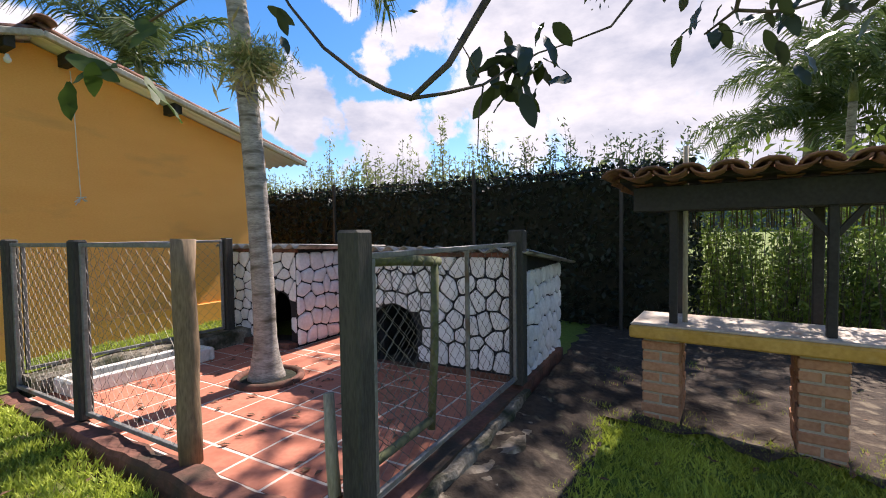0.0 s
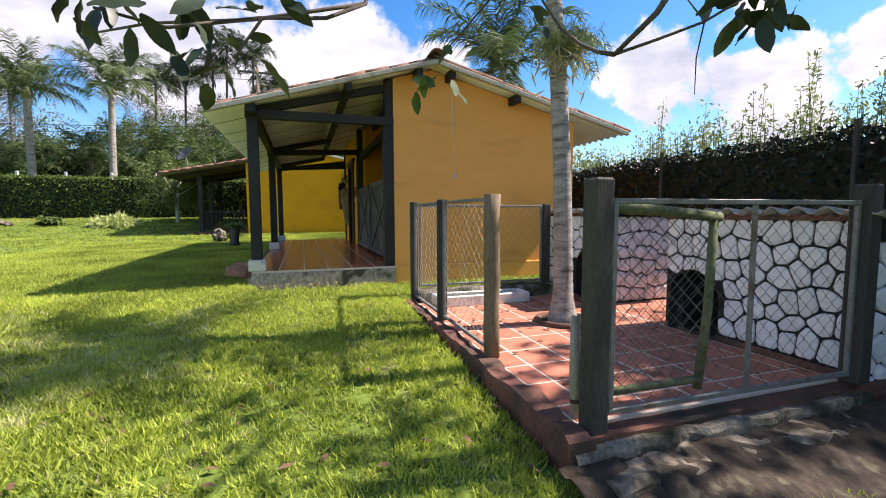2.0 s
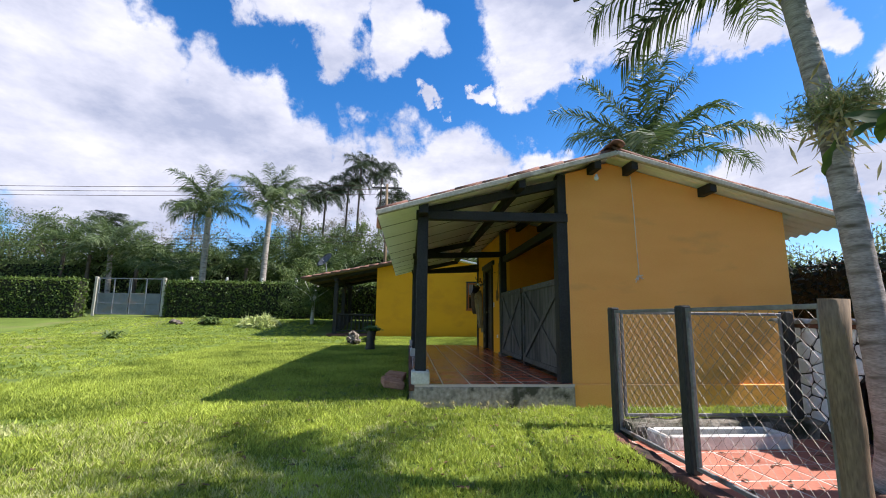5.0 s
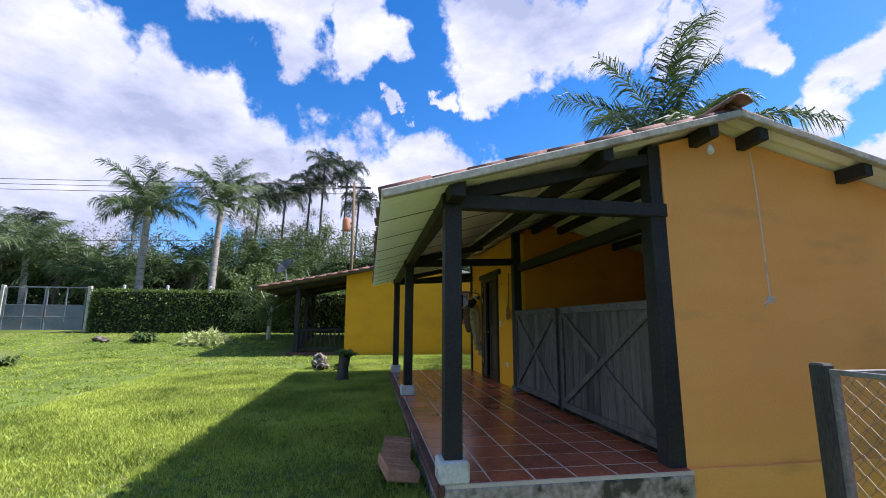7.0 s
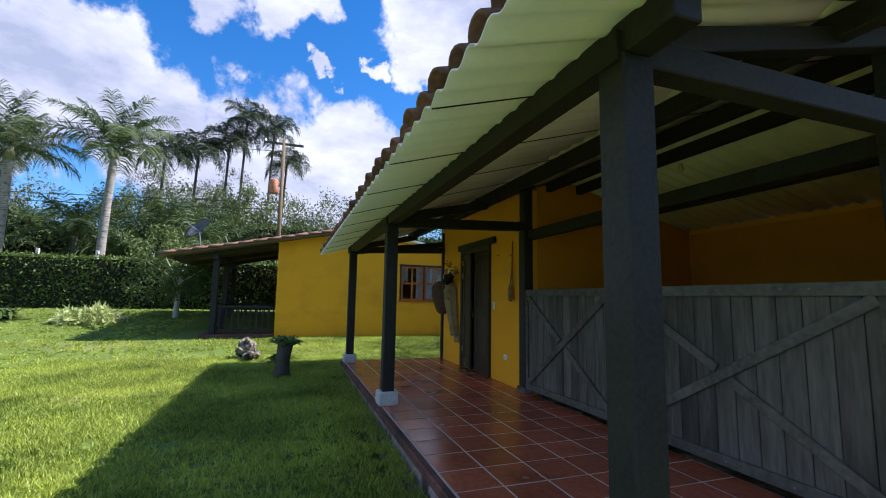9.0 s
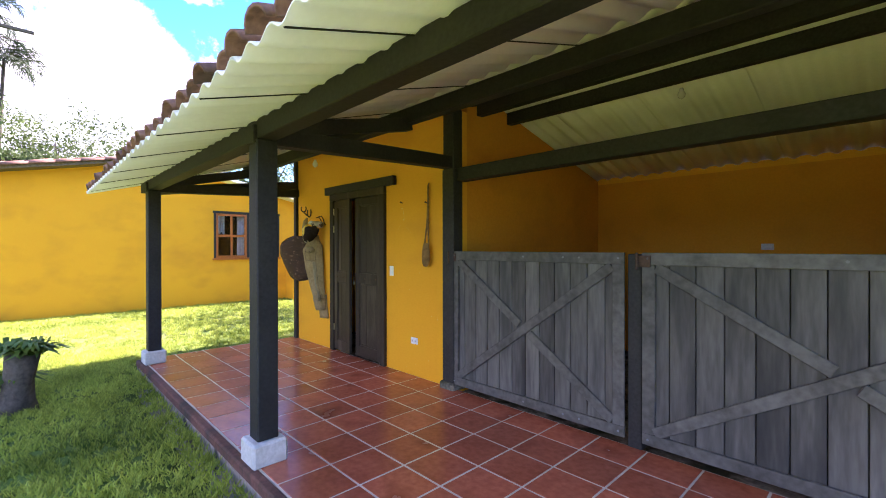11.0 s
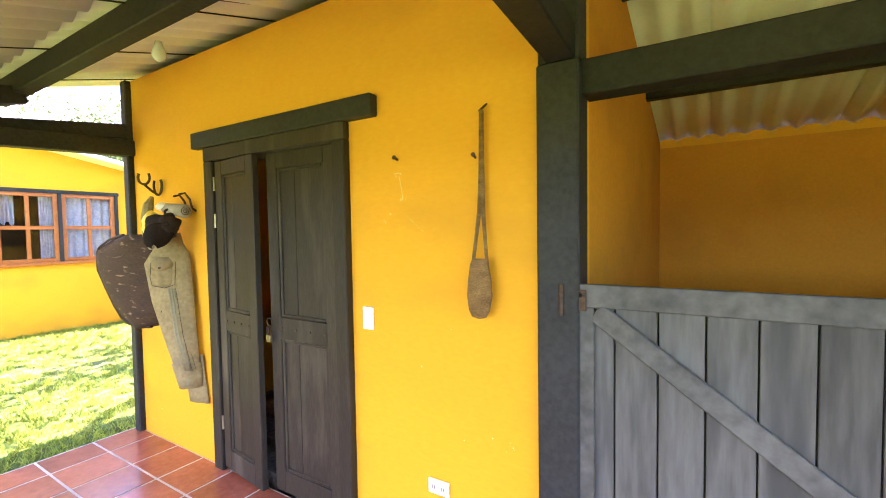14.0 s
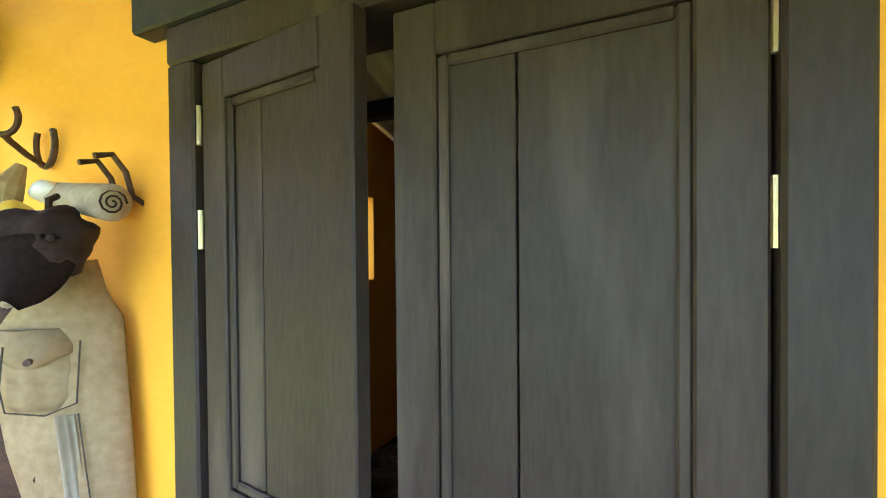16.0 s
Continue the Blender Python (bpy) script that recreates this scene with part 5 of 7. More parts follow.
M_postbrown = surface("brown_round_post", (0.12, 0.085, 0.05), (0.28, 0.20, 0.12), 40, 4, 0.85, 0.5, 0.006, stretch=(3, 3, 0.5), stain=(0.05, 0.042, 0.032), stain_scale=4)
fence_post(3.6, 0.0, -0.10, 1.13, 0.06, False, "round brown fence post by the pen opening", M_postbrown)
fence_post(1.28, 1.86, -0.05, 1.12, 0.05, True, "dark weathered fence post by the small kennel", M_post)
fence_post(4.74, 0.06, -0.30, 1.16, 0.056, True, "thick dark fence post at the pen corner", M_post)
fence_post(4.79, 2.0, -0.1, 1.16, 0.06, True, "dark fence post against the large kennel", M_post)


def chain_link(w, h, step, r):
    """Zigzag wires in the x, z plane, from (0, 0) to (w, h)."""
    verts = []
    cols = int(w / step)
    rows = int(h / (step * 0.9))
    dz = h / rows

    def seg(a, b):
        a, b = np.array(a), np.array(b)
        d = (b - a) / np.linalg.norm(b - a)
        s = np.array((-d[2], 0, d[0]))
        y = np.array((0, 1.0, 0))
        ring = [s * r, (-s * 0.5 + y * 0.87) * r, (-s * 0.5 - y * 0.87) * r]
        for k in range(3):
            p, q = ring[k], ring[(k + 1) % 3]
            verts.extend([a + p, b + p, b + q, a + q])
    for c in range(cols + 1):
        for k in range(rows):
            x = c * step
            sgn = 1 if (k + c) % 2 == 0 else -1
            xa, xb = (x - sgn * step / 2, x + sgn * step / 2)
            if xa < -1e-3 or xb < -1e-3 or xa > w or xb > w:
                continue
            seg((xa, 0.004 * sgn, k * dz), (xb, -0.004 * sgn, (k + 1) * dz))
    return np.array(verts)


def wire_panel(a, b, z0, z1, label, bars=(), wire=None):
    """A framed wire panel between two points on plan."""
    a, b = Vector((a[0], a[1], 0)), Vector((b[0], b[1], 0))
    w = (b - a).length
    m = Matrix.Translation((a.x, a.y, z0)) @ Matrix.Rotation(math.atan2(b.y - a.y, b.x - a.x), 4, "Z")
    p = thing("wire_panel", label, "wire fence", m, "kennel pen wire panels")
    h = z1 - z0
    part("rail", box(0, w, -0.014, 0.014, h - 0.028, h, 0.003), M_wireframe, p)
    part("rail", box(0, w, -0.014, 0.014, 0.0, 0.028, 0.003), M_wireframe, p)
    part("upright", box(0, 0.028, -0.013, 0.013, 0.028, h - 0.028, 0.003), M_wireframe, p)
    part("upright", box(w - 0.028, w, -0.013, 0.013, 0.028, h - 0.028, 0.003), M_wireframe, p)
    for x in bars:
        part("upright", box(x - 0.012, x + 0.012, -0.012, 0.012, 0.028, h - 0.028, 0.003), M_wireframe, p)
    me = raw_mesh("wire_mesh", chain_link(w - 0.05, h - 0.05, 0.056, 0.0015) + np.array((0.025, 0, 0.025)), 4, wire or M_wire)
    piece("wire_mesh", me, p)
    return p


M_wireframe = surface("old_steel_angle", (0.14, 0.14, 0.13), (0.26, 0.26, 0.24), 50, 5, 0.6, 0.3, 0.003, metal=0.3, stain=(0.12, 0.07, 0.04), stain_scale=6)
wire_panel((1.27, 0.0), (2.33, 0.0), -0.06, 1.11, "framed chain link wire fence panel")
wire_panel((2.43, 0.0), (3.54, 0.0), -0.06, 1.11, "framed chain link wire fence panel")
wire_panel((1.24, 0.06), (1.28, 1.80), 0.06, 1.10, "framed chain link wire fence panel beside the house")
wire_panel((4.76, 0.13), (4.79, 1.94), -0.05, 1.06, "rusty framed chain link fence panel", (0.95,), M_oldwire)

leaf = thing("pen_door", "open pen door of mossy poles and wire mesh", "gate", pose(4.62, 0.12, -0.1, 0, 0, 92))
M_mossy = surface("mossy_pole", (0.06, 0.075, 0.03), (0.16, 0.17, 0.09), 30, 5, 0.9, 0.6, 0.006)
part("hinge_pole", tube([(0.02, 0, 0.0), (0.02, 0, 1.12)], 0.022, 8), M_mossy, leaf, smooth=True)
part("top_pole", tube([(0.0, 0, 1.12), (0.45, 0.0, 1.10), (0.92, 0.0, 1.06)], 0.032, 10), M_mossy, leaf, smooth=True)
part("free_pole", tube([(0.88, 0, 1.08), (0.86, 0.0, 0.5), (0.80, 0.0, 0.02)], 0.026, 10), M_mossy, leaf, smooth=True)
part("low_pole", tube([(0.0, 0, 0.10), (0.82, 0.0, 0.08)], 0.024, 8), M_mossy, leaf, smooth=True)
piece("wire_mesh", raw_mesh("wire_mesh", chain_link(0.80, 0.95, 0.055, 0.0022) + np.array((0.03, 0, 0.12)), 4, M_oldwire), leaf)
stop = thing("stub_pole", "short pale pole standing by the pen opening", "pole", (4.60, 0.04, PEN_Z - 0.0))
part("shaft", tube([(0.02, 0, 0), (0.0, 0.0, 0.28), (-0.03, 0.02, 0.55)], [0.03, 0.028, 0.024], 10), M_pale, stop, smooth=True)
part("band", tube([(0.019, 0, 0.085), (0.016, 0, 0.105)], 0.033, 10), M_dark, stop)

# ---- barbecue shelter ----
bbq = thing("barbecue_counter", "brick barbecue counter with an ochre washed slab", "barbecue", pose(5.669, 2.271, -0.137, 0, 0, -5) @ Matrix.Scale(1.12, 4))
BG = -0.5
part("slab", box(-0.06, 1.75, -0.02, 0.55, 0.40, 0.485, 0.012), M_counter, bbq)
part("worktop", box(-0.055, 1.745, 0.0, 0.54, 0.485, 0.50, 0.006), M_slab, bbq, "worn pale top")
brick_me = mesh_of(box(-0.115, 0.115, -0.055, 0.055, -0.03, 0.03, 0.006), "brick")
brick_me.materials.append(M_brick)
for px in (0.13, 0.98):
    pil = part("pillar", box(px - 0.107, px + 0.107, 0.062, 0.466, BG, 0.40), M_mortar, bbq)
    for c in range(12):
        z = BG + 0.04 + c * 0.073
        if c % 2:
            for dy in (0.105, 0.21 + 0.055, 0.425):
                piece("brick", brick_me, pil, Matrix.Translation((px, dy, z)) @ Matrix.Diagonal((1.04, 0.95, 1, 1)))
        else:
            for dx in (-0.06, 0.06):
                for dy in (0.16, 0.37):
                    piece("brick", brick_me, pil, Matrix.Translation((px + dx, dy, z)) @ Matrix.Rotation(math.pi / 2, 4, "Z") @ Matrix.Diagonal((0.88, 1.0, 1, 1)))
shelter = thing("barbecue_roof", "small clay tiled roof on dark posts over the barbecue", "shelter roof", pose(5.669, 2.271, -0.137, 0, 0, -5) @ Matrix.Scale(1.12, 4))
for px in (0.20, 1.02):
    part("post", box(px - 0.025, px + 0.025, 0.10, 0.15, 0.50, 1.36, 0.006), M_beam, shelter)
    for s in (-1, 1) if px > 0.5 else ():
        part("brace", beam((px, 0.13, 1.08), (px + s * 0.18, 0.13, 1.32), 0.035, 0.035, 0.004), M_beam, shelter)
    part("post", box(px - 0.03, px + 0.03, 0.62, 0.68, BG, 1.28, 0.006), M_beam, shelter)
part("front_beam", box(-0.05, 2.2, 0.08, 0.18, 1.27, 1.44, 0.006), M_beam, shelter)
part("back_beam", box(-0.05, 2.2, 0.60, 0.70, 1.28, 1.40, 0.006), M_beam, shelter)
part("deck", box(-0.12, 2.3, -0.02, 0.74, 0.0, 0.03, m=Matrix.Translation((0, 0, 1.47)) @ Matrix.Rotation(-0.06, 4, "X")), M_beam, shelter)
for c in range(12):
    for r in range(3):
        m = Matrix.Translation((-0.1 + c * 0.205, -0.22 + r * 0.29, 1.490 - 0.022 * r)) @ Matrix.Rotation(-0.03, 4, "X") @ Matrix.Rotation(random.uniform(-0.05, 0.05), 4, "Z") @ Matrix.Diagonal((1.1, 1, 0.9, 1))
        piece("roof_tile", tile_me, shelter, m)
        flip = Matrix.Translation((0.0025 + c * 0.205, -0.20 + r * 0.29, 1.515 - 0.022 * r)) @ Matrix.Rotation(-0.03, 4, "X") @ Matrix.Rotation(math.pi, 4, "Y") @ Matrix.Diagonal((1.1, 1, 0.7, 1))
        piece("channel_tile", tile_me, shelter, flip)
pole = thing("steel_pole", "slim pale steel pole standing on the counter", "pole", (5.983, 2.472, 0.423))
part("shaft", tube([(0, 0, 0), (0.0, 0, 1.36)], 0.018, 8), M_pale, pole, smooth=True)

M_fleck = surface("chipped_paint", (0.76, 0.58, 0.20), (0.82, 0.70, 0.38), 60, 8, 0.9, 0.0, 0.001)
M_stitch = surface("dark_stitching", (0.05, 0.04, 0.025), (0.10, 0.08, 0.05), 90, 8, 0.9, 0.1, 0.001)
M_stripe = surface("worn_pale_suede", (0.28, 0.225, 0.115), (0.36, 0.295, 0.165), 60, 6, 0.9, 0.3, 0.003)
M_cream = surface("pale_canvas", (0.30, 0.25, 0.155), (0.44, 0.38, 0.26), 60, 6, 0.9, 0.3, 0.003)
# ---- hung riding gear ----
def shifted(ob, dx, dy):
    ob.location = (dx, dy, 0.0)
    return ob


hide = thing("leather_chap", "brown scuffed leather chap hanging from the horseshoe hook", "chap", (0, 0, 0))
rows = [(1.79, (-7.22, -0.20), (-7.02, -0.17)), (1.75, (-7.45, -0.20), (-6.94, -0.17)), (1.69, (-7.66, -0.20), (-6.90, -0.17)), (1.64, (-7.74, -0.20), (-6.89, -0.17)), (1.52, (-7.74, -0.20), (-6.88, -0.16)),
        (1.38, (-7.60, -0.20), (-6.86, -0.16)), (1.26, (-7.46, -0.20), (-6.85, -0.16)), (1.18, (-7.35, -0.20), (-6.85, -0.16)), (1.15, (-7.24, -0.19), (-6.95, -0.16)), (1.135, (-7.14, -0.19), (-7.02, -0.17))]
part("hide", hung_sheet(rows, 0.018, 0.05, 1.0), M_leather, hide, smooth=True)
part("rim", tube([(-7.22, -0.235, 1.79), (-7.45, -0.235, 1.755), (-7.66, -0.225, 1.695), (-7.745, -0.21, 1.64), (-7.745, -0.21, 1.52), (-7.60, -0.215, 1.38), (-7.46, -0.22, 1.26), (-7.35, -0.22, 1.18), (-7.24, -0.22, 1.148), (-7.08, -0.22, 1.135), (-6.95, -0.20, 1.15)], 0.009, 6), M_leather, hide, "stitched leather edge")
part("strap", tube([(-7.0, -0.14, 2.05), (-6.99, -0.17, 1.99), (-6.98, -0.19, 1.90), (-7.0, -0.19, 1.77)], [0.014, 0.034, 0.036, 0.02], 10), M_canvas, hide, "worn suede strap")
chaps = thing("riding_chaps", "beige suede riding chaps with a flap pocket hanging on the wall", "chaps", (0, 0, 0))
rows = [(1.80, (-6.86, -0.17), (-6.83, -0.05)), (1.72, (-6.84, -0.20), (-6.81, -0.04)), (1.65, (-6.90, -0.215), (-6.745, -0.03)), (1.59, (-6.962, -0.22), (-6.735, -0.03)), (1.33, (-6.922, -0.20), (-6.708, -0.03)),
        (1.05, (-6.852, -0.16), (-6.681, -0.03)), (0.88, (-6.79, -0.14), (-6.668, -0.03)), (0.775, (-6.757, -0.13), (-6.662, -0.03)), (0.74, (-6.745, -0.125), (-6.665, -0.035))]
leg = part("front_leg", hung_sheet(rows, 0.014, 0.03, 4.0), M_canvas, chaps, smooth=True)
rows = [(0.95, (-6.80, -0.05), (-6.655, -0.012)), (0.80, (-6.80, -0.05), (-6.641, -0.012)), (0.70, (-6.785, -0.05), (-6.625, -0.010)), (0.615, (-6.77, -0.05), (-6.608, -0.010))]
part("back_leg", hung_sheet(rows, 0.012, 0.012, 7.0), M_canvas, chaps, smooth=True)
rows = [(1.60, (-6.885, -0.240), (-6.805, -0.140)), (1.53, (-6.892, -0.245), (-6.80, -0.135)), (1.46, (-6.888, -0.240), (-6.80, -0.135)), (1.435, (-6.872, -0.222), (-6.815, -0.15))]
shifted(part("pocket", hung_sheet(rows, 0.022, 0.02, 9.0), M_canvas, leg, "flap pocket", True), -0.005, 0.028)
shifted(part("pocket_flap", hung_sheet([(1.635, (-6.885, -0.252), (-6.795, -0.140)), (1.57, (-6.892, -0.262), (-6.79, -0.146)), (1.545, (-6.865, -0.235), (-6.815, -0.18))], 0.012, 0.035, 12.0), M_canvas, leg, smooth=True), -0.005, 0.028)
shifted(part("snap", tube([(-6.79, -0.235, 1.565), (-6.78, -0.243, 1.565)], 0.008, 8), M_dark, leg, "dark metal snap"), -0.005, 0.028)
shifted(part("pocket_piping", tube([(-6.845, -0.262, 1.60), (-6.852, -0.268, 1.50), (-6.842, -0.262, 1.445), (-6.80, -0.205, 1.425), (-6.765, -0.155, 1.445), (-6.76, -0.147, 1.60)], 0.0022, 5), M_stitch, leg, "stitched pocket edge"), -0.005, 0.028)
shifted(part("stripe", hung_sheet([(1.42, (-6.820, -0.141), (-6.794, -0.109)), (1.1, (-6.777, -0.127), (-6.751, -0.097)), (0.86, (-6.711, -0.103), (-6.687, -0.079))], 0.002, 0.003, 15.0), M_stripe, leg, "pale worn stripe", True), 0.020, -0.020)
shifted(part("seam", tube([(-6.784, -0.107, 1.42), (-6.738, -0.095, 1.1), (-6.676, -0.076, 0.86)], 0.0018, 5), M_stitch, leg, "dark seam"), 0.020, -0.020)
shifted(part("seam", tube([(-6.76, -0.072, 1.22), (-6.735, -0.068, 1.05), (-6.672, -0.052, 0.86)], 0.0018, 5), M_stitch, leg, "dark seam"), 0.020, -0.020)
part("cuff", hung_sheet([(0.90, (-6.800, -0.150), (-6.664, -0.022)), (0.80, (-6.770, -0.140), (-6.658, -0.022)), (0.735, (-6.750, -0.130), (-6.658, -0.028))], 0.016, 0.033, 4.0), M_canvas, leg, smooth=True)
cap = thing("cap", "dark brown cloth cap hanging over the chaps", "cap", pose(-6.755, -0.205, 1.825, 0, 0, 58) @ Matrix.Scale(0.86, 4))
bm = ball((0.02, 0, 0.03), 0.108, (1.05, 0.85, 0.95), seg=30)
for v in bm.verts:
    d = v.co - Vector((0.02, 0, 0.03))
    crease = 0.012 * math.sin(v.co.x * 55 + 1.5 * math.sin(v.co.z * 40))
    v.co += d.normalized() * (0.024 * noise.noise(v.co * 12) + 0.009 * noise.noise(v.co * 30) + crease * max(0.0, min(1.0, (v.co.z + 0.02) / 0.08)))
    if v.co.z > 0.08:
        v.co.z -= (v.co.z - 0.08) * 0.35
part("crown", bm, M_cap, cap, smooth=True)
bm = bmesh.new()
grid = []
for j in range(11):
    t = j / 10
    line = []
    for k in range(17):
        u = -1 + k / 8
        w = 0.100 * math.sqrt(max(0.015, 1 - max(0.0, (t - 0.25) / 0.76) ** 2.4))
        line.append(bm.verts.new((0.004 - 0.045 * t + w * u, -0.085 + 0.045 * u * u - 0.035 * t + 0.012 * t * t, 0.045 - 0.03 * u * u - 0.165 * t)))
    grid.append(line)
for r0, r1 in zip(grid, grid[1:]):
    for k in range(16):
        bm.faces.new((r0[k], r0[k + 1], r1[k + 1], r1[k]))
bmesh.ops.solidify(bm, geom=bm.faces[:], thickness=0.006)
part("peak", bm, M_cap, cap, smooth=True)
part("strap", tube([(0.03, -0.02, 0.10), (0.03, -0.012, 0.135), (0.042, 0.02, 0.15)], 0.009, 6), M_cap, cap)
part("button", ball((0.045, -0.085, 0.035), 0.010, (1, 0.5, 1), seg=8), M_cap, cap)
roll = thing("rolled_cloth", "rolled pale canvas lying over the small hook", "cloth roll", (-6.79, -0.085, 1.945))
part("roll", tube([(-0.12, -0.01, 0.025), (0.0, 0.0, 0.010), (0.11, 0.0, -0.004)], [0.036, 0.042, 0.047], 16), M_cream, roll, smooth=True)
spiral = [(0.1115, 0.034 * (1 - k / 26) * math.cos(k * 0.62), -0.004 + 0.034 * (1 - k / 26) * math.sin(k * 0.62)) for k in range(24)]
part("fold", tube(spiral, 0.0028, 5), M_cap, roll, "dark rolled lining")
bm = ball((-0.14, -0.02, 0.035), 0.045, (1.5, 1.0, 0.7), seg=16)
for v in bm.verts:
    v.co += (v.co - Vector((-0.14, -0.02, 0.035))).normalized() * 0.016 * noise.noise(v.co * 24)
part("crumpled_bag", bm, M_white, roll, "crumpled white plastic bag", True)
bm = ball((-0.13, -0.10, -0.09), 0.075, (0.55, 0.8, 1.3), seg=16)
for v in bm.verts:
    v.co += Vector((1, 1, 0.5)) * 0.012 * noise.noise(v.co * 22)
part("wrapper", bm, M_ywrap, roll, "yellow plastic wrapper", True)
bm = ball((-0.12, -0.11, -0.20), 0.06, (0.5, 0.8, 1.0), seg=14)
for v in bm.verts:
    v.co += Vector((1, 1, 0.5)) * 0.012 * noise.noise(v.co * 20)
part("cloth_end", bm, M_cream, roll, "pale crumpled cloth end", True)

# pale flecks where the yellow paint has chipped
flecks = []
rf = random.Random(5)
for cx, cz, n, sx, sz in ((-4.93, 2.06, 4, 0.02, 0.01), (-4.92, 1.94, 6, 0.03, 0.01), (-5.01, 1.79, 6, 0.03, 0.05), (-4.42, 0.86, 7, 0.05, 0.02), (-5.0, 0.95, 6, 0.3, 0.25), (-7.2, 0.33, 10, 0.35, 0.06), (-4.55, 0.30, 8, 0.25, 0.05)):
    for k in range(n):
        x, z, s = cx + rf.gauss(0, sx), cz + rf.gauss(0, sz), rf.uniform(0.0012, 0.0042)
        if -5.2 < x < -4.32 or x < -6.7:
            flecks += [(x - s, -0.0025, z), (x, -0.0025, z - s * rf.uniform(0.4, 1.6)), (x + s, -0.0025, z + s * 0.3), (x, -0.0025, z + s * rf.uniform(0.4, 1.6))]
for x0, z0, x1, z1, n in ((-4.935, 2.045, -4.913, 1.94, 14), (-4.965, 2.06, -4.93, 2.064, 6), (-4.89, 1.855, -4.78, 1.765, 7)):
    for k in range(n):
        t, s = (k + rf.uniform(-0.3, 0.3)) / n, rf.uniform(0.0015, 0.004)
        x, z = x0 + (x1 - x0) * t, z0 + (z1 - z0) * t
        flecks += [(x - s, -0.0025, z + s * 0.4), (x, -0.0025, z - s * 0.9), (x + s, -0.0025, z - s * 0.4), (x, -0.0025, z + s * 0.9)]
tagged(new("paint_chips", raw_mesh("paint_chips", flecks, 4, M_fleck)), "pale chipped flecks in the yellow wall paint", "paint chips", "", "stuff")


# ---- palms ----
def frond_mesh(length, rise, fall, leaflets, leaf_len, material, seed, plume=0.5):
    """A feather frond along +x: its midrib bends from rise to fall degrees, leaflets on both sides."""
    r = np.random.default_rng(seed)
    n = 14
    pts = [np.zeros(3)]
    for i in range(n):
        a = radians(rise + (fall - rise) * (i / n) ** 1.2)
        pts.append(pts[-1] + np.array((math.cos(a), 0.03 * math.sin(i + seed), math.sin(a))) * length / n)
    pts = np.array(pts)
    quads = []
    for i in range(n):
        d = pts[i + 1] - pts[i]
        side = np.array((0, 1, 0)) * 0.016 * (1 - i / n * 0.8)
        up = np.array((0, 0, 0.02 * (1 - i / n * 0.8)))
        quads += [pts[i] - side, pts[i + 1] - side * 0.9, pts[i + 1] + up, pts[i] + up, pts[i] + up, pts[i + 1] + up, pts[i + 1] + side * 0.9, pts[i] + side]
    for k in range(leaflets):
        t = 0.12 + 0.88 * k / (leaflets - 1)
        q = t * n
        i = min(int(q), n - 1)
        p = pts[i] + (pts[i + 1] - pts[i]) * (q - i)
        d = (pts[i + 1] - pts[i]) / np.linalg.norm(pts[i + 1] - pts[i])
        for s in (-1, 1):
            ln = leaf_len * (0.45 + 0.75 * math.sin(math.pi * (0.12 + 0.80 * t))) * r.uniform(0.8, 1.15)
            out = d * 0.55 + np.array((0, s, 0)) * 0.9 + np.array((0, 0, 1)) * r.uniform(-plume, plume)
            out /= np.linalg.norm(out)
            mid = p + out * ln * 0.5
            tip = p + out * ln * 0.92 - np.array((0, 0, 1)) * ln * r.uniform(0.2, 0.5)
            w = np.cross(out, r.normal(size=3))
            w = w / np.linalg.norm(w) * ln * 0.028
            quads += [p - w * 0.6, p + w * 0.6, mid + w, mid - w, mid - w, mid + w, tip + w * 0.15, tip - w * 0.15]
    return raw_mesh("frond", np.array(quads), 4, material)


FRONDS = {}


def frond_set(key, length, leaflets, leaf_len, material):
    if key not in FRONDS:
        FRONDS[key] = [frond_mesh(length * s, a, b, leaflets, leaf_len, material, 3 + k) for k, (s, a, b) in enumerate(((0.95, 78, 25), (1.05, 62, -5), (1.0, 42, -35), (0.95, 18, -60)))]
    return FRONDS[key]


def palm(name, x, y, z0, height, r, fronds, count, label, lean=(0, 0), shaft=True, bark=None, flare=1.5, stem_steps=30):
    p = thing(name, label, "palm tree", (x, y, z0), "palm trees")
    pts, rad = [], []
    for k in range(stem_steps + 1):
        t = k / stem_steps
        pts.append((lean[0] * t * t, lean[1] * t * t, height * t))
        rad.append(r * (1 + (flare - 1) * max(0, 1 - t * height / 0.45) ** 2) * (1 - 0.18 * t) * (1.0 + 0.03 * (k % 2)))
    part("trunk", tube(pts, rad, 14), bark or M_trunk, p, smooth=True)
    top = Vector(pts[-1])
    if shaft:
        part("crownshaft", tube([top, top + Vector((0, 0, 0.25)), top + Vector((0, 0, 0.6))], [r * 0.95, r * 0.85, r * 0.4], 10), M_shaft, p, smooth=True)
    rr = random.Random(int(x * 31 + y * 17))
    for k in range(count):
        m = Matrix.Translation(top + Vector((0, 0, 0.35 if shaft else 0.05))) @ Matrix.Rotation(k * 2.39996 + rr.uniform(-0.3, 0.3), 4, "Z") @ Matrix.Rotation(rr.uniform(-0.18, 0.18), 4, "Y") @ Matrix.Rotation(rr.uniform(-0.3, 0.3), 4, "X") @ Matrix.Scale(rr.uniform(0.85, 1.12), 4)
        piece("frond", fronds[min(3, k * 4 // count)], p, m)
    return p


M_shaft = surface("green_crownshaft", (0.16, 0.17, 0.07), (0.30, 0.29, 0.14), 20, 3, 0.6, 0.2, 0.004)
near_fronds = frond_set("near", 2.3, 90, 0.5, M_frond)
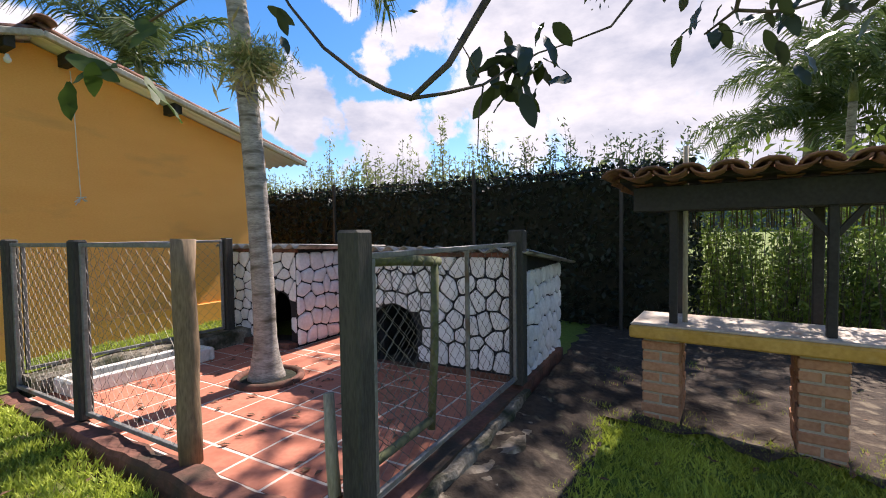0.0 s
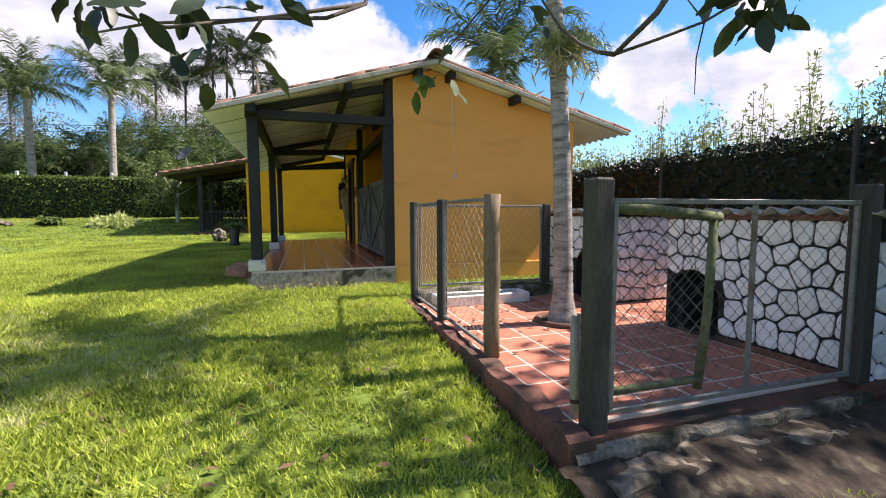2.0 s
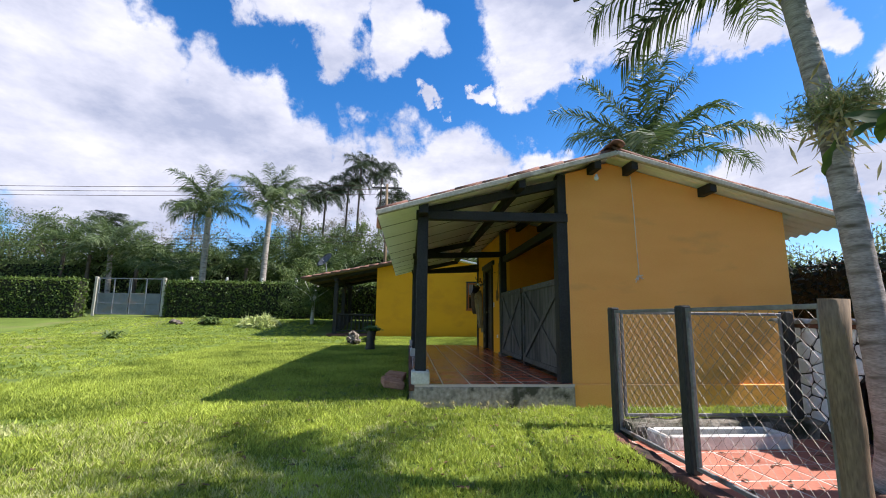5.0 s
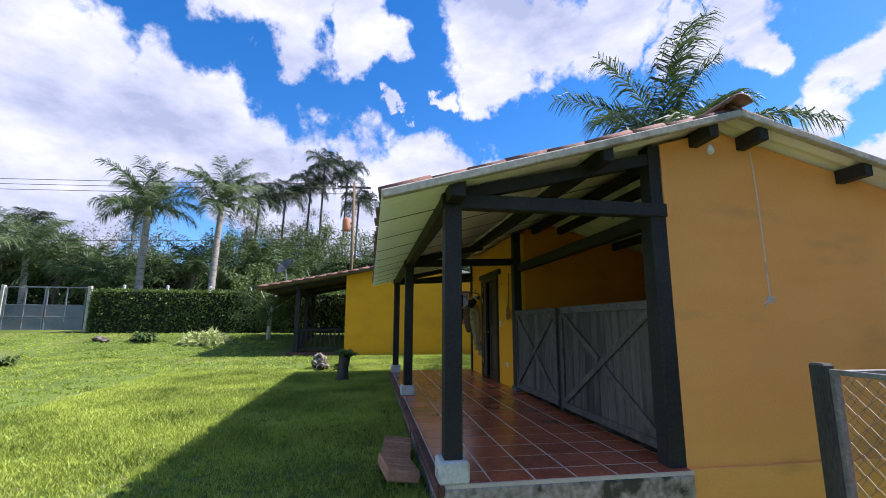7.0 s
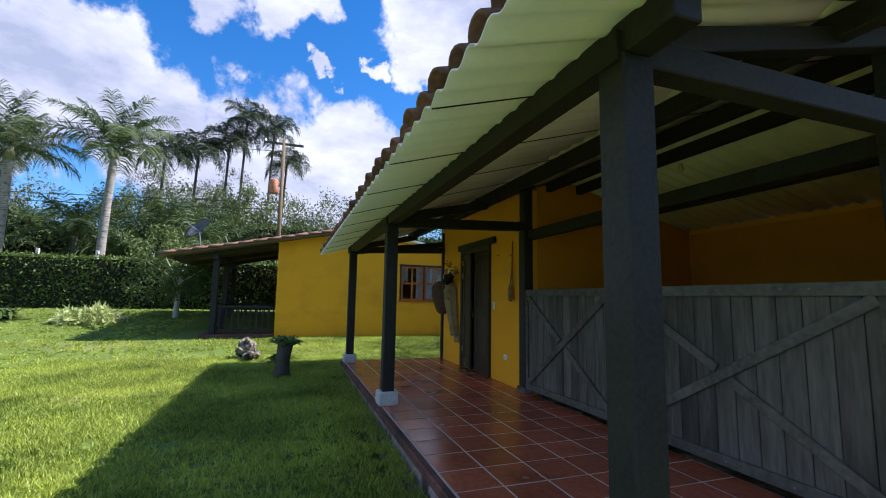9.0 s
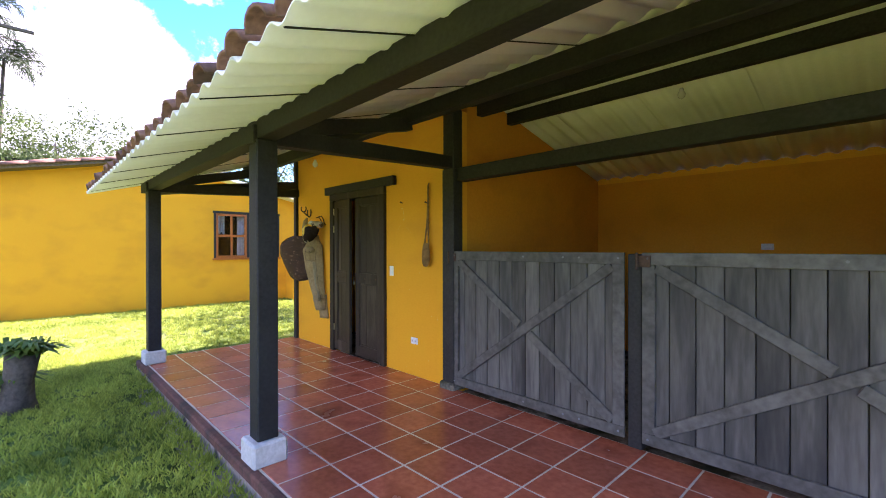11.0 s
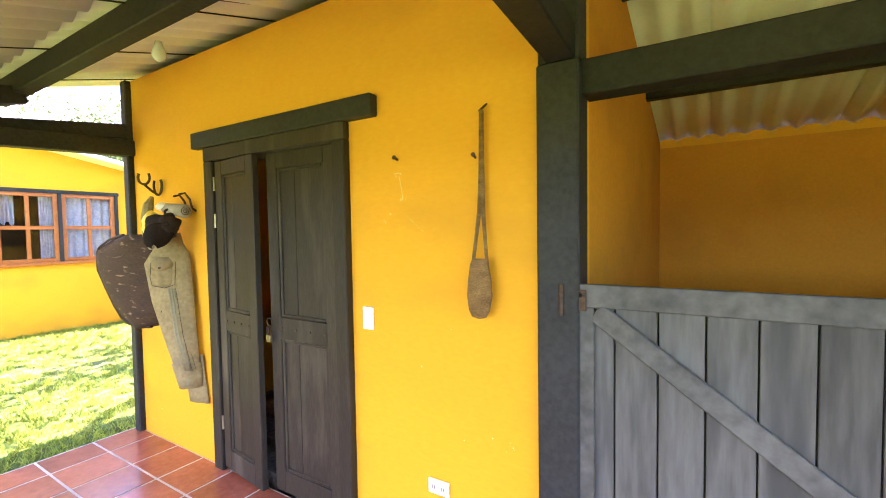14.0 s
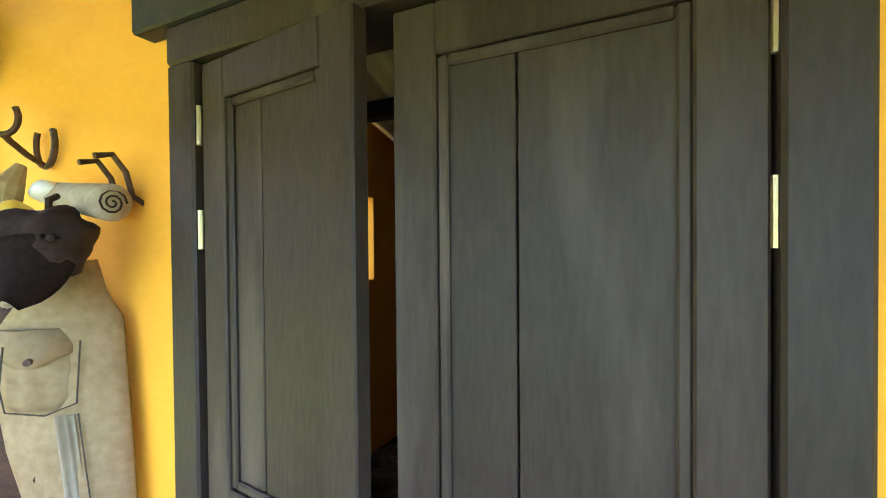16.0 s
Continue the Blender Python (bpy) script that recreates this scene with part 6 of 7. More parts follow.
pale_fronds = frond_set("pale", 3.0, 70, 0.72, M_frond_pale)
far_fronds = frond_set("far", 2.4, 34, 0.75, M_frond)
M_frond_dark = leafy("dark_palm_frond", (0.014, 0.026, 0.012), (0.06, 0.085, 0.035), 0.2)
droop_fronds = [frond_mesh(2.1 * q, a, b, 40, 0.8, M_frond_dark, 11 + k) for k, (q, a, b) in enumerate(((0.9, 70, -30), (1.0, 50, -60), (1.0, 25, -75), (0.9, 0, -85)))]

pen_fronds = frond_set("pen", 1.75, 80, 0.42, M_frond)
palm("pen_palm", 2.8, 1.15, PEN_Z, 3.85, 0.095, pen_fronds, 13, "ringed grey palm growing through the pen floor", (-0.25, -0.08), True, None, 1.75, 60)
tuft = thing("epiphyte", "grey green tufted air plant clinging to the palm trunk", "air plant", (2.76, 1.13, 2.62))
pts = np.clip(rng.normal(size=(3200, 3)), -2.0, 2.0) * np.array((0.14, 0.14, 0.065))
piece("leaves", raw_mesh("leaves", leaf_cloud(pts, 0.075, 0.12, -0.5), 4, M_sprig), tuft)
piece("dead_leaves", raw_mesh("dead_leaves", leaf_cloud(rng.normal(size=(250, 3)) * np.array((0.10, 0.10, 0.12)) + np.array((0, 0, -0.1)), 0.16, 0.14, 0.8), 4, M_dry), tuft)
palm("back_palm", -5.9, 4.55, 0.0, 4.9, 0.14, frond_set("back", 3.3, 90, 0.62, M_frond), 15, "green feather palm behind the shed", (0.1, 0), True)
palm("road_palm", -22.0, -14.8, 1.0, 6.0, 0.20, pale_fronds, 16, "tall pale feather palm beyond the hedge", (0.15, 0.1))
palm("road_palm", -22.0, -11.2, 1.0, 6.5, 0.19, pale_fronds, 15, "tall pale feather palm beyond the hedge", (0.1, 0.2))
palm("corner_palm", -24.0, -21.5, 1.2, 3.6, 0.16, pale_fronds, 12, "yellowing feather palm beyond the hedge", (0.2, 0.0))
for x, y, h in ((-33.8, -7.1, 13.0), (-34.5, -5.2, 12.6), (-33.0, -10.0, 10.0), (-36, -4.2, 10.5), (-40, -24.5, 10.0), (-31.0, -11.5, 9.0), (-36.0, -30.0, 7.5), (-34.0, -8.2, 11.2)):
    palm("tall_palm", x, y, 1.6, h, 0.095, droop_fronds, 13, "tall thin dark palm in the distance", (0.4, 0.3), False, M_bark, 1.2, 10)
for x, y, h in ((-23.5, -19.6, 2.6), (-24.0, -13.0, 2.8), (-23.0, -16.8, 1.7), (-24.5, -9.2, 3.4), (-23.2, -7.6, 2.2), (-25.0, -23.6, 3.6), (-26.0, -26.0, 4.4), (-24.0, -10.9, 2.0), (-27, -16.5, 2.4), (-26, -13.0, 2.2), (-28, -19.5, 3.2), (-26, -9.5, 2.6), (-27, -24.0, 2.5), (-29, -28.0, 3.0), (-25.5, -6.5, 2.2), (-24.5, -17.5, 1.6), (-30, -22, 3.6)):
    palm("low_palm", x, y, 1.3, h, 0.13, far_fronds, 13, "bushy dark green palm beyond the hedge", (0.1, 0.1), False, M_bark, 1.2, 6)


# ---- trees, hedges ----
def clumps(center, spread, n_clumps, per, size):
    c = np.clip(rng.normal(size=(n_clumps, 3)), -1.7, 1.7) * np.array(spread) * 0.5 + np.array(center)
    pts = np.repeat(c, per, axis=0) + np.clip(rng.normal(size=(n_clumps * per, 3)), -1.8, 1.8) * size
    return pts


def tree(name, x, y, z0, height, crown, n_clumps, per, leaf, material, label, trunk=0.12, bark=None):
    t = thing(name, label, "tree", (x, y, z0), "garden trees")
    bm = tube([(0, 0, -0.1), (0.05, 0.03, height * 0.3), (0.0, 0.1, height * 0.62), (0.05, 0.0, height * 0.85)], [trunk * 1.2, trunk, trunk * 0.7, trunk * 0.25], 8)
    part("trunk", bm, bark or M_bark, t, smooth=True)
    rr = random.Random(int(x * 13 + y * 7))
    for k in range(6):
        a, h0 = k * 1.1 + rr.uniform(0, 0.6), height * rr.uniform(0.35, 0.65)
        reach = crown[0] * rr.uniform(0.5, 0.9)
        part("limb", tube([(0, 0, h0), (reach * 0.5 * math.cos(a), reach * 0.5 * math.sin(a), h0 + height * 0.15), (reach * math.cos(a), reach * math.sin(a), h0 + height * 0.3)], [trunk * 0.5, trunk * 0.3, trunk * 0.1], 6), bark or M_bark, t, smooth=True)
    pts = clumps((0, 0, height * 0.72), crown, n_clumps, per, crown[0] * 0.105)
    piece("crown", raw_mesh("crown", leaf_cloud(pts, leaf), 4, material), t)
    return t


M_leaf_light = leafy("light_leaf", (0.05, 0.09, 0.02), (0.17, 0.22, 0.06), 0.35)
M_leaf_grey = leafy("dry_grey_leaf", (0.10, 0.10, 0.07), (0.24, 0.23, 0.17), 0.3)
k = 0
for x, y, h, cr, mt in ((-30, -33, 6, 3.0, M_leaf), (-29, -29, 6.5, 2.6, M_leaf_light), (-31, -25, 6.0, 2.8, M_leaf), (-33, -20.5, 6.5, 3.0, M_leaf_grey), (-29, -17.5, 5.0, 2.4, M_leaf), (-32, -14.5, 6.0, 2.6, M_leaf), (-30, -11.5, 5.5, 2.4, M_leaf_light),
                        (-29, -8.3, 6.0, 2.6, M_leaf), (-31, -5.5, 6.5, 2.6, M_leaf_light), (-30, -2.0, 6.5, 3.0, M_leaf), (-27, 2.0, 5.0, 3.0, M_leaf), (-27.5, -22.5, 5.0, 2.0, M_leaf_light), (-35, -38, 8, 4.0, M_leaf), (-28, 8, 6.0, 3.5, M_leaf), (-37, -9.0, 9.0, 2.4, M_leaf_grey), (-36, -13.0, 8.5, 2.4, M_leaf_grey)):
    tree("distant_tree", x, y, 1.3, h, (cr, cr, h * 0.42), 80, 100, 0.17, mt, "leafy green tree beyond the boundary hedge" if mt is not M_leaf_grey else "thinly leaved greyish tree beyond the hedge", 0.14)
tree("white_bark_tree", -16.6, -6.9, 0.6, 2.7, (1.4, 1.5, 1.3), 90, 70, 0.11, M_leaf_light, "small tree with pale whitewashed trunk beside the porch", 0.08, M_plinth)
tree("hedge_shrub", -14.0, -21.0, 0.5, 1.9, (1.3, 1.3, 1.0), 34, 30, 0.14, M_leaf_light, "small leafy tree in front of the hedge", 0.05)
palm("garden_palm", 8.95, 13.9, -0.6, 4.4, 0.2, frond_set("back", 3.3, 90, 0.62, M_frond), 26, "dark drooping feather palm beyond the barbecue", (0.1, 0), False)
palm("garden_palm", 8.9, 10.5, -0.6, 4.3, 0.09, near_fronds, 13, "slender feather palm beyond the barbecue", (0.1, 0), True)
for x, y, h, cr in ((11.5, 13.0, 5.5, 2.2), (13.5, 11.0, 6.5, 3.0)):
    tree("garden_conifer", x, y, -0.6, h, (cr, cr, h * 0.5), 80, 60, 0.20, M_leaf, "tall dark tree beyond the barbecue", 0.16)
for x, y, h in ((-1.0, 8.2, 2.6), (2.0, 8.6, 2.4), (-6.5, 8.0, 2.8), (4.8, 9.0, 2.4), (-10.0, 8.5, 3.2)):
    tree("hedge_tree", x, y, -0.1, h, (1.6, 1.2, h * 0.4), 36, 26, 0.20, M_sprig, "shrub behind the dark hedge, sunlight put into its pale colour", 0.06)


def hedge(name, x0, x1, y0, y1, z0, z1, count, leaf, material, label, ragged=0.05):
    h = thing(name, label, "hedge", (0, 0, 0), kind="structure")
    nx, ny, nz = max(2, int((x1 - x0) / 0.4)), max(2, int((y1 - y0) / 0.4)), 6
    # plain box, its dark colour stands for shade between the leaves
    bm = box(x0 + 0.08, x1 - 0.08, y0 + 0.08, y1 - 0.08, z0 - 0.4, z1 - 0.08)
    part("core", bm, M_core, h, "dark box that paints the shade inside the hedge")
    lx, ly, lz = x1 - x0, y1 - y0, z1 - z0
    areas = np.array((lx * lz, lx * lz, ly * lz, ly * lz, lx * ly))
    side = rng.choice(5, size=count, p=areas / areas.sum())
    u, v = rng.uniform(size=count), rng.uniform(size=count)
    depth = rng.exponential(ragged, count) - ragged
    p = np.empty((count, 3))
    for s in range(5):
        i = side == s
        if s == 0:
            p[i] = np.stack([x0 + u[i] * lx, y0 + depth[i], z0 + v[i] * lz], 1)
        elif s == 1:
            p[i] = np.stack([x0 + u[i] * lx, y1 - depth[i], z0 + v[i] * lz], 1)
        elif s == 2:
            p[i] = np.stack([x0 + depth[i], y0 + u[i] * ly, z0 + v[i] * lz], 1)
        elif s == 3:
            p[i] = np.stack([x1 - depth[i], y0 + u[i] * ly, z0 + v[i] * lz], 1)
        else:
            p[i] = np.stack([x0 + u[i] * lx, y0 + v[i] * ly, z1 - depth[i]], 1)
    piece("leaves", raw_mesh("leaves", leaf_cloud(p, leaf, 0.5, 0.1), 4, material), h)
    return h


hedge("hedge_road", -19.3, -18.5, -15.0, 6.0, 0.7, 2.78, 26000, 0.13, M_hedge, "clipped green boundary hedge")
hedge("hedge_road_far", -18.6, -17.8, -45.0, -18.9, 0.7, 2.75, 24000, 0.14, M_hedge, "clipped green boundary hedge beside the gate")
for yy, zt in ((-44, 4.6), (-36, 5.2), (-28, 4.4), (-20, 5.0), (-12, 4.6), (-4, 5.4), (4, 5.2)):
    hedge("thicket_%d" % (yy + 45), -28.5, -26.0, yy - 4.0, yy + 4.2, 0.9, zt, 15000, 0.20, M_leaf, "dense dark green thicket beyond the boundary hedge", 0.30)
hedge("hedge_shade", -12.0, 6.1, 5.4, 6.3, -0.3, 2.02, 42000, 0.10, M_screen, "tall boundary hedge with shade put into its dark leaf colour", 0.08)


def sprigs(name, x0, x1, y, z, count, tall, material, label):
    """Thin upright shoots with small leaves."""
    s = thing(name, label, "shoots", (0, 0, 0), kind="stuff")
    stems, leaves = [], []
    bm = bmesh.new()
    for k in range(count):
        x, yy = random.uniform(x0, x1), y + random.uniform(-0.3, 0.35)
        h = tall * random.uniform(0.3, 1.0) ** 1.3
        dx, dy = random.uniform(-0.15, 0.15) * h, random.uniform(-0.1, 0.1) * h
        tube([(x, yy, z - 0.2), (x + dx * 0.5, yy + dy * 0.5, z + h * 0.5), (x + dx, yy + dy, z + h)], [0.006, 0.005, 0.002], 4, bm, cap=False)
        m = int(16 + 26 * h)
        t = np.linspace(0.05, 1.0, m)[:, None]
        leaves.append(np.array((x, yy, z)) + np.array((dx, dy, h)) * t + rng.normal(size=(m, 3)) * 0.05)
    part("stems", bm, M_bark, s)
    piece("leaves", raw_mesh("leaves", leaf_cloud(np.concatenate(leaves), 0.09, 0.35, -0.2), 4, material), s)
    return s


sprigs("hedge_shoots", -11.5, 6.1, 5.9, 2.0, 330, 0.75, M_sprig, "shoots growing out of the hedge top, sunlight put into their pale colour")
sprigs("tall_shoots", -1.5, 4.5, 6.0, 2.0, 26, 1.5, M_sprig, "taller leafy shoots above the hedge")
sprigs("bamboo_thicket", 6.15, 10.5, 5.9, -0.4, 420, 2.2, M_bamboo, "sunlit bamboo thicket behind the barbecue")
sprigs("bamboo_back", 6.2, 12.0, 6.8, -0.4, 260, 2.4, M_bamboo, "sunlit bamboo thicket behind the barbecue")
sprigs("vine_shoots", 6.0, 7.6, 3.15, 1.35, 60, 0.5, M_bamboo, "leafy vine shoots over the barbecue roof")

# wire fence stakes in the dark hedge
for x in (-0.2, 2.9, 5.2):
    st = thing("hedge_stake", "grey stake in the boundary hedge", "stake", (x, 5.28, -0.3), "hedge stakes")
    part("shaft", box(-0.025, 0.025, -0.025, 0.025, 0.0, 2.45, 0.005), M_post, st)
rail = thing("hedge_wire", "rusty top wire of the boundary hedge", "fence wire", (0, 5.28, 2.0))
part("wire", tube([(-8.0, 0, 0.02), (-3.0, 0, 0.0), (2.0, 0, 0.03), (6.0, 0, 0.0)], 0.006, 5), M_dark, rail)

# ---- foreground tree over the lawn ----

over = thing("shade_tree", "leafy shade tree spreading over the lawn", "tree", (0, 0, 0), "garden trees")
part("trunk", tube([(8.3, -0.6, -0.7), (8.25, -0.55, 0.6), (8.1, -0.4, 1.7), (7.7, -0.2, 2.8), (7.2, 0.0, 3.7)], [0.22, 0.18, 0.16, 0.13, 0.08], 12), M_bark, over, smooth=True)


def limb(points, r0, r1):
    n = len(points)
    return part("limb", tube(points, [r0 + (r1 - r0) * i / (n - 1) for i in range(n)], 7), M_bark, over, smooth=True)


def leaf_shape(length, width, seed, material):
    """A broad leaf along +x with a folded midrib and a wavy edge."""
    bm = bmesh.new()
    n = 7
    mid, lo, hi = [], [], []
    for i in range(n + 1):
        t = i / n
        w = width / 2 * math.sin(math.pi * min(1, t * 0.96 + 0.03)) ** 0.75
        z = -0.12 * length * t * t
        mid.append(bm.verts.new((length * t, 0, z)))
        lo.append(bm.verts.new((length * t, -w, z + 0.18 * w + 0.004 * math.sin(i * 2 + seed))))
        hi.append(bm.verts.new((length * t, w, z + 0.18 * w + 0.004 * math.cos(i * 2 + seed))))
    for i in range(n):
        bm.faces.new((mid[i], mid[i + 1], lo[i + 1], lo[i]))
        bm.faces.new((mid[i], hi[i], hi[i + 1], mid[i + 1]))
    me = mesh_of(bm, "leaf", True)
    me.materials.append(material)
    return me


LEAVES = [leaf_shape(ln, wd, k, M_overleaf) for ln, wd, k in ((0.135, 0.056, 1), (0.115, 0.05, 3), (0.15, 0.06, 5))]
GREEN_LEAVES = [leaf_shape(ln, wd, k, M_sunlitleaf) for ln, wd, k in ((0.135, 0.056, 1), (0.115, 0.05, 3), (0.15, 0.06, 5))]


def leaf_bunch(center, count, spread, seed, size=1.0, kinds=None):
    r = random.Random(seed)
    for k in range(count):
        a = r.uniform(0, 2 * math.pi)
        p = Vector(center) + Vector((r.gauss(0, spread), r.gauss(0, spread), r.gauss(0, spread * 0.8)))
        m = Matrix.Translation(p) @ Matrix.Rotation(a, 4, "Z") @ Matrix.Rotation(r.uniform(0.0, 1.2), 4, "Y") @ Matrix.Rotation(r.uniform(-0.9, 0.9), 4, "X") @ Matrix.Scale(r.uniform(0.75, 1.2) * size, 4)
        piece("leaf", (kinds or LEAVES)[k % 3], over, m)


limb([(7.7, -0.2, 2.8), (7.0, 0.0, 2.75), (6.2, 0.0, 2.5), (5.6, 0.02, 2.2), (5.40, -0.045, 1.894), (5.33, -0.18, 1.66), (5.263, -0.291, 1.536)], 0.024, 0.008)
limb([(5.263, -0.291, 1.536), (5.17, -0.293, 1.577), (5.07, -0.292, 1.638), (4.92, -0.287, 1.757), (4.76, -0.279, 1.938), (4.65, -0.278, 2.10)], 0.009, 0.004)
limb([(5.263, -0.291, 1.536), (5.33, -0.185, 1.57), (5.37, -0.011, 1.638), (5.41, 0.209, 1.77)], 0.006, 0.004)
limb([(5.566, 0.334, 1.857), (5.709, 0.473, 1.945), (5.78, 0.575, 2.083), (5.85, 0.60, 2.35), (6.2, 0.3, 2.6)], 0.003, 0.010)
limb([(5.41, 0.209, 1.77), (5.48, 0.27, 1.82), (5.566, 0.334, 1.857)], 0.004, 0.003)
limb([(5.37, -0.011, 1.638), (5.36, -0.03, 1.52), (5.35, -0.02, 1.40)], 0.003, 0.0015)
limb([(5.36, -0.02, 1.66), (5.34, -0.06, 1.72), (5.31, -0.08, 1.78)], 0.003, 0.0015)
limb([(6.2, 0.0, 2.6), (5.9, -0.5, 2.5), (5.45, -0.95, 2.15), (5.27, -1.12, 1.75), (5.29, -1.154, 1.573), (5.39, -1.268, 1.478), (5.436, -1.415, 1.44), (5.493, -1.471, 1.326)], 0.010, 0.003)
limb([(5.436, -1.415, 1.44), (5.483, -1.60, 1.378), (5.475, -1.73, 1.404)], 0.005, 0.003)
limb([(5.29, -1.154, 1.573), (5.27, -1.45, 1.50), (5.22, -1.70, 1.48), (5.05, -1.88, 1.50)], 0.006, 0.003)
limb([(6.2, 0.3, 2.6), (6.2, 0.7, 2.3), (6.16, 0.95, 2.10), (6.04, 0.89, 2.0)], 0.02, 0.004)
limb([(6.16, 0.95, 2.10), (6.30, 1.0, 2.08), (6.40, 1.09, 2.11), (6.7, 1.2, 2.2)], 0.008, 0.006)
limb([(5.6, 0.02, 2.2), (5.2, -0.25, 2.1), (4.85, -0.55, 1.9), (4.6, -0.72, 1.70)], 0.010, 0.003)
leaf_bunch((5.42, 0.19, 1.74), 30, 0.062, 3, 0.95)
leaf_bunch((5.47, 0.24, 1.86), 7, 0.05, 4, 0.9)
leaf_bunch((5.50, -1.66, 1.36), 7, 0.045, 5, 0.62)
leaf_bunch((5.49, -1.50, 1.33), 9, 0.045, 6, 0.6)
leaf_bunch((5.46, -1.42, 1.43), 5, 0.04, 7, 0.65)
leaf_bunch((5.47, -1.72, 1.44), 6, 0.05, 8, 0.7)
leaf_bunch((5.28, -1.60, 1.50), 6, 0.05, 9, 0.75)
leaf_bunch((5.30, -1.15, 1.80), 8, 0.06, 10, 0.75)
leaf_bunch((4.56, -0.74, 1.64), 9, 0.06, 11, 0.95, GREEN_LEAVES)
leaf_bunch((6.08, 0.91, 2.03), 9, 0.07, 12, 0.9)
leaf_bunch((6.36, 1.06, 2.10), 14, 0.10, 13, 0.9)
leaf_bunch((6.62, 1.18, 2.12), 16, 0.12, 17, 0.9)
leaf_bunch((4.75, -0.28, 1.97), 5, 0.06, 14, 0.9)
leaf_bunch((5.95, 0.80, 2.17), 5, 0.06, 15, 0.9)
# upper crown, which shades the lawn
pts = clumps((4.3, 2.75, 4.7), (1.8, 1.6, 0.6), 15, 34, 0.15)
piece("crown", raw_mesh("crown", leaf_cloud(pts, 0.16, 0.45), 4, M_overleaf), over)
limb([(7.2, 0.0, 3.7), (6.4, 0.9, 4.3), (5.3, 2.0, 4.7), (4.2, 2.8, 4.8)], 0.06, 0.015)

# unseen high boughs, added to shade the pen and the barbecue ground
for pts_mid, pts_spread, n in (((4.7, 7.3, 7.1), (0.75, 1.0, 0.4), 30), ((5.0, 5.4, 6.7), (0.9, 0.8, 0.4), 8), ((5.3, 10.9, 8.6), (2.2, 2.1, 0.6), 130)):
    pts = clumps(pts_mid, pts_spread, n, 34, 0.22)
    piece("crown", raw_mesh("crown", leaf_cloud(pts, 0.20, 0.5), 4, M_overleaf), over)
limb([(7.2, 0.0, 3.7), (6.7, 2.6, 5.6), (5.4, 5.0, 6.8), (3.8, 6.7, 7.1)], 0.06, 0.02)
limb([(6.7, 2.6, 5.6), (7.0, 6.0, 7.6), (6.5, 10.3, 8.5)], 0.05, 0.02)
tree("yard_tree", -10.2, 4.3, 0.3, 6.2, (2.4, 2.2, 0.9), 90, 30, 0.17, M_leaf_light, "small leafy tree in the yard between the buildings", 0.07)

# ---- garden details ----
stump = thing("tree_stump", "grey tree stump with bromeliads growing on top", "stump", (-6.75, -3.17, float(ground_z(-6.75)) - 0.03))
bm = tube([(0.0, 0, 0), (0.0, 0.0, 0.12), (0.02, 0.02, 0.3), (0.05, 0.03, 0.55)], [0.16, 0.125, 0.11, 0.12], 16)
for v in bm.verts:
    v.co += Vector((v.co.x, v.co.y, 0)) * 0.25 * noise.noise(v.co * 7)
part("trunk", bm, M_bark, stump, smooth=True)


def rosette(parent, center, count, length, material, seed):
    r = random.Random(seed)
    quads = []
    for k in range(count):
        a, e = k * 2.4 + r.uniform(-0.2, 0.2), r.uniform(0.3, 1.1)
        d = np.array((math.cos(a) * math.cos(e), math.sin(a) * math.cos(e), math.sin(e)))
        s = np.array((-math.sin(a), math.cos(a), 0)) * length * 0.06
        ln = length * r.uniform(0.7, 1.15)
        p0, p1 = np.array(center), np.array(center) + d * ln * 0.55
        p2 = p1 + (d * np.array((1, 1, 0.1)) - np.array((0, 0, 0.35))) * ln * 0.5
        quads += [p0 - s, p0 + s, p1 + s * 1.2, p1 - s * 1.2, p1 - s * 1.2, p1 + s * 1.2, p2 + s * 0.15, p2 - s * 0.15]
    return piece("leaves", raw_mesh("leaves", np.array(quads), 4, material), parent)


for sx, sy, sz, sk in ((0.03, 0.02, 0.54, 1), (0.14, 0.10, 0.54, 2), (-0.08, -0.06, 0.53, 3), (0.05, 0.16, 0.53, 4), (-0.14, -0.10, 0.22, 5), (-0.12, 0.0, 0.26, 6)):
    rosette(stump, (sx, sy, sz), 40, 0.30, M_bamboo, sk)
M_root = surface("weathered_root", (0.05, 0.04, 0.03), (0.34, 0.29, 0.22), 18, 9, 0.95, 1.0, 0.03, stain=(0.02, 0.016, 0.012), stain_scale=7, stain_low=0.5, stain_high=0.6)
log = thing("weathered_log", "weathered pale root lump lying on the lawn", "log", (-8.9, -3.9, float(ground_z(-8.9)) - 0.02))
bm = ball((0, 0, 0.16), 0.22, (1.0, 0.9, 1.0), seg=22)
ball((0.3, 0.1, 0.10), 0.14, (1.5, 1.0, 0.8), bm, 18)
for v in bm.verts:
    v.co += v.co.normalized() * 0.17 * noise.noise(v.co * 7) + Vector((0, 0, 1)) * 0.03 * noise.noise(v.co * 20)
part("root", bm, M_root, log, smooth=False)


def clump_plant(name, x, y, length, count, material, label, spread=0.0):
    p = thing(name, label, "plant", (x, y, float(ground_z(x)) - 0.02), "garden plants")
    for k in range(max(1, int(spread / 0.07))):
        a = random.uniform(0, 6.28)
        d = math.sqrt(random.uniform(0, 1)) * spread
        rosette(p, (math.cos(a) * d * 0.4, math.sin(a) * d, 0.0), count, length, material, k + int(x * 10))
    return p


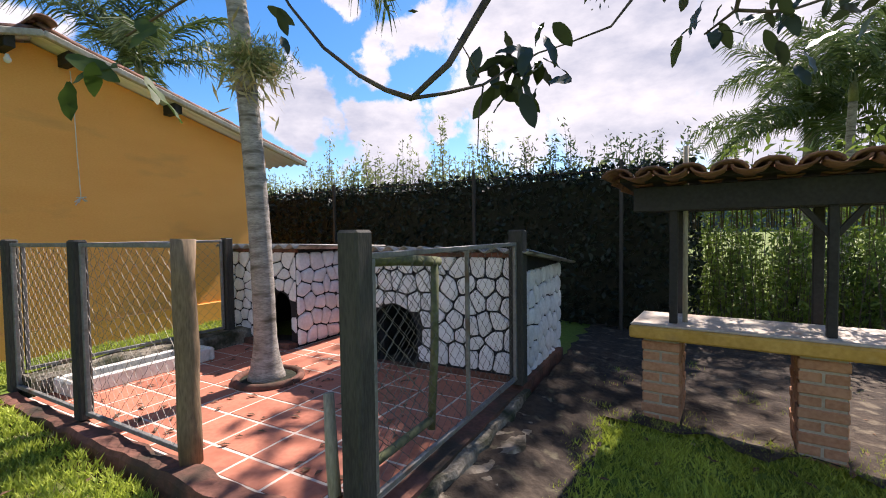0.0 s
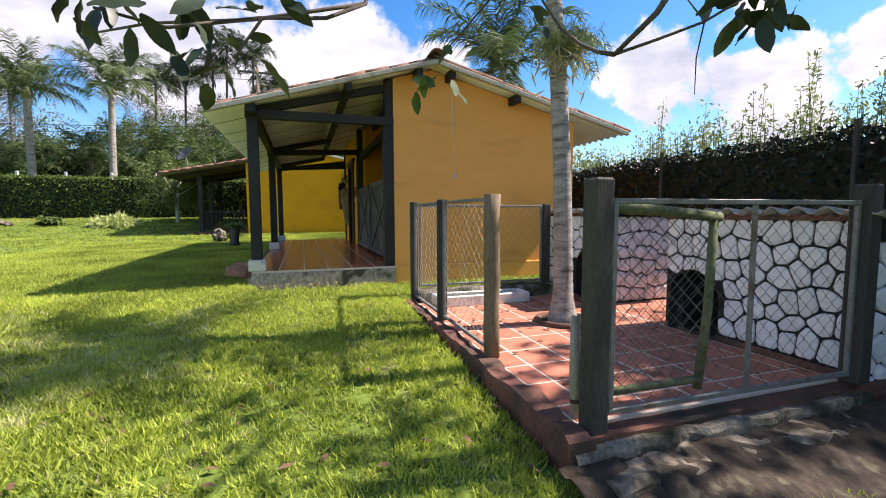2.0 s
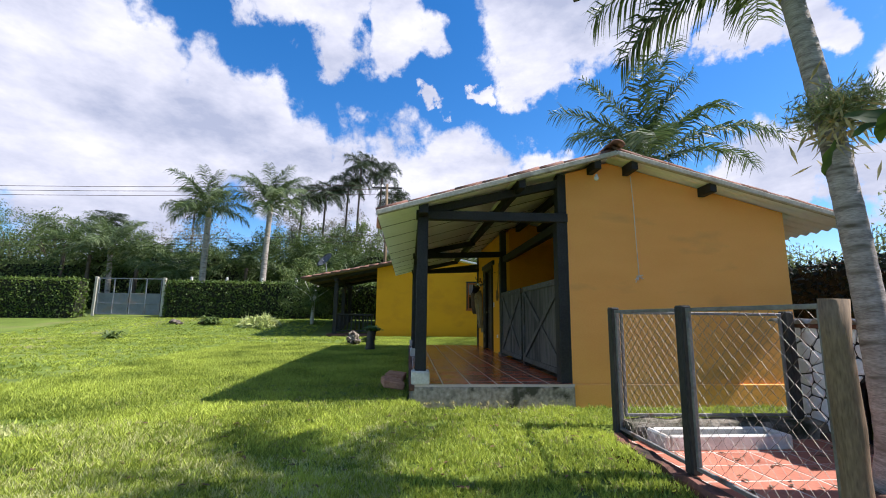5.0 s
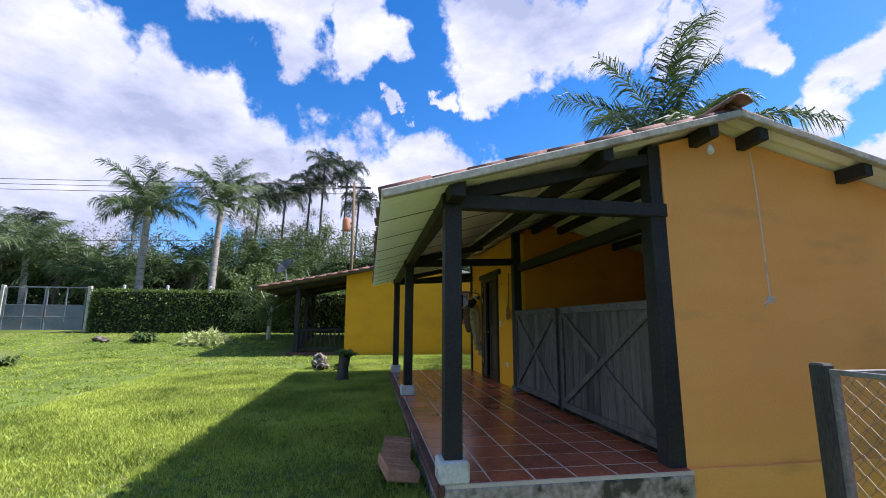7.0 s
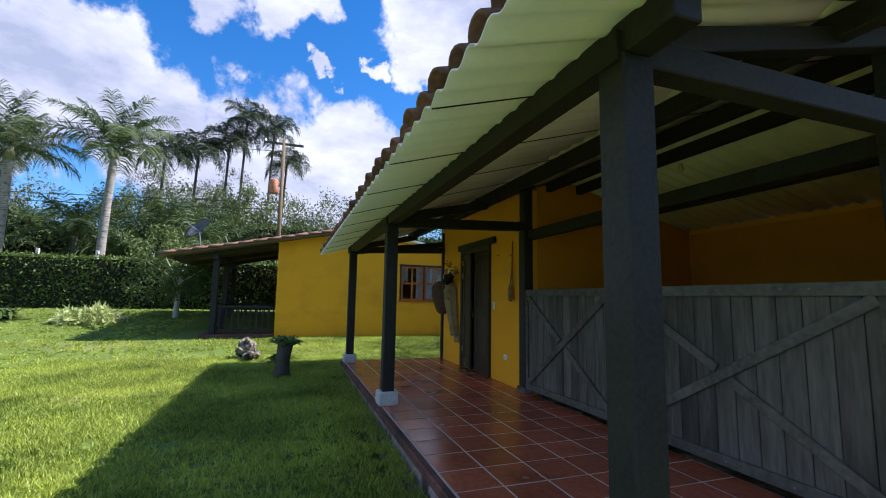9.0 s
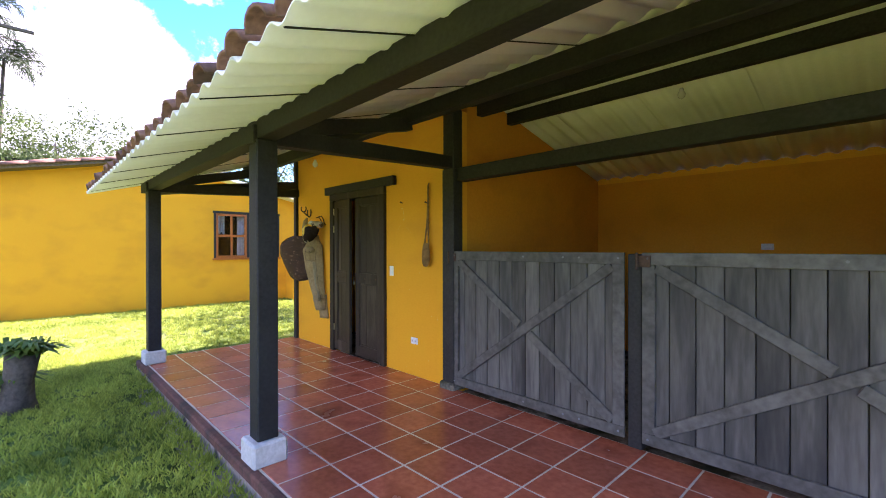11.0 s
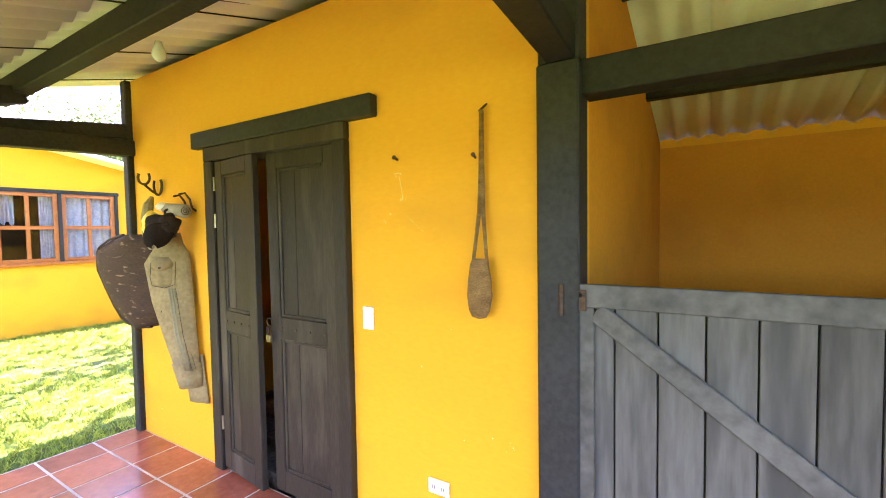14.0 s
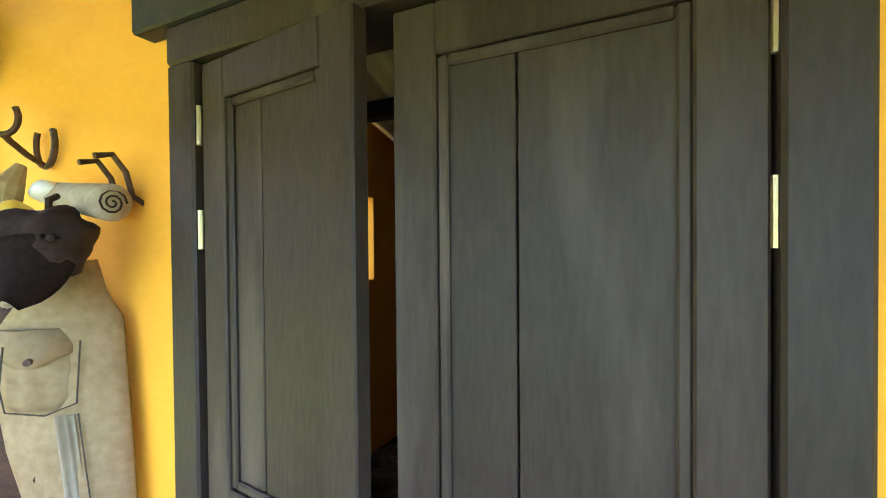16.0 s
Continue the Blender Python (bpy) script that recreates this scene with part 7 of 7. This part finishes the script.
bush = thing("variegated_bush", "low pale variegated bush on the lawn", "plant", (-15.6, -9.05, float(ground_z(-15.6)) - 0.02), "garden plants")
way = rng.normal(size=(1500, 3))
way /= np.linalg.norm(way, axis=1)[:, None]
way[:, 2] = np.abs(way[:, 2])
piece("leaves", raw_mesh("leaves", leaf_cloud(way * np.array((0.6, 0.95, 0.46)) * rng.uniform(0.75, 1.0, (1500, 1)), 0.26, 0.2, 0.3), 4, M_varieg), bush)
part("stem", tube([(0, 0, -0.05), (0, 0, 0.45)], [0.09, 0.03], 8), M_bark, bush)
clump_plant("croton", -3.6, -11.2, 0.7, 40, M_croton, "yellow croton shrub on the lawn", 0.3)
clump_plant("seedling", -10.5, -12.4, 0.6, 14, M_leaf_light, "thin leafy seedling on the lawn", 0.2)
clump_plant("seedling", -16.2, -11.6, 0.8, 20, M_leaf_light, "small leafy plant by the hedge", 0.3)
for x, y, s in ((-16.3, -12.0, 0.16), (-16.0, -12.9, 0.14), (-16.4, -13.3, 0.2)):
    bm = ball((0, 0, s * 0.3), s, (1.5, 1.0, 0.6), seg=14)
    for v in bm.verts:
        v.co += v.co.normalized() * s * 0.4 * noise.noise(v.co * 8)
    rk = thing("garden_rock", "small brown garden rock on the lawn", "rock", (x, y, float(ground_z(x))), "garden rocks")
    part("rock", bm, M_root, rk, smooth=True)

# fallen leaves
litter_v = []
for k in range(420):
    pen = random.random() < 0.3
    x, y = (random.uniform(1.7, 4.6), random.uniform(0.1, 2.0)) if pen else (random.uniform(0.8, 6.8), random.uniform(-4.8, -0.2))
    if random.random() < 0.15 and not pen:
        x, y = random.uniform(5.0, 7.3), random.uniform(1.2, 3.4)
    z = PEN_Z + 0.012 if pen else float(ground_z(x)) + 0.02
    a, s = random.uniform(0, 6.28), random.uniform(0.02, 0.05)
    c, d = math.cos(a) * s, math.sin(a) * s
    litter_v += [(x - c, y - d, z), (x - d * 0.4, y + c * 0.4, z + 0.010), (x + c, y + d, z + 0.004), (x + d * 0.4, y - c * 0.4, z + 0.008)]
M_litter = leafy("brown_fallen_leaf", (0.06, 0.035, 0.02), (0.20, 0.11, 0.06), 0.1, 0.8)
tagged(new("fallen_leaves", raw_mesh("fallen_leaves", litter_v, 4, M_litter)), "dry brown leaves scattered on lawn and tiles", "fallen leaves", "", "stuff")

# ---- road gate, pole, wires, dish ----
gate = thing("road_gate", "grey steel double driveway gate with open upper grid", "gate", (-18.7, -18.5, 0.95))
GW, GH = 3.2, 1.95
for a, b in ((0.0, GW / 2 - 0.02), (GW / 2 + 0.02, GW)):
    lf = part("leaf_panel", box(-0.01, 0.01, a + 0.05, b - 0.05, 0.08, 1.1), M_metal, gate, "grey sheet panel")
    for y in (a, b - 0.05, (a + b) / 2 - 0.025):
        part("upright", box(-0.03, 0.03, y, y + 0.05, 0.03, GH, 0.005), M_metal, lf)
    for z in (0.03, 0.58, 1.1, GH - 0.05):
        part("rail", box(-0.028, 0.028, a + 0.05, b - 0.05, z, z + 0.05, 0.005), M_metal, lf)
for y in (-0.12, GW + 0.12):
    gp = thing("gate_post", "white painted concrete gate post", "gate post", (-18.7, -18.5 + y, 0.9), "gate posts")
    part("shaft", box(-0.07, 0.07, -0.07, 0.07, 0, 2.05, 0.015), M_verge, gp)
for k in range(9):
    st = thing("hedge_post", "white concrete post rising above the hedge", "fence post", (-19.5, -14.2 + k * 1.9, 0.9), "hedge posts")
    part("shaft", box(-0.05, 0.05, -0.05, 0.05, 0, 2.2, 0.01), M_plinth, st)

pylon = thing("utility_pole", "concrete utility pole with crossarm and transformer", "utility pole", (-25.2, -3.9, 1.0))
part("shaft", tube([(0, 0, 0), (0, 0, 9.6)], [0.13, 0.09], 12), M_postbrown, pylon, smooth=True)
part("crossarm", box(-0.06, 0.06, -1.1, 1.1, 9.25, 9.37, 0.01), M_post, pylon)
part("transformer", tube([(0.0, -0.42, 6.3), (0.0, -0.42, 6.4), (0, -0.42, 7.05), (0, -0.42, 7.15)], [0.22, 0.26, 0.26, 0.2], 14), M_tank, pylon, "rusty orange transformer can", True)
part("bracket", box(-0.05, 0.05, -0.4, 0.0, 6.75, 6.82), M_dark, pylon)
for y in (-1.0, -0.35, 0.9):
    part("insulator", tube([(0, y, 9.37), (0, y, 9.45), (0, y, 9.55)], [0.05, 0.07, 0.03], 8), M_white, pylon)
for k, (y, z) in enumerate(((-1.0, 10.5), (-0.35, 10.2), (0.9, 9.9), (0.0, 6.8), (0.0, 6.4))):
    pts = [(-25.2, -3.9 + y + (-70 - y) * t, z - 0.2 * k * 0 - 2.2 * 4 * t * (1 - t) * 0.35 - 0.6 * t) for t in [i / 14 for i in range(15)]]
    pw = thing("power_line", "thin dark overhead power line", "cable", (0, 0, 0), "overhead lines")
    part("cable", tube(pts, 0.018, 4), M_dark, pw)

dish = thing("satellite_dish", "grey satellite dish on the porch roof edge", "satellite dish", (-14.6, -5.9, hb_z(-5.9) + 0.10))
part("mast", tube([(0, 0, 0), (0.0, -0.05, 0.5), (0, -0.1, 0.75)], 0.025, 8), M_metal, dish)
bm = bmesh.new()
rings = []
for i in range(6):
    r = 0.42 * i / 5
    rings.append([bm.verts.new((r * math.cos(a), r * math.sin(a), 0.5 * r * r)) for a in [k * math.pi / 10 for k in range(20)]] if i else [bm.verts.new((0, 0, 0))])
for k in range(20):
    bm.faces.new((rings[0][0], rings[1][k], rings[1][(k + 1) % 20]))
for r0, r1 in zip(rings[1:], rings[2:]):
    for k in range(20):
        bm.faces.new((r0[k], r0[(k + 1) % 20], r1[(k + 1) % 20], r1[k]))
bmesh.ops.solidify(bm, geom=bm.faces[:], thickness=0.012)
bm.transform(Matrix.Translation((0, -0.1, 0.85)) @ Matrix.Rotation(0.9, 4, (0.7, 0.7, 0)))
part("reflector", bm, M_metal, dish, smooth=True)
part("feed_arm", tube([(0.0, -0.1, 0.78), (0.35, -0.35, 0.95), (0.4, -0.38, 1.05)], 0.015, 6), M_metal, dish)

# far hills close the horizon, blue air haze put into their colour
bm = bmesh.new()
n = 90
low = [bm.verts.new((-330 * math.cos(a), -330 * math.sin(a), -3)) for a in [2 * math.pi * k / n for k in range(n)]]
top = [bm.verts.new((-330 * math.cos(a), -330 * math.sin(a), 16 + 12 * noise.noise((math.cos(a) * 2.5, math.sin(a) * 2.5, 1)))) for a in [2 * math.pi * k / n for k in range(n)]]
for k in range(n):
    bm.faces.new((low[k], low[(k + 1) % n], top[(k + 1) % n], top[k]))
structure("backdrop", bm, M_hill, "low wooded hills on the horizon, blue air haze put into their colour", "hills", True)
